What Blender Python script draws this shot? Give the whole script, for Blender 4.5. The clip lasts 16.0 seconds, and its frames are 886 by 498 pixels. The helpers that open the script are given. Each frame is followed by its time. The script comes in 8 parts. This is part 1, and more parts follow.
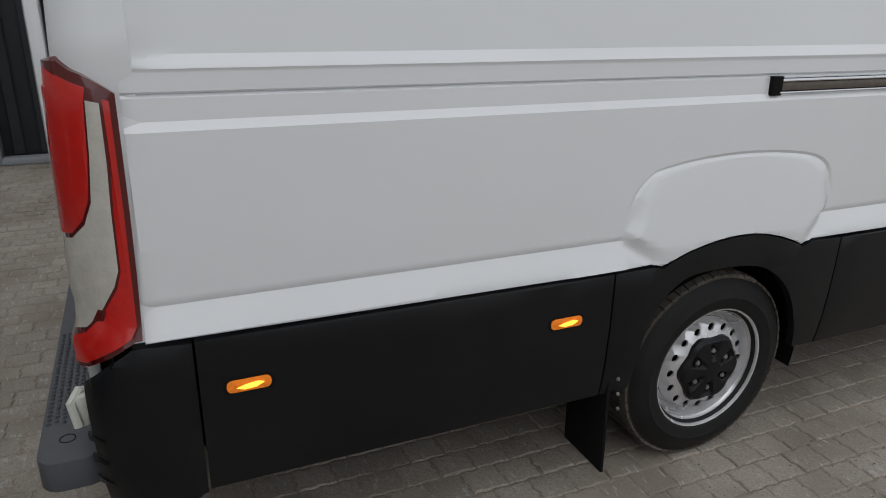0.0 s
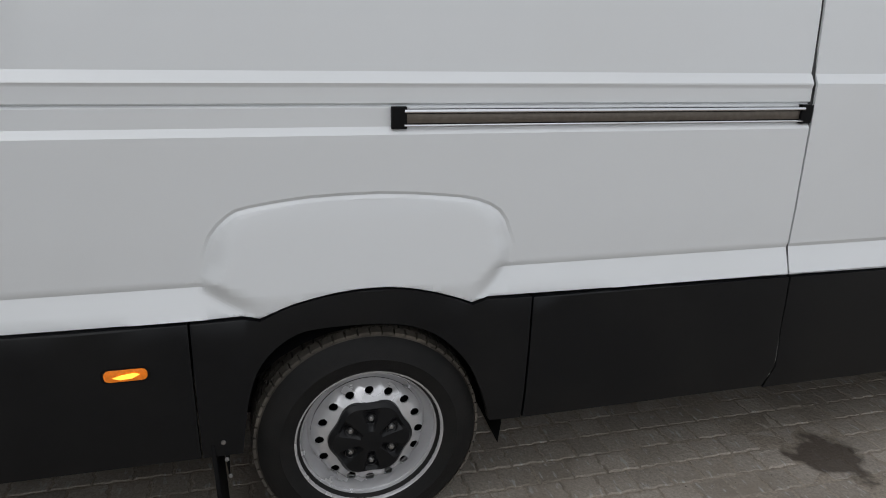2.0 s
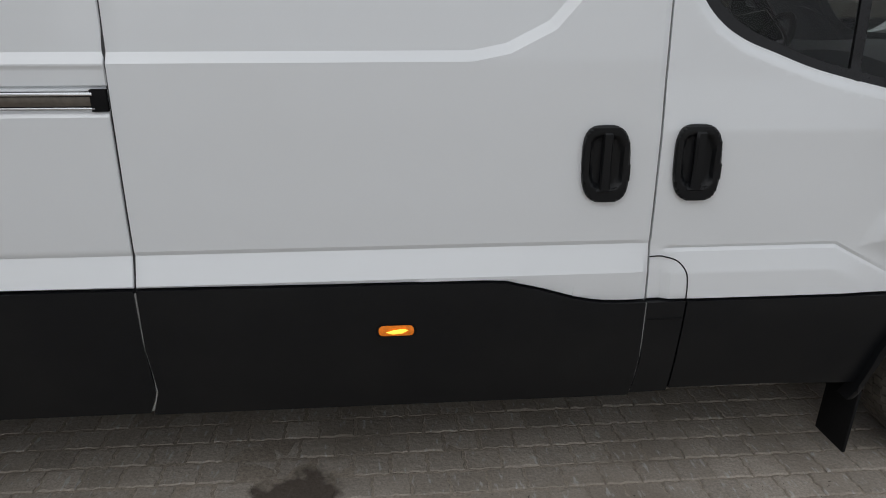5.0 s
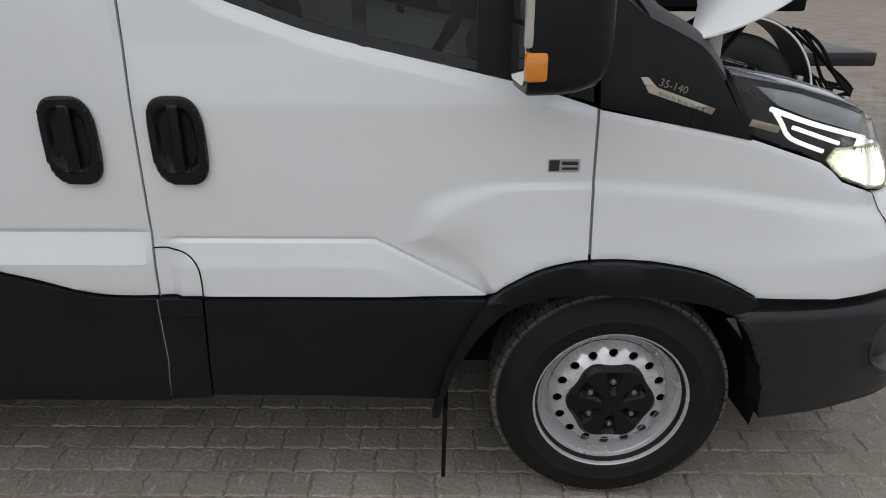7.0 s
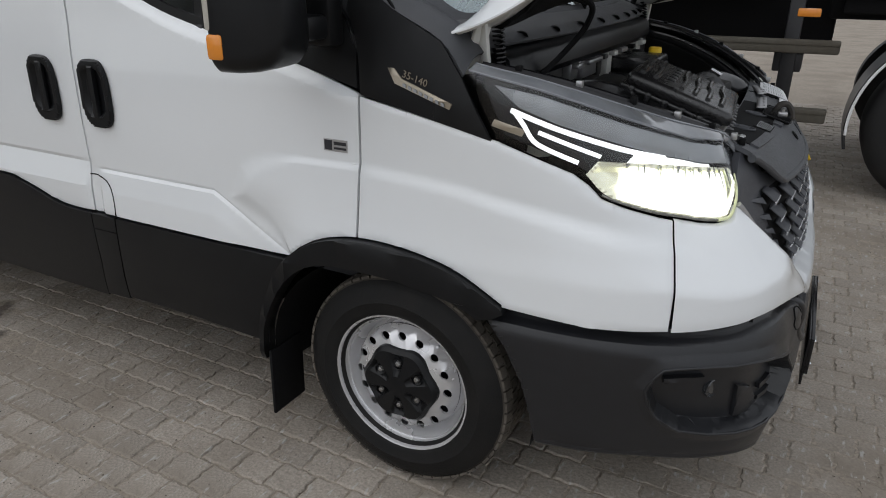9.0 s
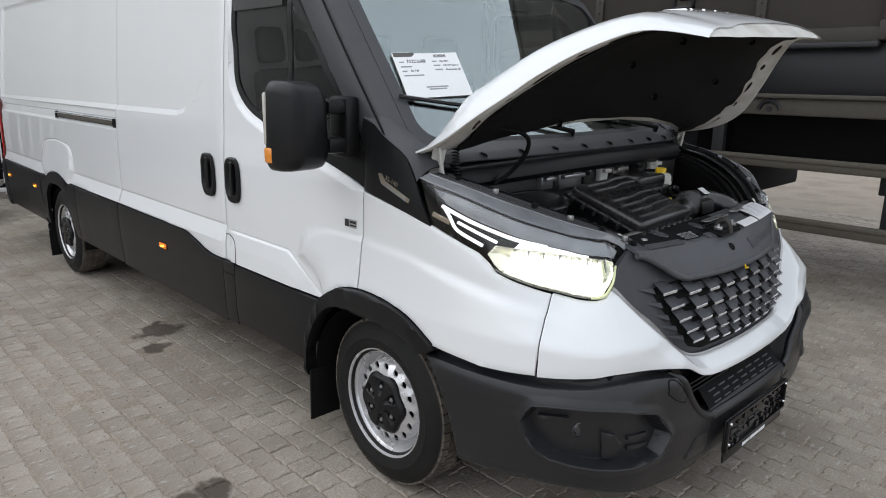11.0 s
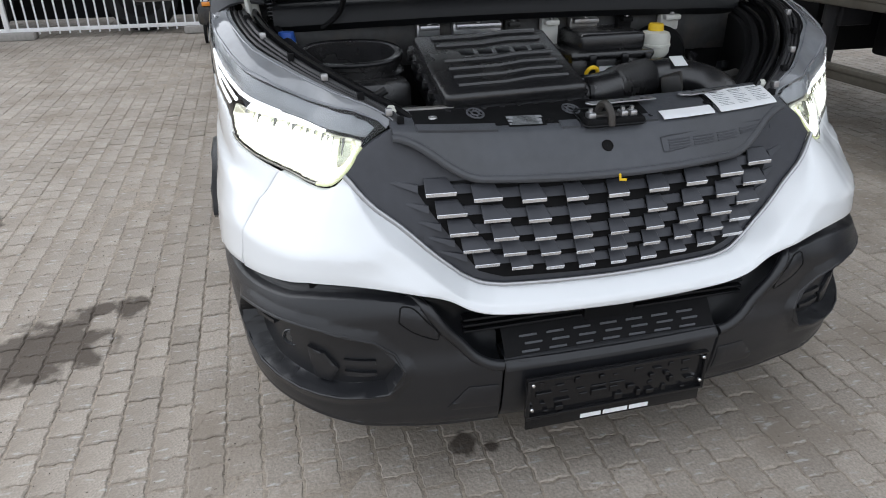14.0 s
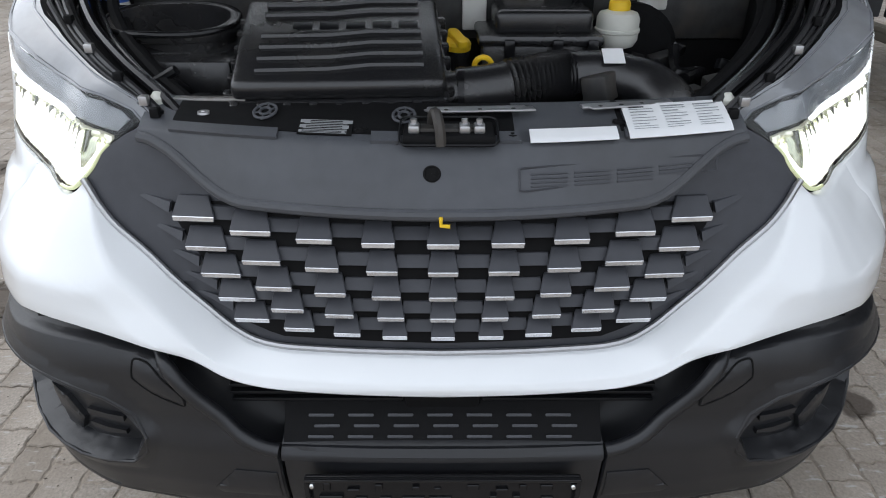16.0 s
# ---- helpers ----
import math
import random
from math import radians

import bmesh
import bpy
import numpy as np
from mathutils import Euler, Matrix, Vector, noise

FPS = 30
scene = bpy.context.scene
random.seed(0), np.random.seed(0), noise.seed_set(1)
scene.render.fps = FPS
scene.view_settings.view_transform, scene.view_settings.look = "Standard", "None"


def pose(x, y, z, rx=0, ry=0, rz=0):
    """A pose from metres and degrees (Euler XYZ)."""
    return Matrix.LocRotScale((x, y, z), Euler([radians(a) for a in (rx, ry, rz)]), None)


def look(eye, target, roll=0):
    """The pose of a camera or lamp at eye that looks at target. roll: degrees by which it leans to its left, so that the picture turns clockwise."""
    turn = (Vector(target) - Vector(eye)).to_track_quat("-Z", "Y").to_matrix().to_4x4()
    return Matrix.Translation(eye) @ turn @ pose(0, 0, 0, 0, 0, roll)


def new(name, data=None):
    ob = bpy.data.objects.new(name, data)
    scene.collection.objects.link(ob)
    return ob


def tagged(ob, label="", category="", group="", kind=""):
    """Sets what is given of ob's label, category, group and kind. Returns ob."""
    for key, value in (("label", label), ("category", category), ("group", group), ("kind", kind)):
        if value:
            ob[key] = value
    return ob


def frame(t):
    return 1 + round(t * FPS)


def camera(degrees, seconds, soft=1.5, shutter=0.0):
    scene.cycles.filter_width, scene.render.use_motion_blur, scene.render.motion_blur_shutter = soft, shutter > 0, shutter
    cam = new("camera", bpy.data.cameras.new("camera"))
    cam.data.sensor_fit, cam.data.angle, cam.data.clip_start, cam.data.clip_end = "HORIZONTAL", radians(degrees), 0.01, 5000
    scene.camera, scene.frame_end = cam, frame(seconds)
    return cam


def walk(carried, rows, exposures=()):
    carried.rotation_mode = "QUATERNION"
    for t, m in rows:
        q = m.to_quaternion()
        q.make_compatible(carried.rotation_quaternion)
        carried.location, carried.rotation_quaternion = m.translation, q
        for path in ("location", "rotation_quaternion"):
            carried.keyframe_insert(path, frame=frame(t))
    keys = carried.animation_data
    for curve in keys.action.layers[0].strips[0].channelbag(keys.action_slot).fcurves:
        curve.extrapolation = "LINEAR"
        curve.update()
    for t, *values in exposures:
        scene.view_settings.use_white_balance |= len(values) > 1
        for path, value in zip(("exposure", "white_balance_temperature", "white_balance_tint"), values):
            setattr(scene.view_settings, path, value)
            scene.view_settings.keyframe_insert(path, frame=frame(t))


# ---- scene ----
cam = camera(66.1, 16.0, soft=1.0)
PATH = [
    (0, (-5.785, -2.493, 1.525), (-5.018, -0.779, 0.837), 1.2),
    (0.5, (-5.443, -2.605, 1.505), (-4.769, -0.828, 0.881), 1.3),
    (1, (-5.11, -2.647, 1.498), (-4.555, -0.828, 0.876), 1.4),
    (1.5, (-4.759, -2.665, 1.513), (-4.24, -0.831, 0.905), 1.4),
    (2, (-4.378, -2.728, 1.539), (-3.868, -0.9, 0.906), 1.6),
    (2.5, (-4.019, -2.755, 1.533), (-3.538, -0.918, 0.906), 1.6),
    (3, (-3.638, -2.76, 1.571), (-3.171, -0.918, 0.946), 1.7),
    (3.2, (-3.496, -2.776, 1.56), (-3.026, -0.932, 0.947), 1.6),
    (5.3, (-1.729, -2.827, 1.559), (-1.648, -0.963, 0.838), -0.3),
    (5.5, (-1.54, -2.808, 1.538), (-1.496, -0.947, 0.804), -0.6),
    (6, (-1.201, -2.738, 1.533), (-1.142, -0.885, 0.783), -0.5),
    (6.5, (-0.794, -2.705, 1.535), (-0.731, -0.86, 0.764), -0.4),
    (7, (-0.463, -2.638, 1.506), (-0.484, -0.788, 0.745), -0.1),
    (7.5, (-0.097, -2.562, 1.503), (-0.253, -0.718, 0.745), -0.1),
    (8, (0.258, -2.581, 1.504), (-0.009, -0.75, 0.744), 0.5),
    (8.5, (0.629, -2.501, 1.507), (0.003, -0.769, 0.726), -0.1),
    (8.7, (0.75, -2.442, 1.492), (0.015, -0.751, 0.717), -0.1),
    (10.8, (1.85, -2.57, 1.569), (0.495, -1.209, 1.014), 0.9),
    (11, (1.948, -2.539, 1.609), (0.551, -1.193, 1.122), 0.7),
    (11.4, (2.123, -2.428, 1.701), (0.645, -1.116, 1.395), -0.0),
    (11.5, (2.153, -2.415, 1.669), (0.637, -1.129, 1.454), 0.7),
    (12, (2.199, -2.219, 1.691), (0.59, -1.035, 1.604), 0.6),
    (12.5, (2.209, -1.908, 1.679), (0.543, -0.804, 1.613), 0.5),
    (13, (2.342, -1.571, 1.606), (0.637, -0.543, 1.416), 0.2),
    (13.5, (2.42, -1.253, 1.575), (0.732, -0.375, 0.958), 0.3),
    (14, (2.418, -0.854, 1.54), (0.684, -0.398, 0.654), -0.3),
    (14.5, (2.41, -0.501, 1.525), (0.642, -0.274, 0.617), -0.4),
    (15, (2.372, -0.212, 1.494), (0.605, -0.107, 0.562), -0.1),
    (15.5, (2.221, -0.068, 1.456), (0.485, -0.059, 0.463), -0.2),
    (16, (2.02, -0.007, 1.468), (0.268, 0.004, 0.503), 0.2),
]
walk(cam, [(t, look(eye, target, roll)) for t, eye, target, roll in PATH],
     [(0, -0.04, 6480, 10), (3.2, -0.07, 6480, 10), (5.8, -0.15, 6480, 10), (7.0, -0.06, 6480, 10), (8.7, 0.0, 6480, 10), (10.8, 0.5, 6400, 10), (11.4, 0.42, 6400, 10), (12.0, 0.19, 6400, 10), (12.6, 0.15, 6350, 10), (13.2, 0.49, 6280, 10),
      (13.6, 0.76, 6220, 10), (14.0, 0.82, 6260, 10), (14.6, 0.80, 6220, 10), (15.0, 0.75, 6220, 10), (16, 0.80, 6220, 10)])

# ---- light ----
world = bpy.data.worlds.new("overcast_sky")
scene.world = world
world.use_nodes = True
wn, wl = world.node_tree.nodes, world.node_tree.links
wn.clear()
SUN_EL, SUN_AZ = 52, 215
sky = wn.new("ShaderNodeTexSky")
sky.sky_type, sky.sun_disc = "NISHITA", False
sky.sun_elevation, sky.sun_rotation = radians(SUN_EL), radians(SUN_AZ)
sky.dust_density, sky.air_density = 4.0, 1.0
grey = wn.new("ShaderNodeHueSaturation")
grey.inputs["Saturation"].default_value = 0.12
coord = wn.new("ShaderNodeTexCoord")
cloud = wn.new("ShaderNodeTexNoise")
cloud.inputs["Scale"].default_value, cloud.inputs["Detail"].default_value = 2.2, 5.0
ramp = wn.new("ShaderNodeMapRange")
ramp.inputs["From Min"].default_value, ramp.inputs["From Max"].default_value = 0.3, 0.72
ramp.inputs["To Min"].default_value, ramp.inputs["To Max"].default_value = 7.4, 9.6
veil = wn.new("ShaderNodeMix")
veil.data_type = "RGBA"
veil.inputs[0].default_value = 0.75
back = wn.new("ShaderNodeBackground")
back.inputs["Strength"].default_value = 0.1
out = wn.new("ShaderNodeOutputWorld")
wl.new(coord.outputs["Generated"], cloud.inputs["Vector"])
wl.new(cloud.outputs["Fac"], ramp.inputs["Value"])
wl.new(sky.outputs[0], grey.inputs["Color"])
wl.new(grey.outputs[0], veil.inputs[6])
tint = wn.new("ShaderNodeVectorMath")
tint.operation = "SCALE"
tint.inputs[0].default_value = (0.955, 1.0, 1.065)
wl.new(ramp.outputs[0], tint.inputs["Scale"])
wl.new(tint.outputs[0], veil.inputs[7])
wl.new(veil.outputs[2], back.inputs["Color"])
wl.new(back.outputs[0], out.inputs["Surface"])
sun = new("sun", bpy.data.lights.new("sun", "SUN"))
sun.data.energy, sun.data.angle, sun.data.color = 0.5, radians(100), (1.0, 0.99, 0.98)
sun.matrix_world = look((6 * math.sin(radians(SUN_AZ)), 6 * math.cos(radians(SUN_AZ)), 8), (0, 0, 0))


# ---- materials ----
def material(name, colour, rough=0.5, metal=0.0, vary=0.06, grain=40.0, bump=0.0, bump_scale=200.0, coat=0.0, spread=0.0,
             dirt=None, dirt_scale=3.0, dirt_amount=0.0, emit=None, emit_strength=0.0, alpha_glass=False, ior=1.45, spec=0.4):
    m = bpy.data.materials.new(name)
    m.use_nodes = True
    n, l = m.node_tree.nodes, m.node_tree.links
    b = n["Principled BSDF"]
    b.inputs["Metallic"].default_value = metal
    b.inputs["IOR"].default_value = ior
    b.inputs["Specular IOR Level"].default_value = spec
    b.inputs["Coat Weight"].default_value = coat
    b.inputs["Coat Roughness"].default_value = 0.015
    c = (*colour, 1.0)
    tc = n.new("ShaderNodeTexCoord")
    fine = n.new("ShaderNodeTexNoise")
    fine.inputs["Scale"].default_value, fine.inputs["Detail"].default_value = grain, 4.0
    l.new(tc.outputs["Object"], fine.inputs["Vector"])
    broad = n.new("ShaderNodeTexNoise")
    broad.inputs["Scale"].default_value, broad.inputs["Detail"].default_value = dirt_scale, 6.0
    l.new(tc.outputs["Object"], broad.inputs["Vector"])
    hsv = n.new("ShaderNodeHueSaturation")
    hsv.inputs["Color"].default_value = c
    val = n.new("ShaderNodeMapRange")
    val.inputs["To Min"].default_value, val.inputs["To Max"].default_value = 1 - vary * 1.6, 1 + vary * 1.6
    l.new(fine.outputs["Fac"], val.inputs["Value"])
    last = val.outputs[0]
    if spread:
        info = n.new("ShaderNodeObjectInfo")
        geo = n.new("ShaderNodeNewGeometry")
        add = n.new("ShaderNodeMath")
        add.operation = "ADD"
        l.new(info.outputs["Random"], add.inputs[0])
        l.new(geo.outputs["Random Per Island"], add.inputs[1])
        fr = n.new("ShaderNodeMath")
        fr.operation = "FRACT"
        l.new(add.outputs[0], fr.inputs[0])
        sp = n.new("ShaderNodeMapRange")
        sp.inputs["To Min"].default_value, sp.inputs["To Max"].default_value = 1 - spread, 1 + spread
        l.new(fr.outputs[0], sp.inputs["Value"])
        mul = n.new("ShaderNodeMath")
        mul.operation = "MULTIPLY"
        l.new(last, mul.inputs[0])
        l.new(sp.outputs[0], mul.inputs[1])
        last = mul.outputs[0]
    l.new(last, hsv.inputs["Value"])
    colour_out = hsv.outputs[0]
    if dirt:
        mask = n.new("ShaderNodeMapRange")
        mask.inputs["From Min"].default_value, mask.inputs["From Max"].default_value = 0.45, 0.68
        mask.inputs["To Max"].default_value = dirt_amount
        l.new(broad.outputs["Fac"], mask.inputs["Value"])
        mix = n.new("ShaderNodeMix")
        mix.data_type = "RGBA"
        mix.inputs[7].default_value = (*dirt, 1)
        l.new(mask.outputs[0], mix.inputs[0])
        l.new(colour_out, mix.inputs[6])
        colour_out = mix.outputs[2]
    l.new(colour_out, b.inputs["Base Color"])
    rr = n.new("ShaderNodeMapRange")
    rr.inputs["To Min"].default_value, rr.inputs["To Max"].default_value = max(0.0, rough - 0.06), min(1.0, rough + 0.08)
    if rough < 0.12:
        rr.inputs["To Min"].default_value, rr.inputs["To Max"].default_value = rough * 0.7, rough * 1.6
    l.new(broad.outputs["Fac"], rr.inputs["Value"])
    l.new(rr.outputs[0], b.inputs["Roughness"])
    if bump:
        bn = n.new("ShaderNodeTexNoise")
        bn.inputs["Scale"].default_value, bn.inputs["Detail"].default_value = bump_scale, 3.0
        l.new(tc.outputs["Object"], bn.inputs["Vector"])
        bp = n.new("ShaderNodeBump")
        bp.inputs["Strength"].default_value, bp.inputs["Distance"].default_value = bump, 0.004
        l.new(bn.outputs["Fac"], bp.inputs["Height"])
        l.new(bp.outputs[0], b.inputs["Normal"])
    if emit:
        b.inputs["Emission Color"].default_value = (*emit, 1)
        b.inputs["Emission Strength"].default_value = emit_strength
    if alpha_glass:
        b.inputs["Transmission Weight"].default_value = 1.0
        b.inputs["Roughness"].default_value = 0.0
        for link in list(b.inputs["Roughness"].links):
            l.remove(link)
    return m


PAINT = material("white_paint", (0.757, 0.776, 0.792), 0.3, vary=0.006, grain=8, coat=1.0, dirt=(0.66, 0.66, 0.64), dirt_scale=1.3, dirt_amount=0.12)
PLASTIC = material("black_plastic", (0.0075, 0.008, 0.0092), 0.32, spec=0.27, vary=0.12, grain=30, bump=0.10, bump_scale=900, dirt=(0.018, 0.0175, 0.0165), dirt_scale=3, dirt_amount=0.3)
PLASTIC_GREY = material("grey_plastic", (0.078, 0.082, 0.092), 0.38, vary=0.1, grain=30, bump=0.25, bump_scale=900, dirt=(0.05, 0.049, 0.047), dirt_scale=4, dirt_amount=0.3)
BLACK_GLOSS = material("gloss_black", (0.010, 0.010, 0.011), 0.16, vary=0.05)
BUMPER = material("bumper_plastic", (0.0135, 0.0142, 0.0168), 0.33, spec=0.6, vary=0.12, grain=30, bump=0.10, bump_scale=900, dirt=(0.022, 0.0215, 0.0205), dirt_scale=3, dirt_amount=0.3)
BRIGHT = material("bright_grille_edge", (0.74, 0.75, 0.77), 0.22, metal=0.75, vary=0.2, grain=30)
GRILLE_GREY = material("grille_plastic", (0.050, 0.052, 0.060), 0.38, vary=0.1, grain=40, bump=0.2, bump_scale=900)
LAMP_BLACK = material("lamp_housing_black", (0.02, 0.02, 0.022), 0.35, vary=0.02)
BAY_BLACK = material("engine_plastic", (0.016, 0.016, 0.0175), 0.25, spec=0.85, vary=0.15, grain=40, bump=0.15, bump_scale=500, dirt=(0.04, 0.038, 0.035), dirt_scale=9, dirt_amount=0.4)
BADGE = material("bronze_badge", (0.42, 0.37, 0.30), 0.3, metal=0.9, vary=0.1)
BLACK = material("matt_black", (0.006, 0.006, 0.0066), 0.75, spec=0.2, vary=0.2, grain=60)
RUBBER = material("tyre_rubber", (0.008, 0.008, 0.0082), 0.6, spec=0.3, vary=0.15, grain=60, bump=0.3, bump_scale=300, dirt=(0.022, 0.020, 0.018), dirt_scale=9, dirt_amount=0.35)
TREAD = material("dusty_tread", (0.075, 0.066, 0.056), 0.9, vary=0.25, grain=80, bump=0.4, bump_scale=250, dirt=(0.20, 0.175, 0.145), dirt_scale=8, dirt_amount=0.6)
RIM = material("silver_rim", (0.68, 0.68, 0.695), 0.25, metal=0.55, vary=0.02, grain=50, dirt=(0.45, 0.43, 0.40), dirt_scale=7, dirt_amount=0.2)
CHROME = material("chrome", (0.75, 0.76, 0.78), 0.14, metal=1.0, vary=0.03)
ALU = material("aluminium", (0.48, 0.48, 0.49), 0.35, metal=0.9, vary=0.08, grain=90)
STEEL = material("dull_steel", (0.32, 0.32, 0.32), 0.45, metal=0.8, vary=0.15, grain=70, dirt=(0.2, 0.15, 0.1), dirt_scale=12, dirt_amount=0.4)
GLASS = material("window_glass", (0.52, 0.58, 0.55), 0.0, alpha_glass=True, vary=0.0, ior=1.36)
SCREEN = material("coated_windscreen", (0.93, 0.98, 0.975), 0.0, alpha_glass=True, vary=0.0, ior=2.6)
SCREEN.node_tree.nodes["Principled BSDF"].inputs["Specular Tint"].default_value = (0.83, 0.97, 1.0, 1)
CLEAR = material("lamp_glass", (0.98, 0.99, 0.99), 0.0, alpha_glass=True, vary=0.0, ior=1.04, coat=1.0)
RED = material("red_lens", (0.50, 0.012, 0.008), 0.10, vary=0.1, grain=60, bump=0.2, bump_scale=120, coat=0.8)
DARKRED = material("dark_red_lens", (0.09, 0.006, 0.006), 0.10, vary=0.1, coat=0.8)
LENS_GREY = material("clear_lens", (0.50, 0.48, 0.43), 0.12, vary=0.12, grain=30, bump=0.4, bump_scale=90, coat=0.9)
AMBER = material("amber_lens", (0.70, 0.17, 0.01), 0.15, vary=0.3, grain=90, bump=0.5, bump_scale=140, coat=0.8, emit=(1.0, 0.26, 0.01), emit_strength=0.22)
AMBER_HOT = material("amber_lamp_on", (1.0, 0.6, 0.1), 0.3, vary=0.0, emit=(1.0, 0.50, 0.04), emit_strength=1.6)
AMBER_OFF = material("amber_lens_off", (0.75, 0.26, 0.03), 0.15, vary=0.08, coat=0.7)
LED = material("white_led", (1, 1, 1), 0.3, vary=0.0, emit=(0.95, 0.98, 1.0), emit_strength=0.8)
LAMP_ON = material("headlamp_on", (1, 1, 0.95), 0.3, vary=0.0, emit=(1.0, 1.0, 0.88), emit_strength=0.9)
FOG_GLASS = material("fog_glass", (0.03, 0.032, 0.035), 0.2, vary=0.3, grain=120, coat=1.0)
REFLECTOR_TINT = material("lamp_side_reflector", (0.66, 0.68, 0.52), 0.2, metal=0.8, vary=0.25, grain=60)
CLEAR_EDGE = material("clear_edge", (0.20, 0.21, 0.23), 0.12, vary=0.15, grain=30, coat=1.0)
LAMP_TOP = material("lamp_housing_top", (0.20, 0.21, 0.225), 0.10, vary=0.25, grain=14, coat=1.0, dirt=(0.2, 0.2, 0.2), dirt_scale=12, dirt_amount=0.35)
FIN_GREY = material("lamp_fin_grey", (0.22, 0.22, 0.20), 0.25, metal=0.5, vary=0.25, grain=60)
# no source itself: lamp light thrown back is put in as a weak glow
REFLECTOR = material("glowing_lamp_reflector", (0.80, 0.80, 0.66), 0.18, metal=0.65, vary=0.25, grain=30, emit=(1.0, 0.98, 0.74), emit_strength=0.11)
LAMP_GUIDE = material("lamp_light_guide", (0.66, 0.69, 0.42), 0.2, vary=0.15, grain=40, coat=0.6, emit=(0.88, 0.95, 0.48), emit_strength=0.08)
PAPER = material("white_paper", (0.82, 0.83, 0.84), 0.6, vary=0.02)
INK = material("dark_ink", (0.03, 0.03, 0.035), 0.6, vary=0.05)
INK_GREY = material("grey_ink", (0.28, 0.29, 0.3), 0.6, vary=0.05)
SIGN_GREY = material("sign_grey", (0.10, 0.095, 0.09), 0.5, vary=0.05)
YELLOW = material("yellow_plastic", (0.80, 0.52, 0.02), 0.4, vary=0.06)
BLUE = material("blue_plastic", (0.03, 0.10, 0.42), 0.4, vary=0.06)
CREAM = material("translucent_plastic", (0.62, 0.62, 0.56), 0.4, vary=0.06)
FABRIC = material("seat_fabric", (0.035, 0.037, 0.042), 0.95, vary=0.2, grain=200, bump=0.3, bump_scale=500)
LINING = material("grey_lining", (0.42, 0.43, 0.42), 0.8, vary=0.05)
PAD = material("felt_pad", (0.003, 0.003, 0.0032), 0.95, vary=0.3, grain=120, bump=0.4, bump_scale=250)
PLASTIC_CLEAR = material("hazy_plastic", (0.24, 0.255, 0.275), 0.16, vary=0.2, grain=14, coat=1.0, dirt=(0.25, 0.25, 0.25), dirt_scale=10, dirt_amount=0.4)
PLASTIC_PILLAR = material("pillar_plastic", (0.052, 0.054, 0.060), 0.45, vary=0.06, grain=30, bump=0.2, bump_scale=900, dirt=(0.07, 0.07, 0.07), dirt_scale=4, dirt_amount=0.3)
SMOKE = material("smoked_plastic", (0.05, 0.05, 0.05), 0.08, vary=0.02)
MIRROR = material("mirror", (0.9, 0.9, 0.9), 0.02, metal=1.0, vary=0.0)
STEEL_BROWN = material("greasy_steel", (0.16, 0.14, 0.12), 0.4, metal=0.7, vary=0.2, grain=60)
SEAL_GREY = material("grey_seal", (0.05, 0.05, 0.052), 0.7, vary=0.05)
SEAL_PALE = material("pale_seal_edge", (0.42, 0.42, 0.41), 0.45, vary=0.15, grain=60)
# white door jamb, greyed for the shade inside the gap
SEAM_WHITE = material("shaded_white_jamb", (0.30, 0.305, 0.31), 0.6, vary=0.05)
STEP_GREY = material("grey_step_plastic", (0.085, 0.088, 0.098), 0.55, vary=0.08, bump=0.2, bump_scale=600)
# pale bay grey with the shade under the cowl put into its base colour
INNER_GREY = material("shaded_bay_grey", (0.025, 0.025, 0.024), 0.5, vary=0.1, grain=20, dirt=(0.12, 0.11, 0.1), dirt_scale=10, dirt_amount=0.6)
STEEL_DARK = material("dark_castings", (0.05, 0.05, 0.05), 0.5, metal=0.4, vary=0.3, grain=30, dirt=(0.10, 0.085, 0.07), dirt_scale=12, dirt_amount=0.5)
DASH = material("dash_plastic", (0.06, 0.062, 0.066), 0.6, vary=0.08, bump=0.2, bump_scale=500)
BLACK_SATIN = material("satin_black_rubber", (0.018, 0.018, 0.020), 0.38, spec=0.5, vary=0.1, grain=30)
RAIL_DARK = material("dark_lashing_rail", (0.07, 0.063, 0.051), 0.65, vary=0.15, grain=30, dirt=(0.05, 0.042, 0.033), dirt_scale=4, dirt_amount=0.5)
TYRE_BLACK = material("clean_tyre", (0.014, 0.014, 0.0145), 0.7, vary=0.12, grain=50, dirt=(0.03, 0.028, 0.026), dirt_scale=6, dirt_amount=0.4)
INNER_WHITE = material("dusty_white_paint", (0.60, 0.60, 0.57), 0.4, vary=0.06, grain=20, dirt=(0.28, 0.25, 0.2), dirt_scale=8, dirt_amount=0.5)
OLIVE = material("olive_drab_paint", (0.040, 0.0345, 0.0285), 0.62, vary=0.08, grain=25, bump=0.15, bump_scale=60, dirt=(0.066, 0.058, 0.048), dirt_scale=1.2, dirt_amount=0.5)
OLIVE_DARK = material("dark_olive_paint", (0.040, 0.036, 0.030), 0.6, vary=0.12, grain=25, dirt=(0.075, 0.066, 0.054), dirt_scale=3, dirt_amount=0.5)
COWL = material("cowl_plastic", (0.085, 0.087, 0.093), 0.3, vary=0.1, grain=40, bump=0.15, bump_scale=600, dirt=(0.06, 0.058, 0.055), dirt_scale=5, dirt_amount=0.4)
RAIL = material("weathered_rail", (0.085, 0.077, 0.062), 0.7, vary=0.15, grain=30, dirt=(0.07, 0.055, 0.04), dirt_scale=4, dirt_amount=0.6)
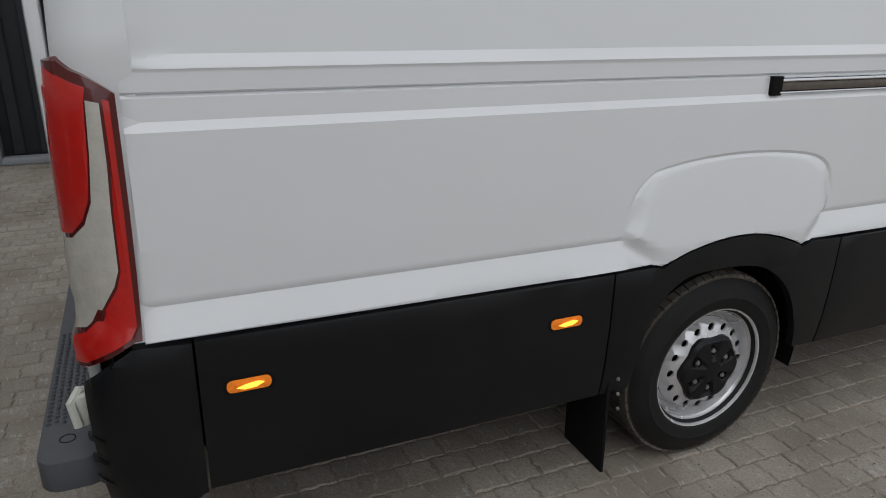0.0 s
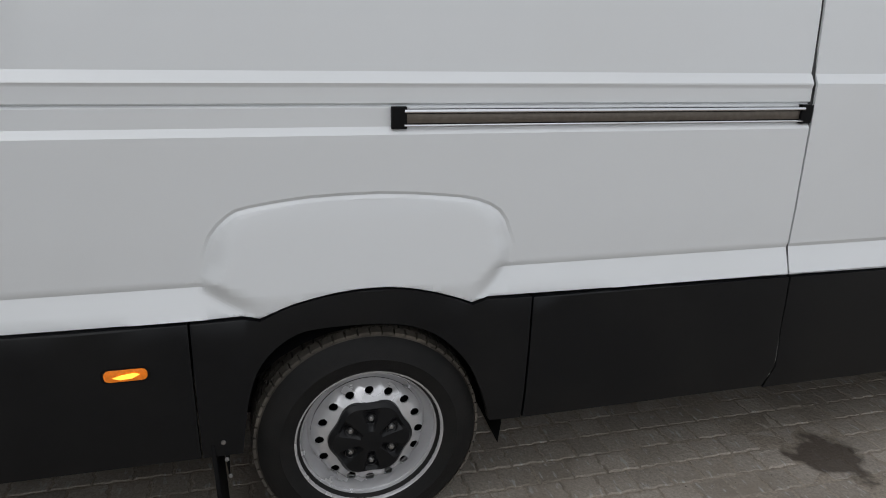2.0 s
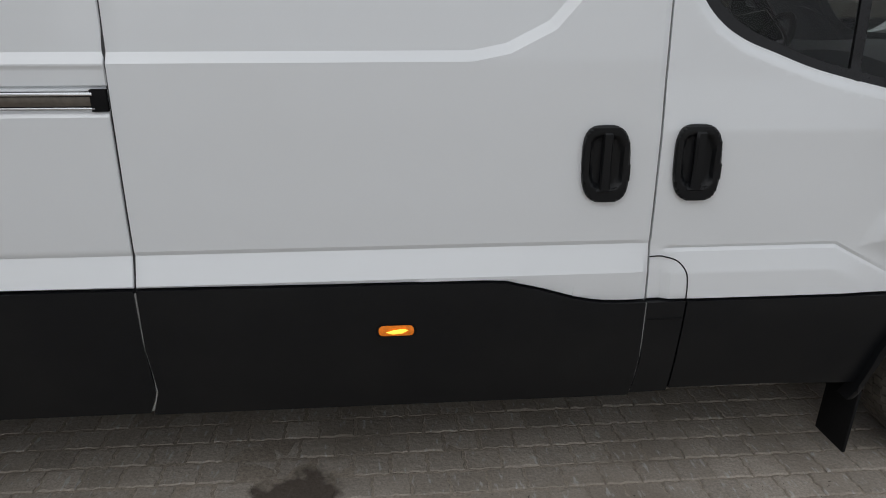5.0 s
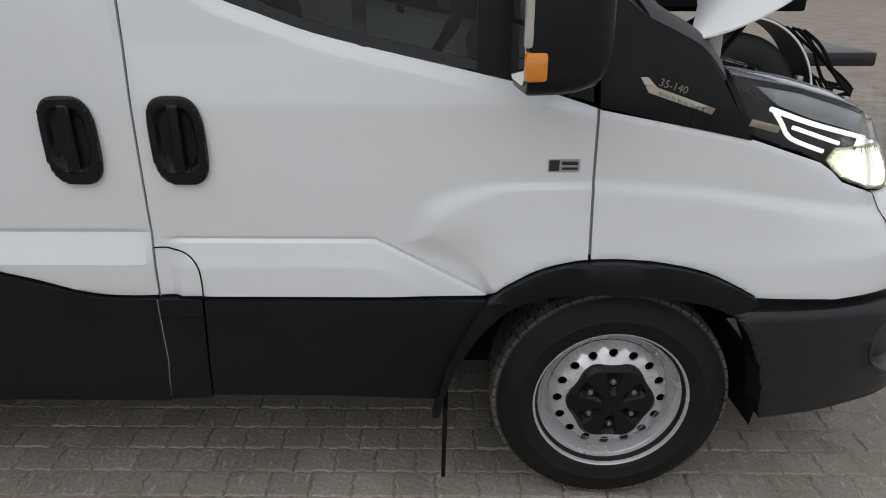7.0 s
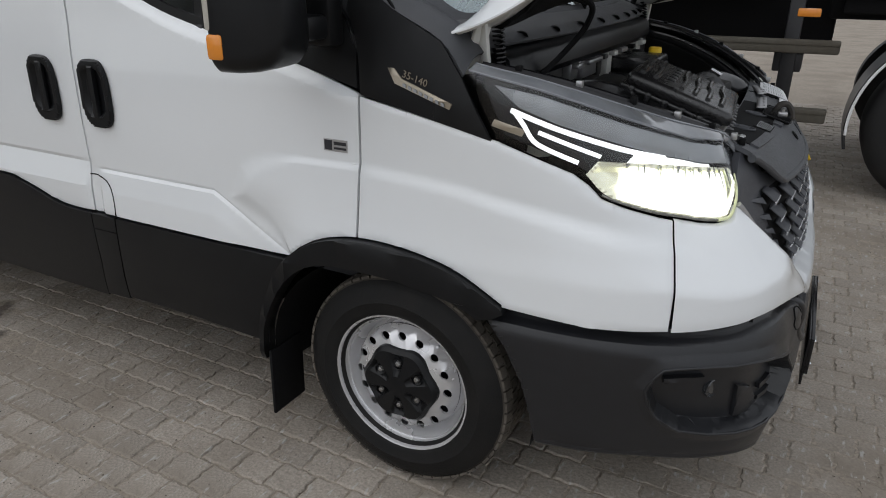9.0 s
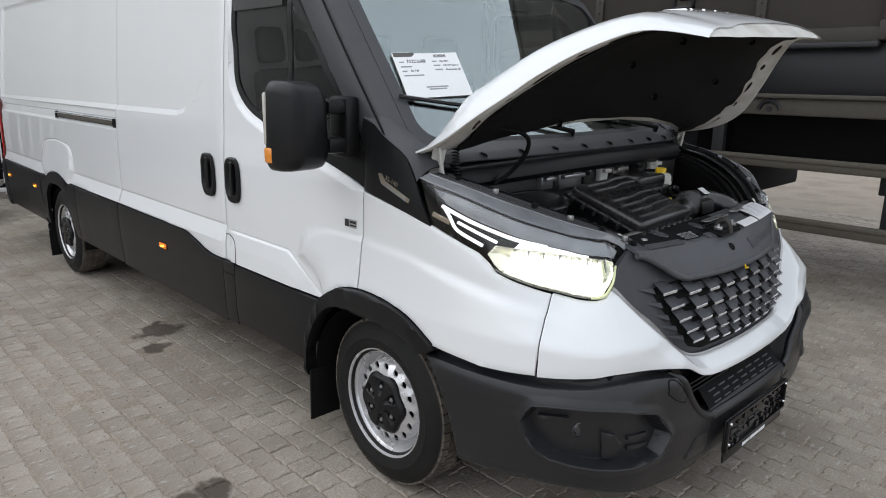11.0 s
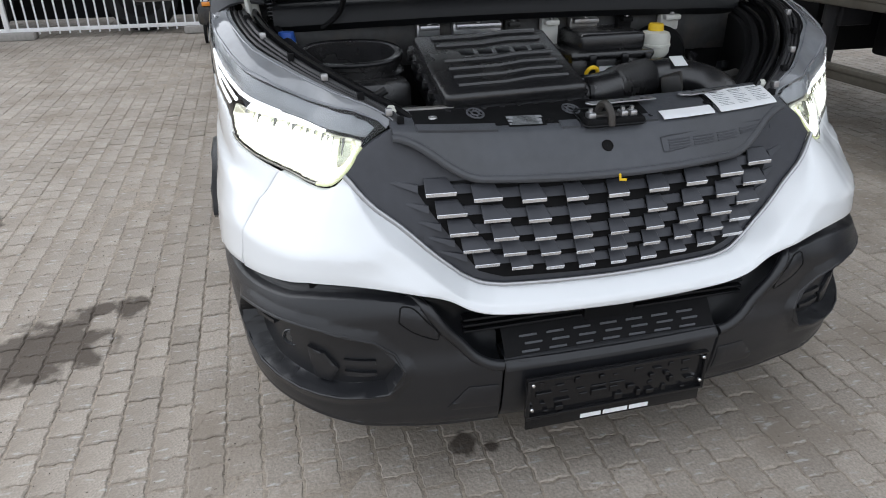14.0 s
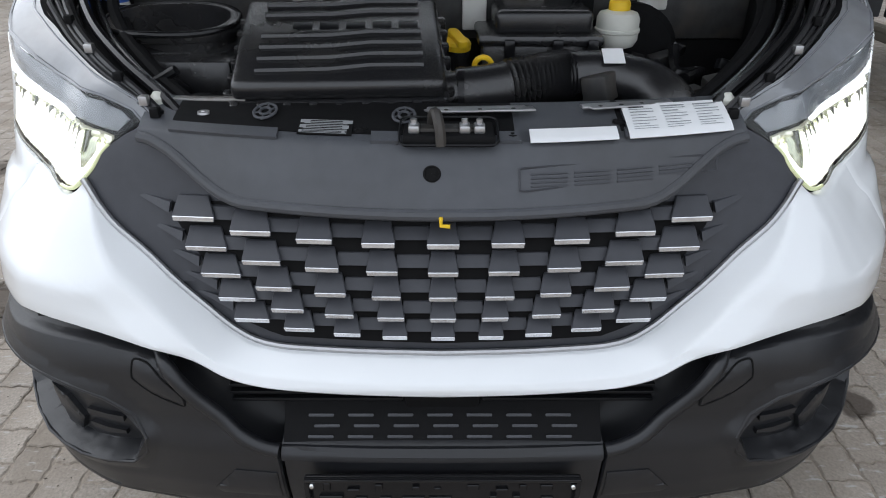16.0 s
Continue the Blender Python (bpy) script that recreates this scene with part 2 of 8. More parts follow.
TRAILER = material("trailer_panel", (0.60, 0.62, 0.58), 0.45, vary=0.02, grain=5, dirt=(0.52, 0.53, 0.49), dirt_scale=0.8, dirt_amount=0.4)
FENCE = material("white_fence_paint", (0.78, 0.78, 0.78), 0.45, vary=0.03, dirt=(0.5, 0.48, 0.45), dirt_scale=6, dirt_amount=0.3)
PAVER = material("concrete_paver", (0.322, 0.284, 0.243), 0.85, vary=0.32, grain=120, bump=1.0, bump_scale=55, spread=0.12, dirt=(0.222, 0.188, 0.152), dirt_scale=2.2, dirt_amount=0.85)
GRIT = material("grit", (0.13, 0.11, 0.09), 0.9, vary=0.3, grain=80, spread=0.5)
SAND = material("joint_sand", (0.30, 0.258, 0.212), 0.95, vary=0.42, grain=85, bump=0.7, bump_scale=90, dirt=(0.15, 0.125, 0.10), dirt_scale=2.0, dirt_amount=0.45)
CONCRETE = material("grey_concrete", (0.30, 0.285, 0.265), 0.9, vary=0.15, grain=30, bump=0.4, bump_scale=60, dirt=(0.2, 0.18, 0.16), dirt_scale=1.5, dirt_amount=0.5)
DARKWALL = material("dark_cladding", (0.035, 0.037, 0.042), 0.7, vary=0.15, grain=10)
GREYPOST = material("grey_painted_steel", (0.30, 0.32, 0.34), 0.5, vary=0.06)


# oil and water stains on the yard, each with its own ragged outline
STAINS = [(-0.16, -1.80, 0.26), (-0.42, -1.64, 0.07), (-0.02, -1.95, 0.14), (-1.58, -2.47, 0.15), (0.36, 1.30, 0.08), (0.80, -0.36, 0.06), (0.83, -0.28, 0.035), (-2.33, -0.98, 0.16), (-2.05, -1.10, 0.09), (-0.40, -1.52, 0.09)]


def add_stains(m, dark):
    n, l = m.node_tree.nodes, m.node_tree.links
    b = n["Principled BSDF"]
    link = b.inputs["Base Color"].links[0]
    colour = link.from_socket
    geo = n.new("ShaderNodeNewGeometry")
    rag = n.new("ShaderNodeTexNoise")
    rag.inputs["Scale"].default_value, rag.inputs["Detail"].default_value = 9.0, 4.0
    l.new(geo.outputs["Position"], rag.inputs["Vector"])
    total = None
    for x, y, r in STAINS:
        dist = n.new("ShaderNodeVectorMath")
        dist.operation = "DISTANCE"
        flat = n.new("ShaderNodeVectorMath")
        flat.operation = "MULTIPLY"
        flat.inputs[1].default_value = (1, 1, 0)
        l.new(geo.outputs["Position"], flat.inputs[0])
        l.new(flat.outputs[0], dist.inputs[0])
        dist.inputs[1].default_value = (x, y, 0)
        off = n.new("ShaderNodeMath")
        off.operation = "MULTIPLY_ADD"
        off.inputs[1].default_value, off.inputs[2].default_value = r * 1.9, -r * 0.95
        l.new(rag.outputs["Fac"], off.inputs[0])
        add = n.new("ShaderNodeMath")
        l.new(dist.outputs["Value"], add.inputs[0])
        l.new(off.outputs[0], add.inputs[1])
        mr = n.new("ShaderNodeMapRange")
        mr.inputs["From Min"].default_value, mr.inputs["From Max"].default_value = r, r * 0.68
        l.new(add.outputs[0], mr.inputs["Value"])
        if total is None:
            total = mr.outputs[0]
        else:
            mx = n.new("ShaderNodeMath")
            mx.operation = "MAXIMUM"
            l.new(total, mx.inputs[0])
            l.new(mr.outputs[0], mx.inputs[1])
            total = mx.outputs[0]
    k = n.new("ShaderNodeMath")
    k.operation = "MULTIPLY"
    k.inputs[1].default_value = 0.82
    l.new(total, k.inputs[0])
    mix = n.new("ShaderNodeMix")
    mix.data_type = "RGBA"
    mix.inputs[7].default_value = (*dark, 1)
    l.new(k.outputs[0], mix.inputs[0])
    l.new(colour, mix.inputs[6])
    l.new(mix.outputs[2], b.inputs["Base Color"])


def add_scuffs(m, pale):
    """Pale chipped and scraped spots, drawn out along one way."""
    n, l = m.node_tree.nodes, m.node_tree.links
    b = n["Principled BSDF"]
    colour = b.inputs["Base Color"].links[0].from_socket
    geo = n.new("ShaderNodeNewGeometry")
    flat = n.new("ShaderNodeVectorMath")
    flat.operation = "MULTIPLY"
    flat.inputs[1].default_value = (52, 15, 6)
    l.new(geo.outputs["Position"], flat.inputs[0])
    spot = n.new("ShaderNodeTexNoise")
    spot.inputs["Scale"].default_value, spot.inputs["Detail"].default_value = 1.0, 3.0
    l.new(flat.outputs[0], spot.inputs["Vector"])
    mask = n.new("ShaderNodeMapRange")
    mask.inputs["From Min"].default_value, mask.inputs["From Max"].default_value = 0.60, 0.70
    mask.inputs["To Max"].default_value = 0.7
    l.new(spot.outputs["Fac"], mask.inputs["Value"])
    mix = n.new("ShaderNodeMix")
    mix.data_type = "RGBA"
    mix.inputs[7].default_value = (*pale, 1)
    l.new(mask.outputs[0], mix.inputs[0])
    l.new(colour, mix.inputs[6])
    l.new(mix.outputs[2], b.inputs["Base Color"])


add_scuffs(PAVER, (0.45, 0.44, 0.42))
add_stains(PAVER, (0.048, 0.036, 0.027))
add_stains(SAND, (0.05, 0.038, 0.03))


# ---- building tools ----
def finish(name, bm, mat, smooth=32):
    me = bpy.data.meshes.new(name)
    bmesh.ops.recalc_face_normals(bm, faces=bm.faces)
    bm.to_mesh(me)
    bm.free()
    for one in mat if isinstance(mat, (list, tuple)) else [mat]:
        me.materials.append(one)
    if smooth:
        me.polygons.foreach_set("use_smooth", [True] * len(me.polygons))
        me.set_sharp_from_angle(angle=radians(smooth))
    return me


def part(name, bm, mat, parent, label="", smooth=32):
    ob = new(name, finish(name, bm, mat, smooth))
    if parent is not None:
        ob.parent = parent
    return tagged(ob, label=label)


def thing(name, label, category, at=(0, 0, 0), rz=0, group="", kind=""):
    ob = new(name)
    ob.empty_display_size = 0.2
    ob.matrix_basis = pose(*at, 0, 0, rz)
    return tagged(ob, label=label, category=category, group=group, kind=kind)


def single(name, bm, mat, label, category, group="", kind="", smooth=32):
    ob = new(name, finish(name, bm, mat, smooth))
    return tagged(ob, label=label, category=category, group=group, kind=kind)


def box(bm, a, b, bevel=0.0, m=None, seg=2, mi=0):
    """An upright box between two corners, with rounded edges, turned by m."""
    a, b = Vector(a), Vector(b)
    r = bmesh.ops.create_cube(bm, size=1.0)
    vs = r["verts"]
    size, mid = b - a, (a + b) / 2
    for v in vs:
        v.co = Vector((v.co.x * size.x, v.co.y * size.y, v.co.z * size.z))
    fs = list({f for v in vs for f in v.link_faces})
    for f in fs:
        f.material_index = mi
    if bevel:
        es = list({e for v in vs for e in v.link_edges})
        res = bmesh.ops.bevel(bm, geom=es, offset=bevel, segments=seg, profile=0.5, affect="EDGES", clamp_overlap=True)
        vs = list({v for f in res["faces"] for v in f.verts} | {v for v in vs if v.is_valid})
        for f in res["faces"]:
            f.material_index = mi
    t = (m or Matrix()) @ Matrix.Translation(mid) if m is None else m @ Matrix.Translation(mid)
    for v in vs:
        v.co = t @ v.co
    return vs


def tube(bm, pts, r, n=10, closed=False, cap=True, mi=0):
    """A round tube through points; r is one radius or one for each point."""
    pts = [Vector(p) for p in pts]
    rs = r if isinstance(r, (list, tuple)) else [r] * len(pts)
    rings, up = [], None
    for i, p in enumerate(pts):
        a = pts[i - 1] if i or closed else p
        b = pts[(i + 1) % len(pts)] if i < len(pts) - 1 or closed else p
        d = (b - a).normalized()
        if up is None:
            up = d.orthogonal().normalized()
        up = (up - d * up.dot(d)).normalized()
        side = d.cross(up)
        rings.append([bm.verts.new(p + rs[i] * (math.cos(k * math.tau / n) * up + math.sin(k * math.tau / n) * side)) for k in range(n)])
    for i in range(len(rings) - (0 if closed else 1)):
        q, w = rings[i], rings[(i + 1) % len(rings)]
        for k in range(n):
            bm.faces.new((q[k], q[(k + 1) % n], w[(k + 1) % n], w[k])).material_index = mi
    if cap and not closed:
        bm.faces.new(list(reversed(rings[0]))).material_index = mi
        bm.faces.new(rings[-1]).material_index = mi
    return rings


def spline(pts, steps=6, closed=False):
    """Points along a smooth curve through pts."""
    pts = [Vector(p) for p in pts]
    n, res = len(pts), []
    for i in range(n if closed else n - 1):
        p0 = pts[(i - 1) % n] if closed or i else pts[0]
        p1, p2 = pts[i], pts[(i + 1) % n]
        p3 = pts[(i + 2) % n] if closed or i < n - 2 else pts[-1]
        for k in range(steps):
            t = k / steps
            res.append(0.5 * (2 * p1 + (p2 - p0) * t + (2 * p0 - 5 * p1 + 4 * p2 - p3) * t * t + (3 * p1 - p0 - 3 * p2 + p3) * t ** 3))
    if not closed:
        res.append(pts[-1])
    return res


def lathe(bm, profile, n=48, m=None, mi=0, closed=False):
    """Turns a profile of (radius, along) about the local y axis."""
    m = m or Matrix()
    rings = []
    for r, y in profile:
        rings.append([bm.verts.new(m @ Vector((r * math.cos(k * math.tau / n), y, r * math.sin(k * math.tau / n)))) for k in range(n)])
    for i in range(len(rings) - (0 if closed else 1)):
        q, w = rings[i], rings[(i + 1) % len(rings)]
        for k in range(n):
            bm.faces.new((q[k], q[(k + 1) % n], w[(k + 1) % n], w[k])).material_index = mi
    return rings


def slab(bm, outline, thick, m=None, bevel=0.0, mi=0):
    """A flat plate: an outline of (x, y), thick along z, placed by m."""
    m = m or Matrix()
    lo = [bm.verts.new((x, y, 0)) for x, y in outline]
    f = bm.faces.new(lo)
    res = bmesh.ops.extrude_face_region(bm, geom=[f])
    hi = [v for v in res["geom"] if isinstance(v, bmesh.types.BMVert)]
    for v in hi:
        v.co.z += thick
    vs = lo + hi
    fs = list({g for v in vs for g in v.link_faces})
    for g in fs:
        g.material_index = mi
    if bevel:
        es = list({e for g in fs for e in g.edges})
        r = bmesh.ops.bevel(bm, geom=es, offset=bevel, segments=2, profile=0.5, affect="EDGES", clamp_overlap=True)
        vs = list({v for v in vs if v.is_valid} | {v for g in r["faces"] for v in g.verts})
        for g in r["faces"]:
            g.material_index = mi
    for v in vs:
        v.co = m @ v.co
    return vs


def round_rect(x0, y0, x1, y1, r, n=5):
    pts = []
    for cx, cy, a in ((x1 - r, y1 - r, 0), (x0 + r, y1 - r, 90), (x0 + r, y0 + r, 180), (x1 - r, y0 + r, 270)):
        for k in range(n + 1):
            t = radians(a + 90 * k / n)
            pts.append((cx + r * math.cos(t), cy + r * math.sin(t)))
    return pts


def writing(body, size, mat, m, parent, depth=0.0004, name="lettering", spacing=1.0, width=1.0):
    """Letters of the built-in font, turned into a mesh and set at m."""
    cu = bpy.data.curves.new(name, "FONT")
    cu.body, cu.size, cu.extrude, cu.space_character = body, size, depth, spacing
    cu.resolution_u = 2
    tmp = new(name, cu)
    me = bpy.data.meshes.new_from_object(tmp.evaluated_get(bpy.context.evaluated_depsgraph_get()))
    bpy.data.objects.remove(tmp)
    bpy.data.curves.remove(cu)
    me.materials.clear()
    me.materials.append(mat)
    me.transform(m @ Matrix.Diagonal((width, 1, 1, 1)))
    ob = new(name, me)
    ob.parent = parent
    return ob


def spline_flat(pts, n):
    """Points at even steps along straight lines."""
    res = []
    for (a, b), (c, d) in zip(pts, pts[1:]):
        res += [(a + (c - a) * k / n, b + (d - b) * k / n) for k in range(n)]
    return res + [pts[-1]]


# ---- the van's skin ----
HALF = 1.035
REAR, CORNER = -5.86, 0.14
NOSE = [(0.0, -1.035), (0.15, -1.035), (0.30, -1.035), (0.45, -1.030), (0.60, -1.012), (0.72, -0.981), (0.83, -0.930), (0.925, -0.845), (0.987, -0.731),
        (1.012, -0.61), (1.03, -0.50), (1.042, -0.32), (1.05, -0.16), (1.052, 0.0)]
curve = [Vector((x, y)) for x, y, _ in spline([(x, y, 0) for x, y in NOSE], 8)]
ARC = [0.0]
for i in range(1, len(curve)):
    ARC.append(ARC[-1] + (curve[i] - curve[i - 1]).length)
END = ARC[-1]
ARC, CX, CY = np.array(ARC), np.array([p.x for p in curve]), np.array([p.y for p in curve])


def X(x, z):
    """A place on the skin by its distance along the van."""
    return (x if x <= 0 else float(np.interp(x, CX, ARC)), z)


def Y(y, z):
    """A place on the skin by its distance across the nose (right half: y below zero)."""
    u = float(np.interp(-abs(y), CY, ARC))
    return (u if y <= 0 else 2 * END - u, z)


def table(rows):
    zs, ds = [r[0] for r in rows], [r[1] for r in rows]
    return lambda z: float(np.interp(z, zs, ds))


def step(a, b, v):
    t = min(1.0, max(0.0, (v - a) / (b - a)))
    return t * t * (3 - 2 * t)


def ramp_up(a, b, v):
    return min(1.0, max(0.0, (v - a) / (b - a)))


def inside(poly, p):
    """How deep p lies inside an outline; below zero outside."""
    x, y = p
    best, odd = 9.0, False
    for (ax, ay), (bx, by) in zip(poly, poly[1:] + poly[:1]):
        dx, dy = bx - ax, by - ay
        t = max(0.0, min(1.0, ((x - ax) * dx + (y - ay) * dy) / (dx * dx + dy * dy + 1e-12)))
        best = min(best, math.hypot(x - ax - t * dx, y - ay - t * dy))
        if (ay > y) != (by > y) and x < (bx - ax) * (y - ay) / (by - ay) + ax:
            odd = not odd
    return best if odd else -best


LOAD = table([(0.28, 0.05), (0.70, 0.022), (0.79, 0.020), (0.872, 0.050), (0.885, 0.0450), (1.0, 0.045), (1.25, 0.050), (1.40, 0.056), (1.6, 0.068), (2.0, 0.108), (2.2, 0.132), (2.46, 0.18), (2.6, 0.21)])
CAB = table([(0.28, 0.05), (0.62, 0.030), (0.70, 0.032), (0.80, 0.040), (0.862, 0.043), (1.0, 0.043), (1.2, 0.048), (1.345, 0.066), (1.6, 0.08), (1.95, 0.11), (2.1, 0.14), (2.3, 0.165), (2.46, 0.18), (2.6, 0.21)])
LEAN = table([(0.58, 0.02), (0.62, 0.006), (0.68, 0.014), (0.72, 0.016), (0.80, 0.024), (0.88, 0.042), (0.94, 0.066), (1.0, 0.085), (1.07, 0.12), (1.2, 0.17), (1.3, 0.24)])
RECESS = [(-5.78, 1.388), (-1.78, 1.40), (-1.68, 1.42), (-1.56, 1.48), (-1.47, 1.58), (-1.42, 1.75), (-1.375, 2.175), (-5.66, 2.19)]
BULGE_R = [(-4.545, 0.86), (-4.523, 0.943), (-4.502, 1.005), (-4.456, 1.053), (-4.408, 1.071), (-4.259, 1.091), (-4.066, 1.096), (-3.898, 1.084),
           (-3.799, 1.068), (-3.734, 1.035), (-3.704, 0.977), (-3.69, 0.887), (-3.80, 0.77), (-4.0, 0.60), (-4.2, 0.60), (-4.40, 0.77)]
BULGE_R = [(p.x, p.y) for p in spline([(a, b, 0) for a, b in BULGE_R], 2, True)]
BULGE_F = [(-0.60, 0.84), (-0.545, 0.96), (-0.50, 0.995), (-0.44, 1.012), (-0.1, 1.017), (0.18, 1.0), (0.45, 0.955), (0.75, 0.90), (1.2, 0.80), (2.5, 0.8),
           (2.5, 0.45), (0.3, 0.5), (-0.28, 0.6), (-0.40, 0.74)]


WINDOW = [(-0.285, 1.249), (-0.566, 1.312), (-0.788, 1.365), (-0.927, 1.413), (-1.015, 1.446), (-1.09, 1.492), (-1.15, 1.56), (-1.178, 1.66), (-1.186, 1.99), (-0.70, 1.98), (-0.25, 1.48), (-0.15, 1.37), (-0.12, 1.21)]


TRIM = [Y(0, 0.659), Y(-0.20, 0.663), Y(-0.345, 0.670), Y(-0.405, 0.688), Y(-0.455, 0.722), Y(-0.538, 0.789), Y(-0.622, 0.858), (1.150, 0.913), (1.079, 0.952)]
GRILLE_ZONE = [Y(0, 1.05), (1.079, 1.05)] + TRIM[::-1] + [(END + 0.3, 0.659), (END + 0.3, 1.05)]
# lower edge of the headlight, from the pillar to its tip beside the grille
LAMP_LOW = [(0.287, 1.122), (0.40, 1.084), (0.475, 1.060), (0.515, 1.036), (0.550, 1.006), (0.62, 0.982), (0.70, 0.957), (0.79, 0.938), (0.87, 0.929), (0.94, 0.925), (1.0, 0.926), (1.04, 0.934)]


def inset(u, z):
    """How far the white skin lies inside the widest outline."""
    v = min(u, 2 * END - u)
    k = step(-1.30, -1.20, v)
    d = LOAD(z) * (1 - k) + CAB(z) * k
    if v < -1.2:
        d += 0.016 * ramp_up(-0.006, 0.022, inside(RECESS, (v, z)))
        b = step(0.0, 0.012 + 0.045 * ramp_up(0.0, 0.10, 1.07 - z), inside(BULGE_R, (v, z)))
        d = d * (1 - b) + b * min(d, 0.012 + 0.035 * max(0.0, min(1.0, (z - 0.84) / 0.25)))
        if z > 0.90:
            d += 0.006 * ramp_up(0.93, 1.03, z) * max(0.0, 1 - abs(inside(BULGE_R, (v, z)) + 0.004) / 0.009)
        if v < -2.725:
            d += 0.012 * ramp_up(1.257, 1.277, z) - 0.004 * step(1.376, 1.386, z)
            d += 0.010 * max(0.0, 1 - abs(z - 1.331) / 0.006) if v > -5.80 else 0.0
    else:
        nose = step(0.30, 0.95, v)
        d = d * (1 - nose) + nose * 0.5 * CAB(z)
        d -= step(0.0, 0.026 + 0.05 * (1 - step(-0.50, -0.30, v)), inside(BULGE_F, (v, z))) * (0.004 + 0.028 * max(0.0, min(1.0, (1.02 - z) / 0.22))) * (1 - step(0.55, 0.95, v)) * (1 - (1 - step(-0.46, -0.27, v)) * (1 - step(0.76, 0.93, z)))
        zc = 0.855 if v < -0.66 else 0.855 - 0.155 * (v + 0.66) / 0.30
        d += (0.006 * max(0.0, 1 - abs(z - zc) / 0.010) - 0.013 * ramp_up(0.0, 0.075, zc - z)) * (1 - 0.6 * step(-0.64, -0.50, v) - 0.4 * step(-0.40, -0.33, v))
        d += LEAN(z) * step(0.25, 0.95, v)
        if z > 1.18 and v < -0.05:
            d += 0.016 * step(-0.034, -0.004, inside(WINDOW, (v, z))) * (1 - 0.8 * step(1.70, 1.85, z))
    return d


def sunk(u):
    """How much farther in the grille lies than the skin round it."""
    v = min(u, 2 * END - u)
    return 0.022 + 0.030 * step(0.30, 0.485, END - v)


def swept(u, z):
    """How far the corner of the nose is swept back, at the lamp and for a hand's width below it."""
    v = min(u, 2 * END - u)
    below = float(np.interp(v, [p[0] for p in LAMP_LOW], [p[1] for p in LAMP_LOW])) - z
    return 0.083 * step(0.56, 0.83, v) * (1 - ramp_up(0.0, 0.14, below))


def wing_skin(u, z):
    return inset(u, z) + swept(u, z)


def nose_skin(u, z):
    """The painted nose, with a ledge that runs in to the grille."""
    v = min(u, 2 * END - u)
    k = step(0.80, 0.92, v)
    out = max(0.0, -inside(GRILLE_ZONE, (v, z)))
    ledge = k * ((sunk(u) + 0.012) * (1 - ramp_up(0.0, 0.028, out)) + 0.023 * (1 - ramp_up(0.0, 0.075, out)))
    return inset(u, z) + max(ledge, swept(u, z)) - 0.013 * step(1.10, 1.25, v) * (1 - ramp_up(0.70, 0.76, z))


CLAD_Z = table([(0.26, 0.075), (0.34, 0.035), (0.45, 0.018), (0.62, 0.012), (0.80, 0.014)])
BUMP_Z = table([(0.24, 0.062), (0.30, 0.030), (0.36, 0.017), (0.45, 0.008), (0.55, 0.0), (0.60, 0.0), (0.635, 0.006), (0.66, 0.018), (0.70, 0.040), (0.73, 0.055), (0.80, 0.06)])


def place(u, z, d, flip=1):
    """The point of the skin at u, z, set in by d."""
    v = u if u <= END else 2 * END - u
    if v < REAR:
        a = min(math.pi / 2, (REAR - v) / CORNER)
        q = Vector((-math.sin(a), -math.cos(a)))
        p = Vector((REAR, -HALF + CORNER)) + q * CORNER + Vector((0, 1)) * max(0.0, REAR - v - CORNER * math.pi / 2)
    elif v <= 0:
        p, q = Vector((v, -HALF)), Vector((0, -1))
    else:
        p = Vector((float(np.interp(v, ARC, CX)), float(np.interp(v, ARC, CY))))
        a = Vector((float(np.interp(v - 0.02, ARC, CX)), float(np.interp(v - 0.02, ARC, CY))))
        b = Vector((float(np.interp(min(END, v + 0.02), ARC, CX)), float(np.interp(min(END, v + 0.02), ARC, CY))))
        t = (b - a).normalized()
        q = Vector((t.y, -t.x))
        if v > END - 0.021:
            q = Vector((1, 0)).lerp(q, (END - v) / 0.021).normalized()
    p = p - q * d
    s = flip * (1 if u <= END else -1)
    return Vector((p.x, p.y * s, z))


def round_line(pts, steps=5):
    return [(p.x, p.y) for p in spline([(a, b, 0) for a, b in pts], steps)]


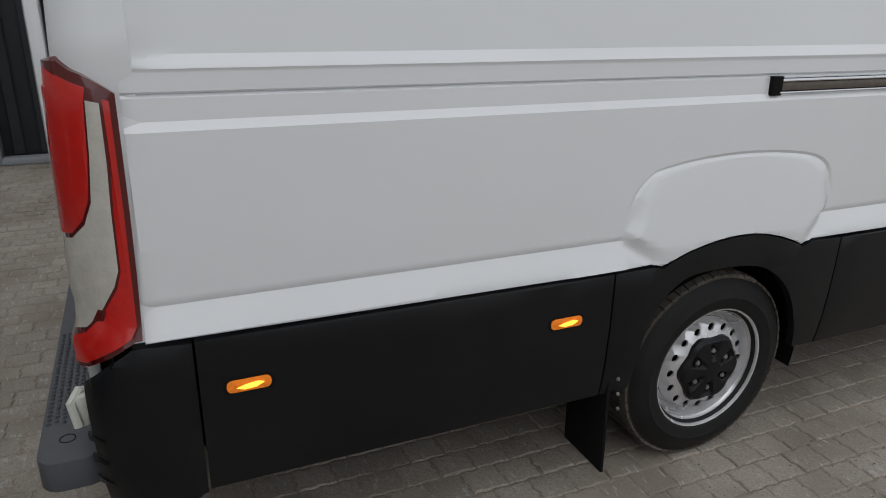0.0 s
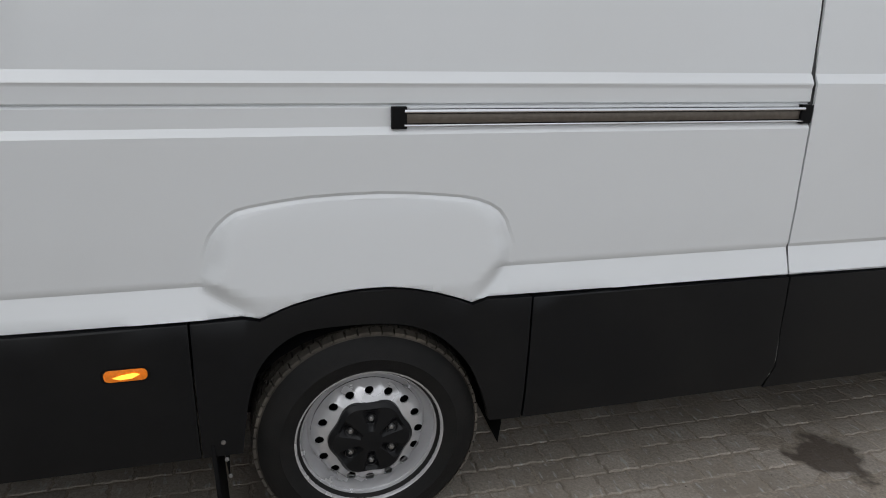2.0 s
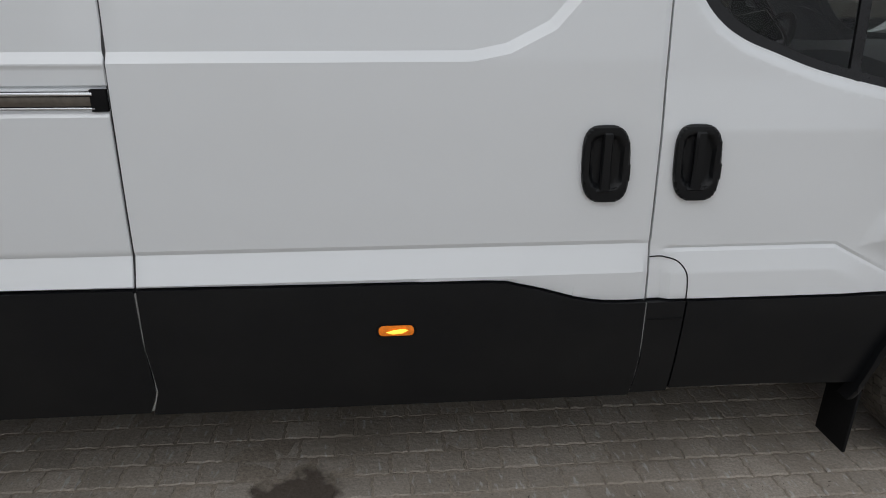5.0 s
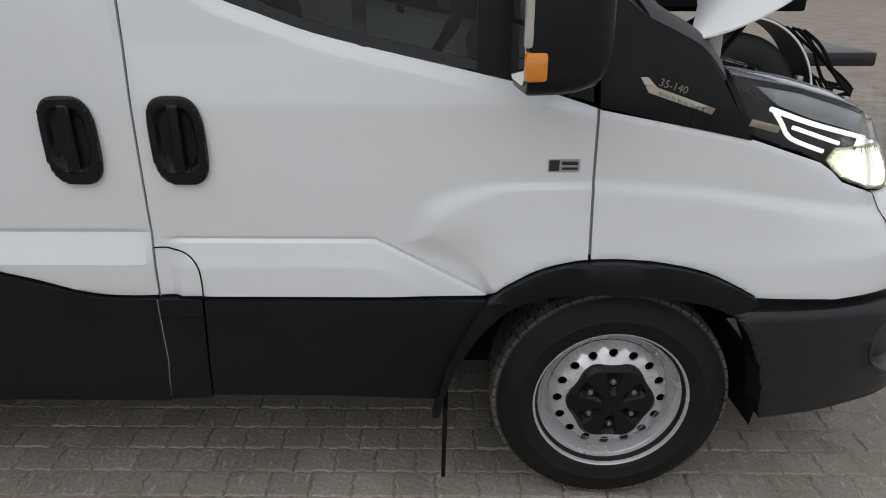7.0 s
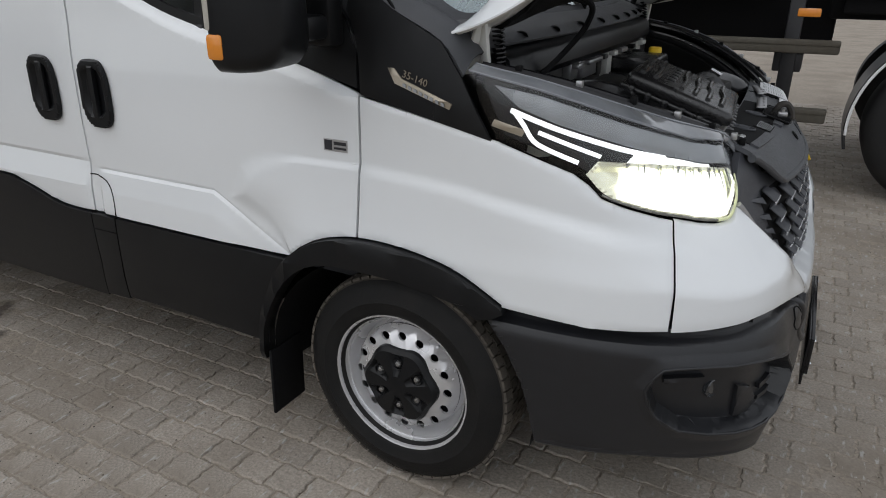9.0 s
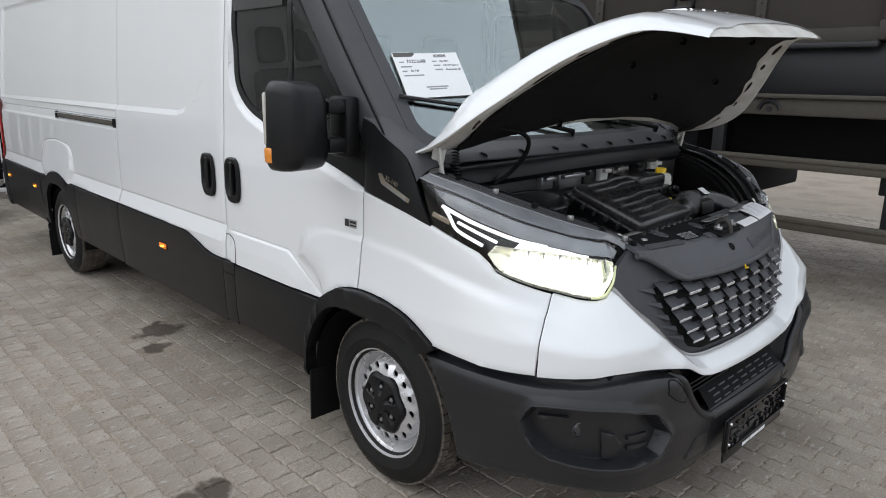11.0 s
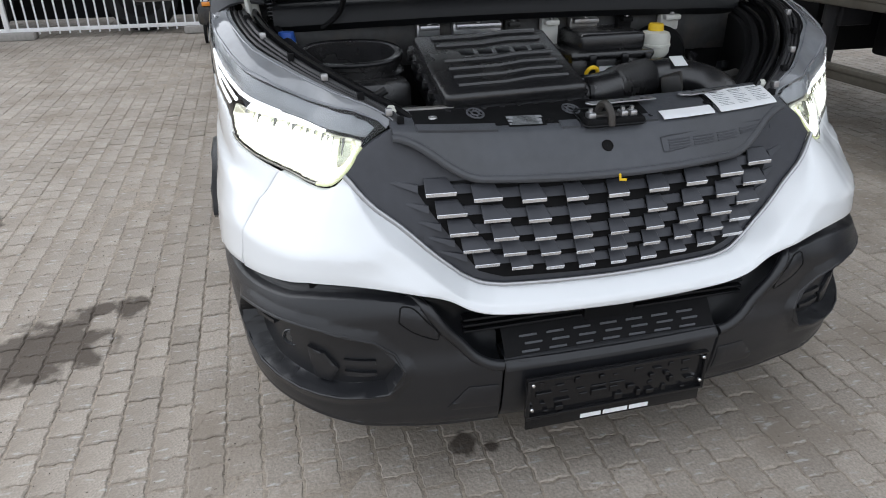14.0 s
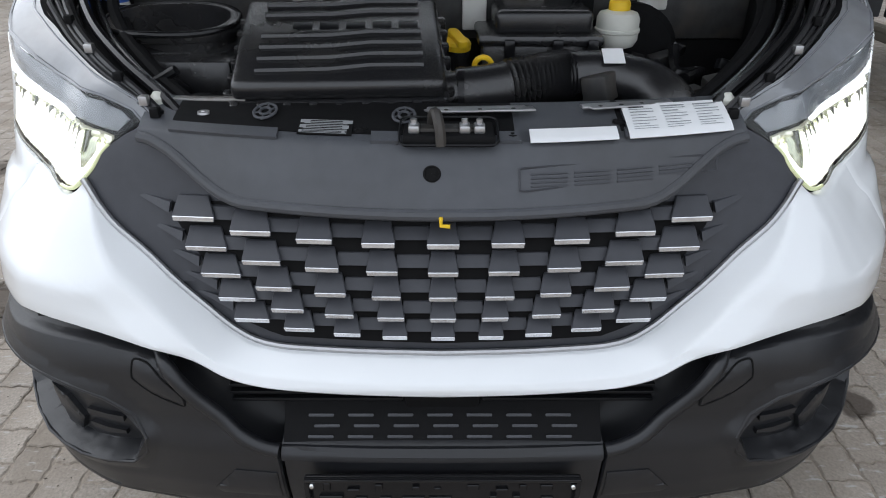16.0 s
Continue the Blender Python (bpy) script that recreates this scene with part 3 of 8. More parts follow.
def panel(bm, outline, d=inset, thick=0.012, du=0.06, dz=0.05, zs=(), us=(), flip=1, edge=0.003, mi=0, lines=()):
    """A curved sheet: an outline on the skin, cut into a grid, laid on the skin and given its thickness and a rolled edge."""
    tmp = bmesh.new()
    tmp.faces.new([tmp.verts.new((u, 0, z)) for u, z in outline])
    u0, u1 = min(p[0] for p in outline), max(p[0] for p in outline)
    z0, z1 = min(p[1] for p in outline), max(p[1] for p in outline)
    cuts = [(u, 0) for u in np.arange(math.ceil(u0 / du) * du, u1, du)] + [(u, 0) for u in us if u0 < u < u1]
    cuts += [(z, 1) for z in np.arange(math.ceil(z0 / dz) * dz, z1, dz)] + [(z, 1) for z in zs if z0 < z < z1]
    for c, axis in cuts:
        bmesh.ops.bisect_plane(tmp, geom=tmp.verts[:] + tmp.edges[:] + tmp.faces[:], dist=1e-5,
                               plane_co=(c, 0, 0) if axis == 0 else (0, 0, c), plane_no=(1, 0, 0) if axis == 0 else (0, 0, 1))
    for (ax, az), (bx, bz), offs in lines:
        n = Vector((az - bz, 0, bx - ax)).normalized()
        for o in offs:
            geom = [f for f in tmp.faces if min(math.hypot(v.co.x - (ax + bx) / 2, v.co.z - (az + bz) / 2) for v in f.verts) < math.hypot(bx - ax, bz - az) * 0.5 + 0.04]
            geom = list({v for f in geom for v in f.verts}) + list({e for f in geom for e in f.edges}) + geom
            bmesh.ops.bisect_plane(tmp, geom=geom, dist=1e-5, plane_co=Vector((ax, 0, az)) + n * o, plane_no=n)
    bmesh.ops.remove_doubles(tmp, verts=tmp.verts, dist=1e-5)
    bmesh.ops.triangulate(tmp, faces=[f for f in tmp.faces if len(f.verts) > 4])
    tmp.verts.ensure_lookup_table()
    rim = {v.index for e in tmp.edges if len(e.link_faces) == 1 for v in e.verts}
    depth = [d(v.co.x, v.co.z) for v in tmp.verts]
    top = [bm.verts.new(place(v.co.x, v.co.z, depth[v.index] + (edge if v.index in rim else 0), flip)) for v in tmp.verts]
    low = {i: bm.verts.new(place(tmp.verts[i].co.x, tmp.verts[i].co.z, depth[i] + thick, flip)) for i in rim}
    for f in tmp.faces:
        try:
            bm.faces.new([top[v.index] for v in f.verts]).material_index = mi
        except ValueError:
            pass
    for e in tmp.edges:
        if len(e.link_faces) == 1:
            a, b = e.verts[0].index, e.verts[1].index
            try:
                bm.faces.new((top[a], top[b], low[b], low[a])).material_index = mi
            except ValueError:
                pass
    tmp.free()


def lift(d, by):
    return lambda u, z: d(u, z) - by


def clad(u, z):
    v = min(u, 2 * END - u)
    return CLAD_Z(z) - 0.004


def bumper_skin(u, z):
    v = min(u, 2 * END - u)
    d = BUMP_Z(z)
    k = step(0.75, 1.15, v)
    return d + 0.01 * (1 - k)


van = thing("delivery_van", "white high-roof delivery van with black lower cladding and open bonnet", "van")
CREASES = [0.79, 0.845, 0.872, 0.885, 1.257, 1.277, 1.325, 1.328, 1.331, 1.334, 1.337, 1.374, 1.38, 1.386, 1.392, 1.398, 1.404, 2.158, 2.172, 2.186, 2.193]
FOLDS = [(a, b, (-0.006, 0.008, 0.022)) for a, b in zip(RECESS[:6], RECESS[1:7])]
ARCH_R = [(-4.397, 0.781), (-4.33, 0.811), (-4.24, 0.834), (-4.15, 0.846), (-4.04, 0.846), (-3.945, 0.829), (-3.86, 0.802), (-3.809, 0.779)]
ARCH_R_IN = [(-4.465, 0.37), (-4.44, 0.54), (-4.40, 0.65), (-4.32, 0.722), (-4.228, 0.742), (-4.04, 0.737), (-3.918, 0.693), (-3.824, 0.6), (-3.77, 0.49), (-3.735, 0.375)]
ARCH_F = [(-0.363, 0.698), (-0.307, 0.745), (-0.219, 0.790), (-0.108, 0.812), (0.017, 0.812), (0.137, 0.796), (0.23, 0.768), (0.335, 0.714)]
ARCH_F_IN = [(-0.495, 0.31), (-0.455, 0.468), (-0.365, 0.622), (-0.246, 0.706), (-0.05, 0.722), (0.10, 0.708), (0.21, 0.65), (0.275, 0.56), (0.325, 0.42)]
arch_r, arch_r_in, arch_f, arch_f_in = (round_line(a, 4) for a in (ARCH_R, ARCH_R_IN, ARCH_F, ARCH_F_IN))
DOOR_FRONT = [(-0.107, 1.193), (-0.112, 1.29), (-0.145, 1.375), (-0.25, 1.50), (-0.44, 1.735), (-0.62, 1.95), (-0.70, 2.04)]
WINDOW_LINE = [(-0.285, 1.249), (-0.566, 1.312), (-0.788, 1.365), (-0.927, 1.413), (-1.015, 1.446), (-1.09, 1.492), (-1.15, 1.56), (-1.178, 1.66), (-1.186, 1.82), (-1.183, 1.95)]
for side, flip in (("right", 1), ("left", -1)):
    bm = bmesh.new()
    rear = [(-5.835, 0.797), (-4.57, 0.789), (-4.44, 0.792)] + arch_r + [(-3.76, 0.793), (-2.727, 0.785), (-2.727, 2.455), (-5.75, 2.455), (-5.80, 1.95), (-5.815, 1.5), (-5.82, 1.2)]
    panel(bm, rear, zs=CREASES + [0.895 + 0.0125 * k for k in range(18)], us=[-4.56 + 0.012 * k for k in range(24)] + [-4.27 + 0.02 * k for k in range(17)] + [-3.93 + 0.012 * k for k in range(22)], flip=flip, du=0.03, dz=0.025,
          lines=[(a, b, (-0.015, -0.0075, 0.0, 0.004, 0.013)) for a, b in zip(BULGE_R, BULGE_R[1:] + BULGE_R[:1]) if min(a[1], b[1]) > 0.75] + FOLDS[:1])
    part("rear_side_panel", bm, PAINT, van, smooth=22)
    bm = bmesh.new()
    wave = round_line([(-2.72, 0.785), (-2.2, 0.781), (-1.732, 0.778), (-1.635, 0.765), (-1.537, 0.740), (-1.471, 0.720), (-1.38, 0.703), (-1.245, 0.700)], 3)
    panel(bm, wave + [(-1.245, 2.085), (-1.243, 2.455), (-2.72, 2.455)], zs=CREASES, us=(-1.70, -1.64, -1.58, -1.50, -1.47, -1.44, -1.41, -1.39, -1.37), flip=flip, du=0.03, dz=0.03, lines=FOLDS)
    sliding = part("sliding_door", bm, PAINT, van, smooth=13)
    bm = bmesh.new()
    door = [(-1.238, 0.70), (-1.122, 0.70), (-1.118, 0.699), (-0.37, 0.698)] + [p for p in arch_f if -0.36 < p[0] < -0.108] + [(-0.108, 0.813)] + DOOR_FRONT[:1] + round_line(WINDOW_LINE, 4) \
        + [(-1.172, 1.985), (-1.15, 1.997), (-0.72, 1.985), (-0.70, 2.045), (-0.74, 2.066), (-1.20, 2.078), (-1.238, 2.045)]
    panel(bm, door, zs=(0.78, 0.845, 0.855, 0.865, 0.99, 0.995, 1.0, 1.005, 1.01, 1.015, 1.025), us=[-0.66 + 0.0125 * k for k in range(28)], flip=flip, du=0.025, dz=0.0125,
          lines=[((-0.66, 0.855), (-0.36, 0.70), (-0.036, -0.009, 0.0, 0.009))] + [(a, b, (-0.026, -0.016, -0.008, 0.0)) for a, b in list(zip(BULGE_F[:5], BULGE_F[1:6])) + [(BULGE_F[-1], BULGE_F[0])]]
          + [(a, b, (0.004, 0.019, 0.034)) for a, b in zip(WINDOW[:7], WINDOW[1:8])])
    cab_door = part("cab_door", bm, PAINT, van, smooth=24)
    bm = bmesh.new()
    panel(bm, [(-1.243, 2.092), (-1.20, 2.084), (-0.74, 2.072), (-0.69, 2.05), (-0.70, 2.12), (-0.80, 2.22), (-0.95, 2.36), (-1.08, 2.455), (-1.243, 2.455)], flip=flip)
    part("roof_corner", bm, PAINT, van)
    # front wing
    bm = bmesh.new()
    wing = [(-0.100, 0.813)] + [p for p in arch_f if p[0] > -0.10] + [X(0.335, 0.708), X(0.55, 0.699), X(0.735, 0.707), X(0.738, 0.78), X(0.738, 0.86), X(0.738, 0.9385)] + [(u, z - 0.007) for u, z in reversed(LAMP_LOW) if u < X(0.735, 0)[0]] + [(-0.100, 1.190)]
    panel(bm, wing, d=wing_skin, flip=flip, du=0.02, dz=0.0125)
    part("front_wing", bm, PAINT, van)
    bm = bmesh.new()
    panel(bm, [(-0.100, 1.197), X(0.275, 1.116), X(0.235, 1.18), X(0.19, 1.255), X(0.13, 1.335), (-0.0, 1.40), (-0.06, 1.44), (-0.125, 1.46), (-0.145, 1.40), (-0.107, 1.30)], d=lift(inset, 0.004), flip=flip, du=0.04)
    part("pillar_cover", bm, PLASTIC, van)
    # lower cladding
    for name, line in (
        ("sill_cladding", [(-5.735, 0.375), (-4.578, 0.37), (-4.578, 0.783), (-5.735, 0.790)]),
        ("arch_cladding", [(-4.572, 0.37)] + arch_r_in + [(-3.632, 0.37), (-3.628, 0.784), (-3.762, 0.787)] + [(u, z - 0.006) for u, z in reversed(arch_r)] + [(-4.44, 0.785), (-4.572, 0.783)]),
        ("sill_cladding", [(-3.624, 0.37), (-2.74, 0.372), (-2.712, 0.45), (-2.724, 0.60), (-2.728, 0.779), (-3.622, 0.783)]),
        ("door_cladding", [(-2.732, 0.365), (-1.262, 0.362), (-1.246, 0.50), (-1.246, 0.694)] + [(u, z - 0.006) for u, z in reversed(wave)][1:] + [(-2.72, 0.60), (-2.705, 0.45)]),
        ("filler_cladding", [(-1.258, 0.37), (-1.140, 0.375), (-1.126, 0.60), (-1.122, 0.694), (-1.240, 0.694), (-1.240, 0.50)]),
        ("door_cladding", [(-1.133, 0.385), (-0.80, 0.385), (-0.478, 0.372)] + [p for p in arch_f_in if 0.38 < p[1] < 0.70 and p[0] < -0.3] + [(-0.33, 0.68), (-0.372, 0.692), (-1.116, 0.693), (-1.12, 0.60)]),
    ):
        bm = bmesh.new()
        panel(bm, line, d=clad, thick=0.03, flip=flip, dz=0.06, du=0.12)
        part(name, bm, PLASTIC, van)
    bm = bmesh.new()
    panel(bm, [(-0.515, 0.31)] + [p for p in arch_f_in if p[0] < 0.11] + [(0.15, 0.705), (0.20, 0.696), (0.245, 0.680), (0.275, 0.664), (0.315, 0.676), (0.345, 0.696)] + [(u, z - 0.004) for u, z in reversed(arch_f)] + [(-0.40, 0.645), (-0.47, 0.50)],
          d=lift(clad, 0.028), thick=0.06, flip=flip, dz=0.05, du=0.05, edge=0.006)
    part("front_arch_flare", bm, PLASTIC, van)
    # wheel housings
    for cx, rad in ((-4.1, 0.40), (-0.03, 0.41)):
        bm = bmesh.new()
        n, rows = 20, []
        for yy in (0.98, 0.62):
            rows.append([bm.verts.new((cx + rad * math.cos(a) * ((1.04 if cx < -1 else 1.10) if yy > 0.9 else 1.08), -yy * flip, 0.345 + rad * math.sin(a) * (0.94 if yy > 0.9 else 1.0))) for a in np.linspace(-0.2, math.pi + 0.2, n)])
        for k in range(n - 1):
            bm.faces.new((rows[0][k], rows[0][k + 1], rows[1][k + 1], rows[1][k]))
        bm.faces.new(rows[1])
        part("wheel_housing", bm, BLACK, van)

# nose panel, from one wing to the other
bm = bmesh.new()
LIP = [X(0.742, 0.704), Y(-0.88, 0.712), Y(-0.82, 0.722), Y(-0.70, 0.722), Y(-0.56, 0.700), Y(-0.47, 0.672), Y(-0.41, 0.638), Y(-0.33, 0.618), Y(-0.2, 0.608), Y(0, 0.602)]
lip = round_line(LIP, 3)
trim = round_line(TRIM, 4)


def mirror_line(pts):
    return [(2 * END - u, z) for u, z in reversed(pts)]


brow = [(u, z - 0.007) for u, z in LAMP_LOW if u > X(0.742, 0)[0]]
ua = X(0.742, 0)[0]
top_line = [(ua, float(np.interp(ua, [p[0] for p in LAMP_LOW], [p[1] for p in LAMP_LOW])) - 0.007)] + brow + trim[::-1]
us = [ua + (END - ua) * k / 84 for k in range(85)]
us += [2 * END - u for u in reversed(us[:-1])]
cols = []
for u in us:
    v = min(u, 2 * END - u)
    za = float(np.interp(v, [p[0] for p in lip], [p[1] for p in lip]))
    zb = float(np.interp(v, [p[0] for p in top_line], [p[1] for p in top_line]))
    zs = [zb - (zb - za) * (k / 20) ** 1.5 for k in range(21)]
    col = [place(u, zb, nose_skin(u, zb) + 0.020)] + [place(u, z, nose_skin(u, z) + (0.003 if k in (0, 20) else 0.0)) for k, z in enumerate(zs)] + [place(u, za, nose_skin(u, za) + 0.020)]
    cols.append([bm.verts.new(p) for p in col])
for a, b in zip(cols, cols[1:]):
    for k in range(len(a) - 1):
        bm.faces.new((a[k], a[k + 1], b[k + 1], b[k]))
part("nose_panel", bm, PAINT, van, smooth=34)

# ---- bumper, mouth and plate ----
FOGPIT = [X(0.735, 0.612), X(0.80, 0.622), X(0.88, 0.622), Y(-0.80, 0.615), Y(-0.66, 0.572), Y(-0.588, 0.485), Y(-0.63, 0.412), Y(-0.756, 0.402), Y(-0.858, 0.410), X(0.79, 0.432), X(0.728, 0.475), X(0.70, 0.55)]


low_lip = [(u, z - 0.007) for u, z in lip]
# the shoulder edge runs a little below the painted nose
SHOULDER = [X(0.30, 0.664), X(0.55, 0.667)] + [(u, z - 0.025) for u, z in low_lip]
SHOULDER_U, SHOULDER_Z = [p[0] for p in SHOULDER], [p[1] for p in SHOULDER]


def bumper_face(u, z):
    v = min(u, 2 * END - u)
    d = bumper_skin(v, z)
    d += 0.052 * step(0.0, 0.016, inside(FOGPIT, (v, z))) - 0.010 * ramp_up(-0.03, 0.0, inside(FOGPIT, (v, z)))
    s = float(np.interp(v, SHOULDER_U, SHOULDER_Z)) - z
    d += 0.010 * (1 - step(-0.004, 0.005, s)) - 0.011 * math.exp(-((s - 0.006) / (0.010 if s < 0.006 else 0.05)) ** 2)
    d += 0.02 * step(0.0, 0.09, z - 0.455) * step(0.98, 1.25, v)
    return d


for flip in (1, -1):
    bm = bmesh.new()
    top = [p for p in low_lip if p[0] <= Y(-0.60, 0)[0]]
    ridge = round_line([Y(-0.585, 0.682), Y(-0.555, 0.670), Y(-0.525, 0.650), Y(-0.500, 0.615), Y(-0.475, 0.580), Y(-0.444, 0.545), Y(-0.405, 0.500), Y(-0.362, 0.474), Y(-0.325, 0.465)], 3)
    line = [(0.268, 0.676), (0.30, 0.686), X(0.345, 0.691), X(0.55, 0.690)] + top + ridge \
        + [Y(-0.325, 0.262), Y(-0.36, 0.262), Y(-0.50, 0.268), Y(-0.64, 0.284), Y(-0.78, 0.314), Y(-0.88, 0.334), X(0.72, 0.338), X(0.58, 0.322), X(0.43, 0.308), X(0.416, 0.40), X(0.392, 0.49), X(0.343, 0.590), X(0.305, 0.640)]
    panel(bm, line, d=bumper_face, thick=0.09, du=0.018, dz=0.012, flip=flip, edge=0.006,
          lines=[(a, b, (-0.030, -0.016, -0.008, 0.0, 0.030)) for a, b in zip(FOGPIT, FOGPIT[1:] + FOGPIT[:1])]
          + [(a, b, (-0.006, -0.001, 0.004, 0.010)) for a, b in zip(SHOULDER, SHOULDER[1:]) if b[0] < Y(-0.55, 0)[0]])
    bumper = part("bumper_corner", bm, BUMPER, van, smooth=24)
    bm = bmesh.new()
    low = round_line([Y(-0.325, 0.262), Y(-0.36, 0.262), Y(-0.50, 0.268), Y(-0.64, 0.284), Y(-0.78, 0.314), Y(-0.88, 0.334), X(0.72, 0.338), X(0.58, 0.322), X(0.435, 0.309)], 6)
    tube(bm, [place(u, z + 0.005, bumper_face(u, z) + 0.012, flip) for u, z in low], 0.015, 10)
    part("lower_lip", bm, BUMPER, bumper)
    # rolled ridge from the shoulder down to the step, and the cheek that slopes from it into the mouth
    crest = [place(u, z, bumper_face(u, z) + 0.007, flip) for u, z in ridge]
    bm = bmesh.new()
    tube(bm, crest, [0.003 + 0.012 * min(1.0, i / 6) for i in range(len(crest))], 12)
    part("ridge", bm, BUMPER, bumper)
    bm = bmesh.new()
    deep = spline([Vector((p[0], -p[1] * flip, p[2])) for p in ((0.985, 0.580, 0.690), (0.968, 0.530, 0.684), (0.955, 0.480, 0.668), (0.945, 0.430, 0.640), (0.938, 0.390, 0.605), (0.934, 0.360, 0.570), (0.934, 0.338, 0.545), (0.940, 0.324, 0.525), (0.945, 0.319, 0.515))], 3)
    rows = [[bm.verts.new(p.lerp(q, t) - Vector((0.020 * math.sin(math.pi * t), 0, 0.016 * math.sin(math.pi * t)))) for p, q in zip(crest, deep)] for t in np.linspace(0, 1, 8)]
    for a, b in zip(rows, rows[1:]):
        for i in range(len(a) - 1):
            bm.faces.new((a[i], a[i + 1], b[i + 1], b[i]))
    # darker than BUMPER: the shade deep in the mouth is put into the material
    part("mouth_cheek", bm, PLASTIC, bumper, smooth=50)
    bm = bmesh.new()
    edge = round_line(FOGPIT + FOGPIT[:1], 2)[:-1]
    tube(bm, [place(u, z, bumper_face(u, z) + 0.002, flip) for u, z in edge], 0.0045, 8, closed=True)
    part("pit_rim", bm, BUMPER, bumper)
    bm = bmesh.new()
    panel(bm, round_line([Y(-0.594, 0.658), Y(-0.585, 0.663), Y(-0.558, 0.655), Y(-0.527, 0.622), Y(-0.502, 0.592), Y(-0.499, 0.572), Y(-0.508, 0.567), Y(-0.556, 0.588), Y(-0.594, 0.618), Y(-0.597, 0.630), Y(-0.594, 0.658)], 3), d=lift(bumper_face, 0.0035), thick=0.008, du=0.02, dz=0.015, flip=flip)
    cover = part("tow_cover", bm, BUMPER, bumper)
    bm = bmesh.new()
    gap = round_line([Y(-0.594, 0.658), Y(-0.585, 0.663), Y(-0.558, 0.655), Y(-0.527, 0.622), Y(-0.502, 0.592), Y(-0.499, 0.572), Y(-0.508, 0.567), Y(-0.556, 0.588), Y(-0.594, 0.618), Y(-0.597, 0.630), Y(-0.594, 0.658)], 4)[:-1]
    tube(bm, [place(u, z, bumper_face(u, z) - 0.0005, flip) for u, z in gap], 0.0022, 6, closed=True)
    part("cover_gap", bm, PAD, cover)
    bm = bmesh.new()
    panel(bm, [Y(-0.335, 0.325), Y(-0.46, 0.332), Y(-0.475, 0.345), Y(-0.42, 0.41), Y(-0.335, 0.405)], d=lift(bumper_face, 0.005), thick=0.008, du=0.02, dz=0.02, flip=flip)
    part("blank_cover", bm, BUMPER, bumper)
    bm = bmesh.new()
    panel(bm, [Y(-0.845, 0.530), Y(-0.800, 0.515), Y(-0.765, 0.470), Y(-0.790, 0.425), Y(-0.835, 0.432)], d=lift(bumper_face, 0.014), thick=0.03, flip=flip, du=0.012, dz=0.012, edge=0.003)
    part("fog_pod", bm, BUMPER, bumper)
    bm = bmesh.new()
    c = place(Y(-0.895, 0)[0], 0.528, bumper_face(Y(-0.895, 0)[0], 0.528) - 0.008, flip)
    out_dir = Vector((0.86, -0.50 * flip, 0))
    m = Matrix.Translation(c) @ out_dir.to_track_quat("Y", "Z").to_matrix().to_4x4()
    lathe(bm, [(0.001, 0.004), (0.016, 0.003), (0.020, 0.0), (0.023, 0.006), (0.026, 0.004), (0.027, -0.03)], 24, m @ Matrix.Translation((0, -0.012, 0)))
    part("fog_lamp", bm, FOG_GLASS, bumper, "small round clear fog lamp")
    bm = bmesh.new()
    panel(bm, [X(0.745, 0.568), X(0.79, 0.574), X(0.84, 0.576), X(0.84, 0.566), X(0.79, 0.562), X(0.745, 0.554)], d=lift(bumper_face, 0.022), thick=0.035, flip=flip, du=0.02, dz=0.02, edge=0.003)
    part("brow", bm, BUMPER, bumper)
    for zz in (0.50, 0.465):
        bm = bmesh.new()
        panel(bm, [Y(-0.75, zz), Y(-0.66, zz - 0.006), Y(-0.66, zz - 0.018), Y(-0.75, zz - 0.014)], d=lift(bumper_face, 0.014), thick=0.03, flip=flip)
        part("fin", bm, BUMPER, bumper)

bm = bmesh.new()
panel(bm, [Y(-0.319, 0.263), Y(0, 0.260), Y(0.319, 0.263), Y(0.319, 0.476), Y(-0.319, 0.476)], d=bumper_face, thick=0.10, du=0.04, dz=0.02, edge=0.008)
beam = part("bumper_centre", bm, BUMPER, van)
bm = bmesh.new()
rows = [[bm.verts.new((x - 0.07 * y * y, y, z)) for y in np.linspace(-0.319, 0.319, 17)] for x, z in ((1.046, 0.448), (1.045, 0.458), (1.040, 0.467), (1.030, 0.475), (1.016, 0.481), (1.004, 0.484))]
for a, b in zip(rows, rows[1:]):
    for i in range(16):
        bm.faces.new((a[i], a[i + 1], b[i + 1], b[i]))
part("beam_brow", bm, BUMPER, beam, smooth=60)
tilt = math.atan2(0.095, 0.075)
bm = bmesh.new()
box(bm, (-0.316, 0, -0.006), (0.316, 0.100, 0.0), 0.003, Matrix.Translation((1.018, 0, 0.478)) @ Matrix(((0, -math.cos(tilt), 0, 0), (1, 0, 0, 0), (0, math.sin(tilt), 1, 0), (0, 0, 0, 1))))
shelf = part("step_plate", bm, BLACK, van)
for row in range(3):
    for col in range(7):
        bm = bmesh.new()
        yy, s = (col - 3) * 0.079 + (0.006 if row % 2 else -0.006), 0.006 + row * 0.021
        box(bm, (yy - 0.025, s, 0.0), (yy + 0.026, s + 0.0045, 0.005), 0.0015, Matrix.Translation((1.018, 0, 0.478)) @ Matrix(((0, -math.cos(tilt), 0, 0), (1, 0, 0, 0), (0, math.sin(tilt), 1, 0), (0, 0, 0, 1))), seg=1)
        part("tread_rib", bm, PLASTIC_GREY, shelf)
bm = bmesh.new()
box(bm, (0.90, -0.55, 0.44), (0.915, 0.55, 0.70), 0.004)
part("mouth_back", bm, BLACK, van)
bm = bmesh.new()
box(bm, (0.92, -0.075, 0.515), (0.976, 0.075, 0.612), 0.008)
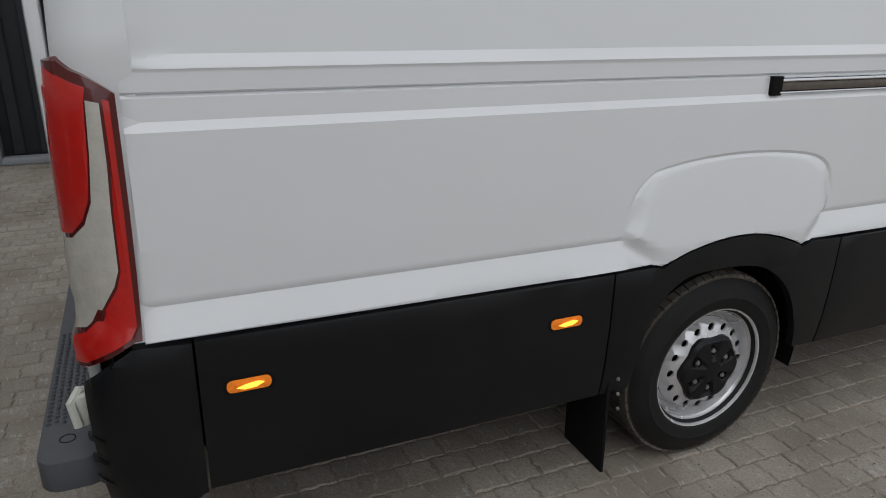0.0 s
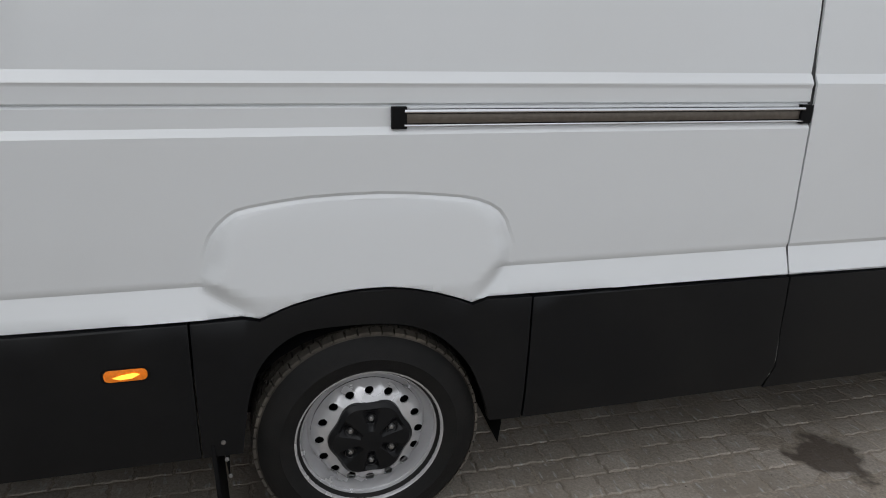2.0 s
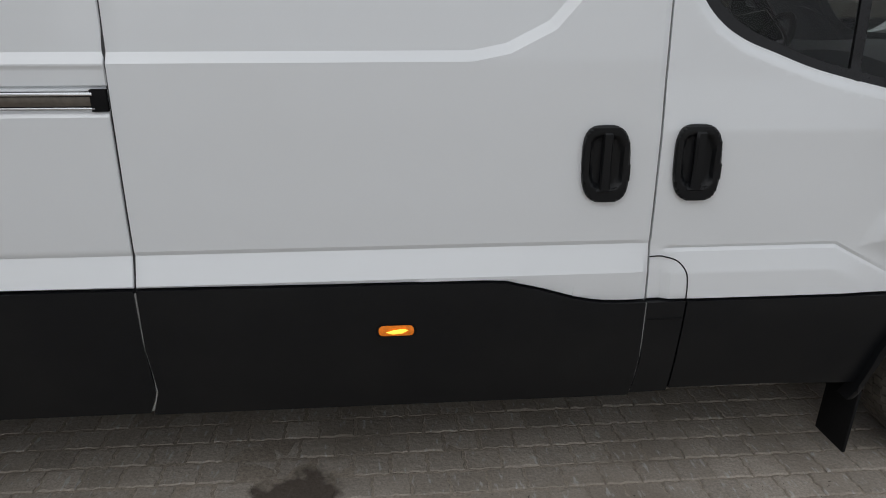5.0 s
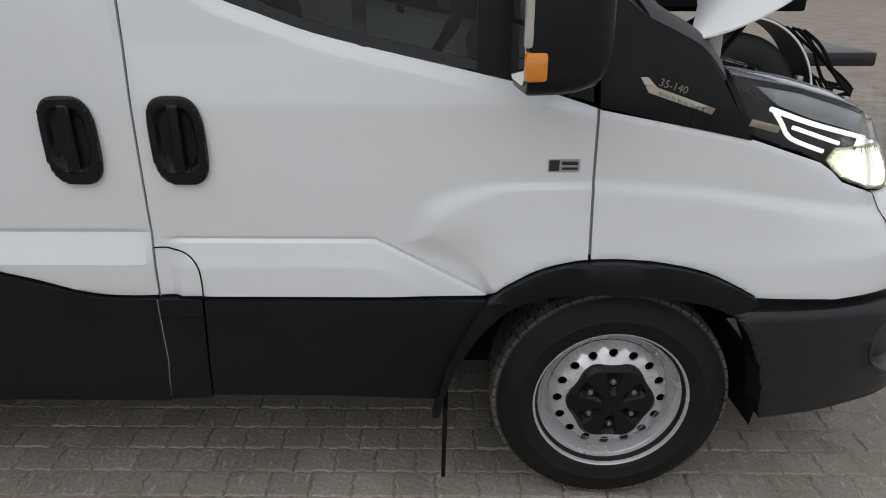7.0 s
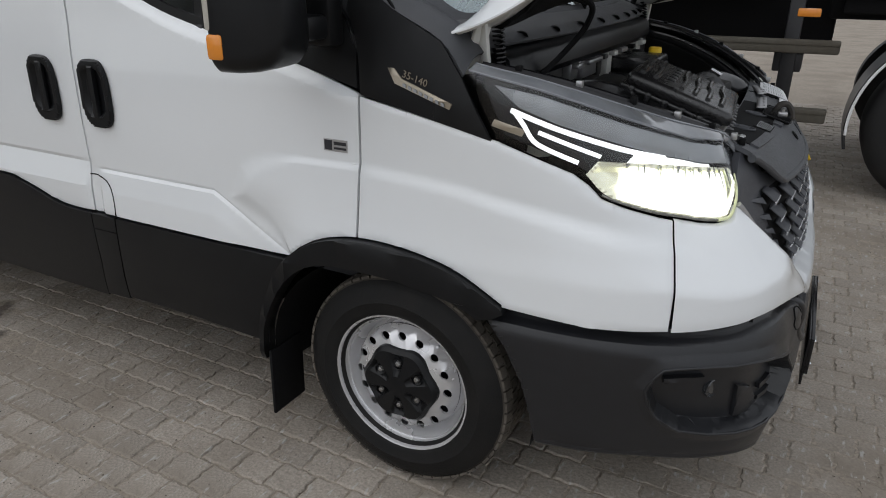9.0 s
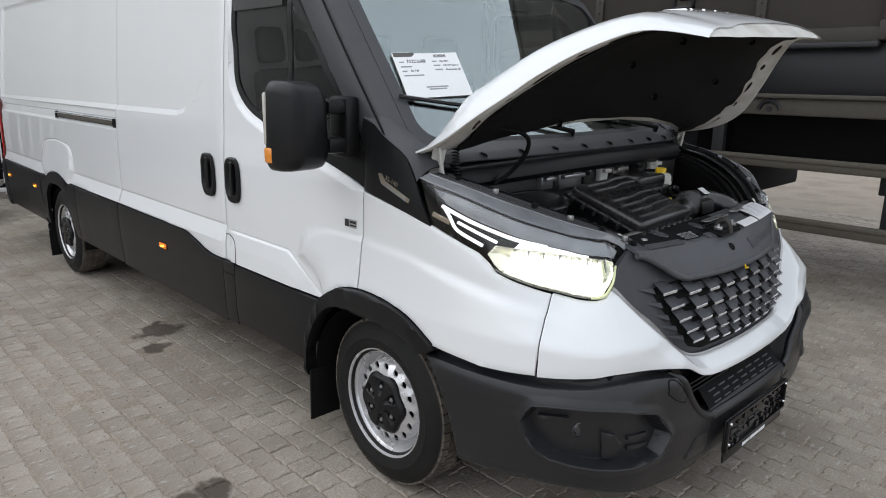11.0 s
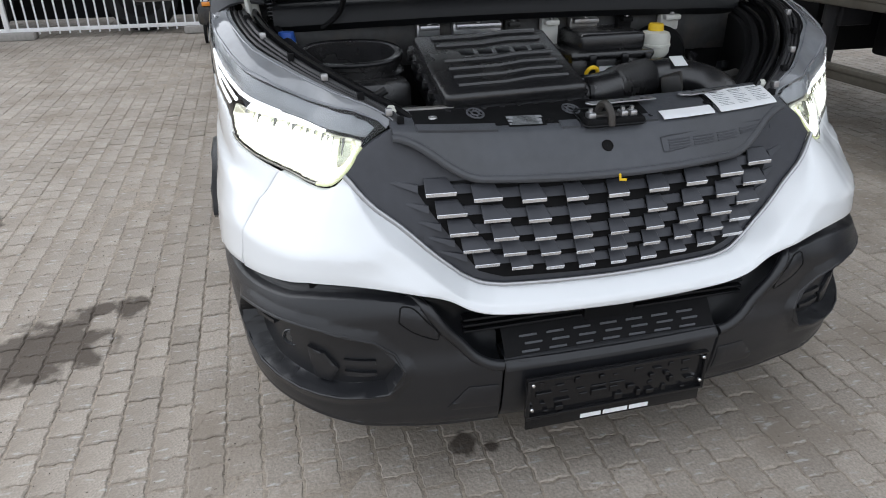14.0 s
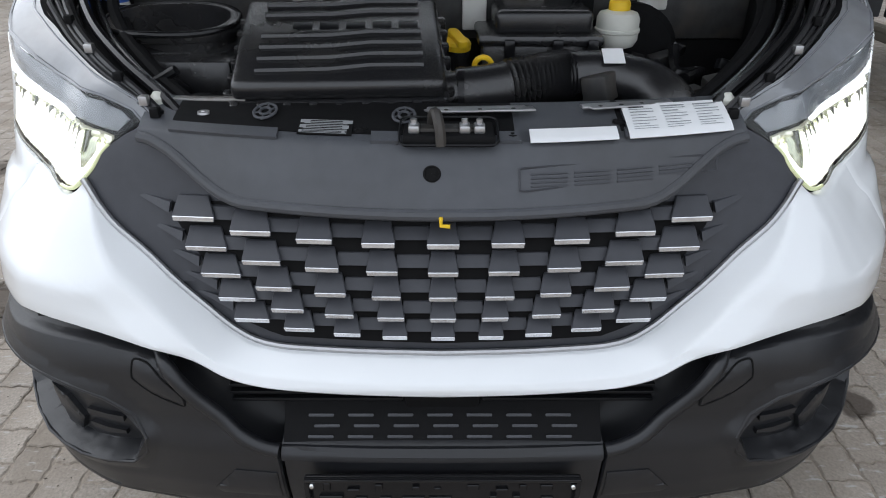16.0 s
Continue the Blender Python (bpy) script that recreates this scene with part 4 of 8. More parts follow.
part("radar_block", bm, BLACK, van)
for yy0, yy1 in ((-0.42, -0.08), (0.08, 0.42)):
    for zz in (0.545, 0.563, 0.581):
        bm = bmesh.new()
        box(bm, (0.93, yy0, zz), (0.975, yy1, zz + 0.008), 0.003)
        part("mouth_slat", bm, PLASTIC, van)

bm = bmesh.new()
box(bm, (1.056, -0.272, 0.306), (1.066, 0.272, 0.432), 0.004)
plate = part("plate_holder", bm, BLACK_GLOSS, van, "empty black plastic number plate holder")
for a, b in (((-0.272, 0.306), (0.272, 0.313)), ((-0.272, 0.425), (0.272, 0.432)), ((-0.272, 0.313), (-0.262, 0.425)), ((0.262, 0.313), (0.272, 0.425))):
    bm = bmesh.new()
    box(bm, (1.064, a[0], a[1]), (1.076, b[0], b[1]), 0.002)
    part("rim", bm, BLACK_GLOSS, plate)
rng = random.Random(4)
for col in range(9):
    y0 = -0.245 + col * 0.0545
    for k in range(4):
        z0 = 0.32 + k * 0.026
        if rng.random() < 0.85:
            bm = bmesh.new()
            w = rng.choice((0.014, 0.024, 0.046))
            off = rng.uniform(0, 0.048 - w) if w < 0.046 else 0
            box(bm, (1.064, y0 + off, z0), (1.070 + rng.choice((0.0, 0.004)), y0 + off + w, z0 + rng.choice((0.007, 0.014, 0.02))), 0.0015, seg=1)
            part("clip_rib", bm, BLACK_GLOSS, plate)
for yy in (-0.256, 0.256):
    for zz in (0.342, 0.423 if yy < 0 else 0.42):
        bm = bmesh.new()
        lathe(bm, [(0.0005, 0.0045), (0.004, 0.0035), (0.006, 0.0), (0.006, -0.006)], 12, Matrix.Translation((1.077, yy, zz - 0.004)) @ pose(0, 0, 0, 0, 0, -90))
        part("screw", bm, CHROME, plate)
bm = bmesh.new()
box(bm, (1.058, -0.268, 0.262), (1.066, 0.268, 0.304), 0.003)
part("dealer_strip", bm, BLACK_GLOSS, plate)
bm = bmesh.new()
for y0, y1 in ((-0.105, -0.042), (-0.036, 0.040), (0.046, 0.105)):
    box(bm, (1.0655, y0, 0.270), (1.067, y1, 0.284), 0.0005)
part("plain_bar", bm, PAPER, plate, "plain white bars on the strip")


# ---- grille ----
GRILLE_LINE = GRILLE_ZONE


def grille_skin(u, z):
    v = min(u, 2 * END - u)
    return inset(u, z) + sunk(u) + 0.036 + 0.004 * step(0.0, 0.05, inside(GRILLE_LINE, (v, z)))


bm = bmesh.new()
gtop = [(1.085, 0.960), (1.14, 0.996), (1.20, 1.034), (1.237, 1.056), Y(-0.50, 1.03), Y(-0.43, 0.972), Y(-0.30, 0.958), Y(0, 0.952)]
gin = [(u, z + 0.004) for u, z in trim]
line = gtop + mirror_line(gtop)[1:] + mirror_line(gin)[:-1] + gin
panel(bm, line, d=grille_skin, thick=0.02, du=0.04, dz=0.03)
grille = part("grille", bm, GRILLE_GREY, van)
bm = bmesh.new()
full = mirror_line(trim)[:-1] + trim
tube(bm, [place(u, z + 0.004, inset(u, z) + sunk(u) + 0.032, 1) for u, z in full], 0.0065, 8)
part("grille_trim", bm, ALU, grille, "thin chrome strip round the grille")
bm = bmesh.new()
panel(bm, [Y(-0.545, 0.925), Y(-0.375, 0.708), Y(-0.31, 0.690), Y(0, 0.680), Y(0.31, 0.690), Y(0.375, 0.708), Y(0.545, 0.925), Y(0.3, 0.945), Y(0, 0.945), Y(-0.3, 0.945)], d=lift(grille_skin, 0.004), thick=0.003, du=0.05, dz=0.05)
part("mesh_backing", bm, BLACK, grille)
ROWS = [(0.892, 0.1175), (0.842, 0.111), (0.796, 0.104), (0.754, 0.0965), (0.716, 0.090)]


def slat(bm, u, z, w0, w1, h, front, back, depth, skew=0.0):
    """A leaning slat: top edge w0 wide and set back, bottom edge w1 wide and forward."""
    q = []
    for du, dz, dd in ((-w0 / 2 + skew, h, back), (w0 / 2 + skew, h, back), (w1 / 2, 0, front), (-w1 / 2, 0, front)):
        for k in (0.0, depth):
            q.append(bm.verts.new(place(u + du, z + dz, grille_skin(u, z + dz) + dd + k)))
    for f in ((0, 2, 4, 6), (1, 3, 5, 7), (0, 2, 3, 1), (2, 4, 5, 3), (4, 6, 7, 5), (6, 0, 1, 7)):
        bm.faces.new([q[i] for i in f])
    bmesh.ops.bevel(bm, geom=bm.edges[:], offset=0.0012, segments=1, affect="EDGES")


for r, (z0, gap) in enumerate(ROWS):
    for col in range(-4, 5):
        y = col * gap
        z = z0 + 0.026 * (abs(col) / 4) ** 2
        w = gap * (0.52 + 0.014 * col * col)
        h = 0.026 - r * 0.0012
        uu = Y(y, z)[0]
        bm = bmesh.new()
        slat(bm, uu, z, w * 0.76, w, h, -0.037, -0.010, 0.006, 0.05 * col * h * 2)
        tile = part("grille_tile", bm, GRILLE_GREY, grille, smooth=0)
        bm = bmesh.new()
        slat(bm, uu, z - 0.0100, w * 0.99, w * 0.95, 0.0105, -0.034, -0.0385, 0.005)
        part("bright_edge", bm, BRIGHT, tile, smooth=0)
        if col < 4:
            ym = y + gap / 2
            um = Y(ym, z)[0]
            zm = z0 + 0.026 * (abs(col + 0.5) / 4) ** 2
            bm = bmesh.new()
            slat(bm, um, zm - 0.002, gap * 0.55, gap * 0.60, 0.019, -0.018, -0.006, 0.008)
            part("grille_link", bm, GRILLE_GREY, grille, smooth=0)
    for sgn in (-1, 1):
        y0, y1 = 4.62 * gap, 4.62 * gap + 0.07
        bm, q = bmesh.new(), []
        za = z0 + 0.032
        for y, dz, dd in ((y0 - 0.01, 0.006, 0.0), (y1 + 0.025, 0.020, 0.018), (y0 - 0.01, -0.010, -0.006)):
            for k in (0.0, 0.010):
                uu = Y(y * sgn, za)[0]
                q.append(bm.verts.new(place(uu, za + dz, grille_skin(uu, za + dz) - 0.010 + dd + k)))
        for f in ((0, 2, 4), (1, 3, 5), (0, 2, 3, 1), (2, 4, 5, 3), (4, 0, 1, 5)):
            bm.faces.new([q[i] for i in f])
        part("grille_spike", bm, GRILLE_GREY, grille, smooth=0)


# ---- slam panel over the grille ----
SLAM = [(0.948, 0.945), (0.940, 0.958), (0.928, 0.975), (0.914, 0.995), (0.896, 1.014), (0.880, 1.034), (0.868, 1.046), (0.84, 1.055), (0.80, 1.066), (0.76, 1.074), (0.725, 1.078)]


def slam(y, s, up=0.0):
    """A point of the slam panel: y across, s from 0 at its front edge to 1 at its back, up along its normal."""
    k = s * (len(SLAM) - 1)
    i = min(int(k), len(SLAM) - 2)
    t = k - i
    a, b = SLAM[i], SLAM[i + 1]
    p = Vector((a[0] + (b[0] - a[0]) * t, y, a[1] + (b[1] - a[1]) * t))
    n = Vector((b[1] - a[1], 0, a[0] - b[0])).normalized()
    p.x -= y * y * (0.30 - 0.24 * s)
    p.z += y * y * 0.04
    return p + n * up


def slam_patch(bm, y0, y1, s0, s1, up, ny=12, ns=8, mi=0):
    rows = [[bm.verts.new(slam(y0 + (y1 - y0) * i / ny, s0 + (s1 - s0) * j / ns, up)) for i in range(ny + 1)] for j in range(ns + 1)]
    for j in range(ns):
        for i in range(ny):
            bm.faces.new((rows[j][i], rows[j][i + 1], rows[j + 1][i + 1], rows[j + 1][i])).material_index = mi


def thicken(bm, t):
    bmesh.ops.recalc_face_normals(bm, faces=bm.faces)
    bmesh.ops.solidify(bm, geom=bm.faces[:], thickness=t)


bm = bmesh.new()
front_s = lambda y: 0.50 * step(0.36, 0.56, abs(y)) ** 0.8
rows = [[bm.verts.new(slam(y, front_s(y) + (1 - front_s(y)) * j / 22)) for y in np.linspace(-0.56, 0.56, 57)] for j in range(23)]
for a, b in zip(rows, rows[1:]):
    for i in range(56):
        bm.faces.new((a[i], a[i + 1], b[i + 1], b[i]))
thicken(bm, 0.012)
slam_ob = part("slam_panel", bm, PLASTIC_GREY, van, "black plastic bonnet slam panel")
bm = bmesh.new()
tube(bm, [slam(y, front_s(y), -0.004) for y in np.linspace(-0.56, 0.56, 57)], 0.011, 10)
part("front_lip", bm, PLASTIC_GREY, slam_ob)
for y0, y1 in ((-0.50, -0.30), (-0.13, -0.08), (0.10, 0.14), (0.33, 0.53)):
    bm = bmesh.new()
    slam_patch(bm, y0, y1, 0.60, 0.70, 0.006, 12, 4)
    thicken(bm, 0.008)
    part("panel_step", bm, PLASTIC_GREY, slam_ob)
# flat black sheets on the panel; the shade of a recess is only their colour
for y0, y1 in ((-0.50, 0.13), (0.325, 0.335)):
    bm = bmesh.new()
    slam_patch(bm, y0, y1, 0.69, 0.99, 0.0015, 16, 8)
    thicken(bm, 0.0015)
    part("painted_recess", bm, BLACK, slam_ob)
for name, y0, y1, s0, s1, mat, label in (("sticker", 0.335, 0.53, 0.58, 0.88, PAPER, "white printed sticker"), ("sticker", 0.155, 0.315, 0.58, 0.70, PAPER, "plain white sticker")):
    bm = bmesh.new()
    slam_patch(bm, y0, y1, s0, s1, 0.0095, 10, 6)
    thicken(bm, 0.0015)
    st = part(name, bm, mat, slam_ob, label)
    if y0 > 0.3:
        for k in range(9):
            for c in range(3):
                bm = bmesh.new()
                w = 0.045 if (k + c) % 3 else 0.03
                slam_patch(bm, y0 + 0.012 + c * 0.062, y0 + 0.012 + c * 0.062 + w, s1 - 0.03 - k * 0.024 - (0.012 if k == 0 else 0.006), s1 - 0.03 - k * 0.024, 0.0105, 2, 1)
                part("print_bar", bm, INK if k == 0 and c == 0 else INK_GREY, st, smooth=0)
bm = bmesh.new()
rim = round_rect(0.135, 0.212, 0.500, 0.382, 0.012, 4)
tube(bm, [slam(y, s + (0.10 * (y - 0.135) if s < 0.3 else 0.0), 0.0016) for y, s in rim], 0.0018, 6, closed=True)
part("vent_surround", bm, GRILLE_GREY, slam_ob)
for k in range(4):
    for c in range(4):
        y0 = 0.155 + c * 0.078
        if y0 + 0.07 < 0.52 - (3 - k) * 0.025:
            bm = bmesh.new()
            slam_patch(bm, y0, y0 + 0.066, 0.240 + k * 0.030, 0.252 + k * 0.030, 0.002, 3, 1)
            thicken(bm, 0.004)
            part("vent_slot", bm, GRILLE_GREY, slam_ob)
bm = bmesh.new()
c = slam(-0.02, 0.35, 0.001)
m = Matrix.Translation(c) @ pose(0, 0, 0, 0, 0, -90) @ pose(0, 0, 0, 40)
lathe(bm, [(0.0005, 0.0015), (0.0115, 0.0015), (0.0125, 0.003), (0.0145, 0.003), (0.016, 0.0)], 20, m)
part("drain_hole", bm, PAD, slam_ob)
bm = bmesh.new()
box(bm, (0.80, -0.072, 1.045), (0.885, 0.092, 1.068), 0.006)
part("latch_well", bm, BLACK, slam_ob)
bm = bmesh.new()
tube(bm, spline([(0.83, -0.020, 1.062), (0.845, -0.018, 1.094), (0.866, -0.012, 1.100), (0.882, -0.006, 1.078), (0.886, -0.004, 1.050)], 5), 0.010, 8)
box(bm, (0.835, -0.045, 1.060), (0.865, 0.055, 1.075), 0.004)
latch = part("bonnet_latch", bm, STEEL_DARK, slam_ob, "dark steel bonnet latch with a hook")
for yy in (-0.052, 0.038, 0.064):
    bm = bmesh.new()
    box(bm, (0.846, yy - 0.010, 1.066), (0.874, yy + 0.010, 1.082), 0.004)
    tube(bm, [(0.858, yy, 1.080), (0.858, yy, 1.090)], 0.006, 8)
    part("bolt", bm, ALU, latch)
bm = bmesh.new()
rim = round_rect(-0.078, 0.0, 0.098, 0.085, 0.014, 4)
tube(bm, [(0.888 - s + 0.0, y, 1.052 + s * 0.28) for y, s in rim], 0.0022, 6, closed=True)
part("well_rim", bm, PLASTIC, slam_ob)
bm = bmesh.new()
tube(bm, [(0.940, -0.004, 0.944), (0.956, -0.004, 0.942), (0.960, -0.004, 0.930), (0.961, 0.012, 0.929)], 0.0038, 8)
part("release_tab", bm, YELLOW, grille, "yellow release tab")
for yy, ss in ((-0.448, 0.80), (0.125, 0.68), (0.325, 0.76), (-0.03 - 0.12, 0.72)):
    bm = bmesh.new()
    lathe(bm, [(0.0005, 0.005), (0.004, 0.004), (0.005, 0.0025), (0.011, 0.002), (0.012, -0.002)], 14, Matrix.Translation(slam(yy, ss, 0.002)) @ pose(0, 0, 0, 90))
    part("bolt", bm, ALU if yy < -0.4 else BLACK, slam_ob)
bm = bmesh.new()
slam_patch(bm, -0.265, -0.165, 0.66, 0.80, 0.003, 4, 4)
thicken(bm, 0.0015)
lab = part("data_plate", bm, BLACK, slam_ob, "black label with pale print")
for k in range(9):
    bm = bmesh.new()
    slam_patch(bm, -0.255, -0.175, 0.672 + k * 0.013, 0.678 + k * 0.013, 0.0042, 3, 1)
    part("print_bar", bm, INK_GREY, lab, smooth=0)
for k in range(3):
    for c in range(2):
        bm = bmesh.new()
        slam_patch(bm, -0.262 + 0.078 * c, -0.256 + 0.078 * c + 0.006 * k, 0.675 + k * 0.04, 0.70 + k * 0.04, 0.0044, 1, 1)
        part("print_bar", bm, INK_GREY, lab, smooth=0)
for y0, y1, xa, xb in ((-0.036, 0.172, 0.806, 0.790), (0.268, 0.405, 0.784, 0.752)):
    bm = bmesh.new()
    q = [(xa - 0.012, y0), (xa + 0.004, y0 + 0.012), (xb + 0.006, y1), (xb - 0.016, y1 - 0.004)]
    slab(bm, q, 0.004, Matrix.Translation((0, 0, 1.084)), 0.0012)
    br = part("latch_bracket", bm, ALU, slam_ob, "bright metal bracket behind the latch")
    for k in range(3):
        bm = bmesh.new()
        t = 0.2 + 0.3 * k
        lathe(bm, [(0.0005, 0.0052), (0.004, 0.0045), (0.0055, 0.003)], 10, Matrix.Translation((xa + (xb - xa) * t - 0.004, y0 + (y1 - y0) * t, 1.084)) @ pose(0, 0, 0, 90))
        part("rivet", bm, STEEL_DARK, br)
for yy in (-0.334, -0.073):
    bm = bmesh.new()
    m = Matrix.Translation(slam(yy, 0.84, 0.004)) @ pose(0, 0, 0, 0, 8, 0)
    for ring in (0.026, 0.012):
        tube(bm, [m @ Vector((ring * math.cos(a) * 1.2, ring * math.sin(a) * 0.8, 0)) for a in np.linspace(0, math.tau, 14, endpoint=False)], 0.0028, 6, closed=True)
    for a in range(6):
        tube(bm, [m @ Vector((0.012 * math.cos(a) * 1.2, 0.012 * math.sin(a) * 0.8, 0)), m @ Vector((0.026 * math.cos(a) * 1.2, 0.026 * math.sin(a) * 0.8, 0))], 0.002, 5)
    part("air_box_clip", bm, STEP_GREY, slam_ob)


# ---- headlights ----
def lamp_skin(u, z):
    v = min(u, 2 * END - u)
    return inset(u, z) + 0.001 + 0.083 * step(0.56, 0.83, v) + 0.018 * step(1.03, 1.23, v)


L_BOT = LAMP_LOW
L_TOP = [(1.14, 0.998), (1.228, 1.056), (1.20, 1.080), (1.12, 1.099), (1.00, 1.107), (0.87, 1.113), (0.79, 1.119), (0.70, 1.143), X(0.55, 1.19), X(0.38, 1.238), X(0.205, 1.272)]
BROW = [(0.53, 1.082), (0.62, 1.079), (0.70, 1.067), (0.79, 1.053), (0.87, 1.048), (0.94, 1.046), (1.0, 1.043), (1.06, 1.039), (1.12, 1.034), (1.165, 1.027)]
BAND = [(0.62, 1.106), (0.70, 1.088), (0.79, 1.069), (0.87, 1.060), (0.94, 1.056), (1.0, 1.054), (1.06, 1.050), (1.12, 1.044), (1.18, 1.036)]


def along(line, u):
    return float(np.interp(u, [p[0] for p in line], [p[1] for p in line]))


SEAL = [(0.20, -0.875, 1.275), (0.38, -0.845, 1.245), (0.54, -0.765, 1.195), (0.66, -0.665, 1.145), (0.745, -0.565, 1.098), (0.778, -0.525, 1.072)]
for flip in (1, -1):
    lens_line = round_line(L_BOT, 3) + round_line(L_TOP[:2], 3) + round_line(L_TOP[2:], 3)
    bm = bmesh.new()
    panel(bm, lens_line, d=lift(lamp_skin, -0.055), thick=0.03, du=0.04, dz=0.03, flip=flip)
    hl = part("headlight", bm, LAMP_BLACK, van, "lit headlight with white daytime strips")
    bm = bmesh.new()
    panel(bm, lens_line, d=lamp_skin, thick=0.004, du=0.03, dz=0.025, flip=flip, edge=0.004)
    ob = part("lens", bm, CLEAR, hl, "clear headlight lens")
    ob.visible_shadow = False
    # lit reflector chambers below, light strips above
    bm = bmesh.new()
    floor_line = round_line([(0.505, 1.052), (0.555, 1.009), (0.62, 0.986), (0.70, 0.961), (0.79, 0.942), (0.87, 0.933), (0.94, 0.929), (1.0, 0.930), (1.037, 0.938), (1.165, 1.020)], 3)
    chamber = floor_line + BROW[::-1]
    panel(bm, chamber, d=lambda u, z: lamp_skin(u, z) + 0.010 + 0.022 * step(0.0, 0.030, inside(chamber, (min(u, 2 * END - u), z))) + 0.005 * abs((u * 21 + z * 4) % 1.0 - 0.5), thick=0.01, flip=flip, du=0.008, dz=0.008)
    part("reflector", bm, REFLECTOR, hl, "bright fluted reflector")
    for ua, ub in ((0.585, 0.690), (0.694, 0.790), (0.794, 0.885), (0.889, 0.965), (0.969, 1.030)):
        low = [(u, along(floor_line, u) + 0.004) for u in np.linspace(ua, ub, 5)]
        high = [(u + 0.006, along(BROW, u) - 0.008 - 0.005 * math.sin((u - ua) / (ub - ua) * 2.6 + ua * 30) ** 2) for u in np.linspace(ub, ua, 9)]
        bm = bmesh.new()
        panel(bm, low + high, d=lift(lamp_skin, -0.009), thick=0.008, flip=flip, du=0.02, dz=0.02)
        part("main_beam", bm, LAMP_ON, hl, "glowing main lamp")
    for k in range(19):
        uu = 0.60 + 0.026 * k + 0.008 * math.sin(k * 2.7)
        zt, drop = along(BROW, uu), 0.010 + 0.014 * ((k * 7) % 5) / 4
        if k > 15:
            drop = 0.052 - 0.007 * (k - 16)
        bm = bmesh.new()
        panel(bm, [(uu, zt - drop), (uu + 0.002, zt - drop), (uu + (0.002 if k % 3 else 0.009), zt - 0.001), (uu - 0.002, zt - 0.001)], d=lift(lamp_skin, -0.005), thick=0.010, flip=flip, du=0.05, dz=0.05)
        part("reflector_fin", bm, REFLECTOR_TINT if k % 2 else FIN_GREY, hl)
    bm = bmesh.new()
    panel(bm, [(1.034, 0.965), (1.062, 0.972), (1.110, 1.004), (1.100, 1.026), (1.040, 1.030)], d=lift(lamp_skin, -0.012), thick=0.008, flip=flip, du=0.02, dz=0.02)
    part("side_reflector", bm, REFLECTOR_TINT, hl, "grey-green fluted side reflector")
    bm = bmesh.new()
    panel(bm, [(1.000, 0.940), (1.036, 0.946), (1.140, 1.009), (1.128, 1.018), (1.060, 0.972), (1.010, 0.962)], d=lift(lamp_skin, -0.006), thick=0.01, flip=flip, du=0.02, dz=0.02)
    part("light_guide", bm, LAMP_ON, hl, "bright white light guide along the lens edge")
    for rim, out, rad, mat in (([(0.94, 0.929), (1.0, 0.930), (1.040, 0.9385), (1.10, 0.975), (1.165, 1.0165)], 0.004, 0.0042, LAMP_GUIDE),
                               ([(0.550, 1.010), (0.62, 0.986), (0.70, 0.961), (0.79, 0.942), (0.87, 0.933), (0.94, 0.929), (1.0, 0.930)], 0.003, 0.0028, FIN_GREY)):
        bm = bmesh.new()
        tube(bm, [place(u, z, lamp_skin(u, z) + out, flip) for u, z in round_line(rim, 4)], rad, 8)
        part("lens_rim", bm, mat, hl, "yellow-green glowing lens edge" if mat is LAMP_GUIDE else "grey lens edge")
    # broad white strip over the fins
    bm = bmesh.new()
    strip = [(u, along(BROW, u) + 0.002) for u in np.linspace(0.60, 0.93, 9)] + [(u, along(BAND, u) - 0.003) for u in np.linspace(0.93, 0.62, 8)]
    panel(bm, strip, d=lift(lamp_skin, -0.006), thick=0.008, flip=flip, du=0.03, dz=0.03)
    part("daytime_strip", bm, LED, hl, "broad white light strip")
    for strip, wid in ((spline([Vector((*q, 0)) for q in (X(0.325, 1.186), X(0.350, 1.155), X(0.372, 1.124), X(0.405, 1.106), X(0.485, 1.078))], 4), 0.0056), ([X(0.316, 1.190), X(0.43, 1.152), X(0.565, 1.116), X(0.70, 1.083)], 0.0062), ([X(0.384, 1.143), X(0.46, 1.118), X(0.535, 1.094)], 0.0052)):
        bm = bmesh.new()
        tube(bm, [place(q[0], q[1], lamp_skin(q[0], q[1]) + 0.012, flip) for q in (strip if len(strip) > 8 else round_line(strip, 4))], wid, 8)
        part("daytime_strip", bm, LED, hl, "white light strip")
    bm = bmesh.new()
    panel(bm, [X(0.268, 1.150), X(0.345, 1.130), X(0.352, 1.146), X(0.275, 1.166)], d=lift(lamp_skin, -0.010), thick=0.004, flip=flip)
    part("model_badge", bm, BADGE, hl, "plain bright badge")
    bm = bmesh.new()
    hazy = [X(0.335, 1.197), X(0.43, 1.163), X(0.565, 1.127)] + BAND[1:] + [(1.205, 1.056), (1.185, 1.072), (1.12, 1.088), (1.00, 1.096), (0.87, 1.103), (0.79, 1.110), (0.70, 1.133), X(0.55, 1.178), X(0.38, 1.226), X(0.27, 1.245)]
    panel(bm, hazy, d=lift(lamp_skin, -0.009), thick=0.004, flip=flip, du=0.02, dz=0.012)
    part("upper_reflector", bm, PLASTIC_CLEAR, hl, "hazy silver upper reflector")
    # top of the lamp housing, in to the bonnet seal
    bm = bmesh.new()
    a = [place(u, z, lamp_skin(u, z) + 0.002, flip) for u, z in reversed(round_line(L_TOP[1:], 4))]
    b = [Vector((p.x, p.y * flip, p.z)) for p in spline(SEAL, 8)]
    n = 30
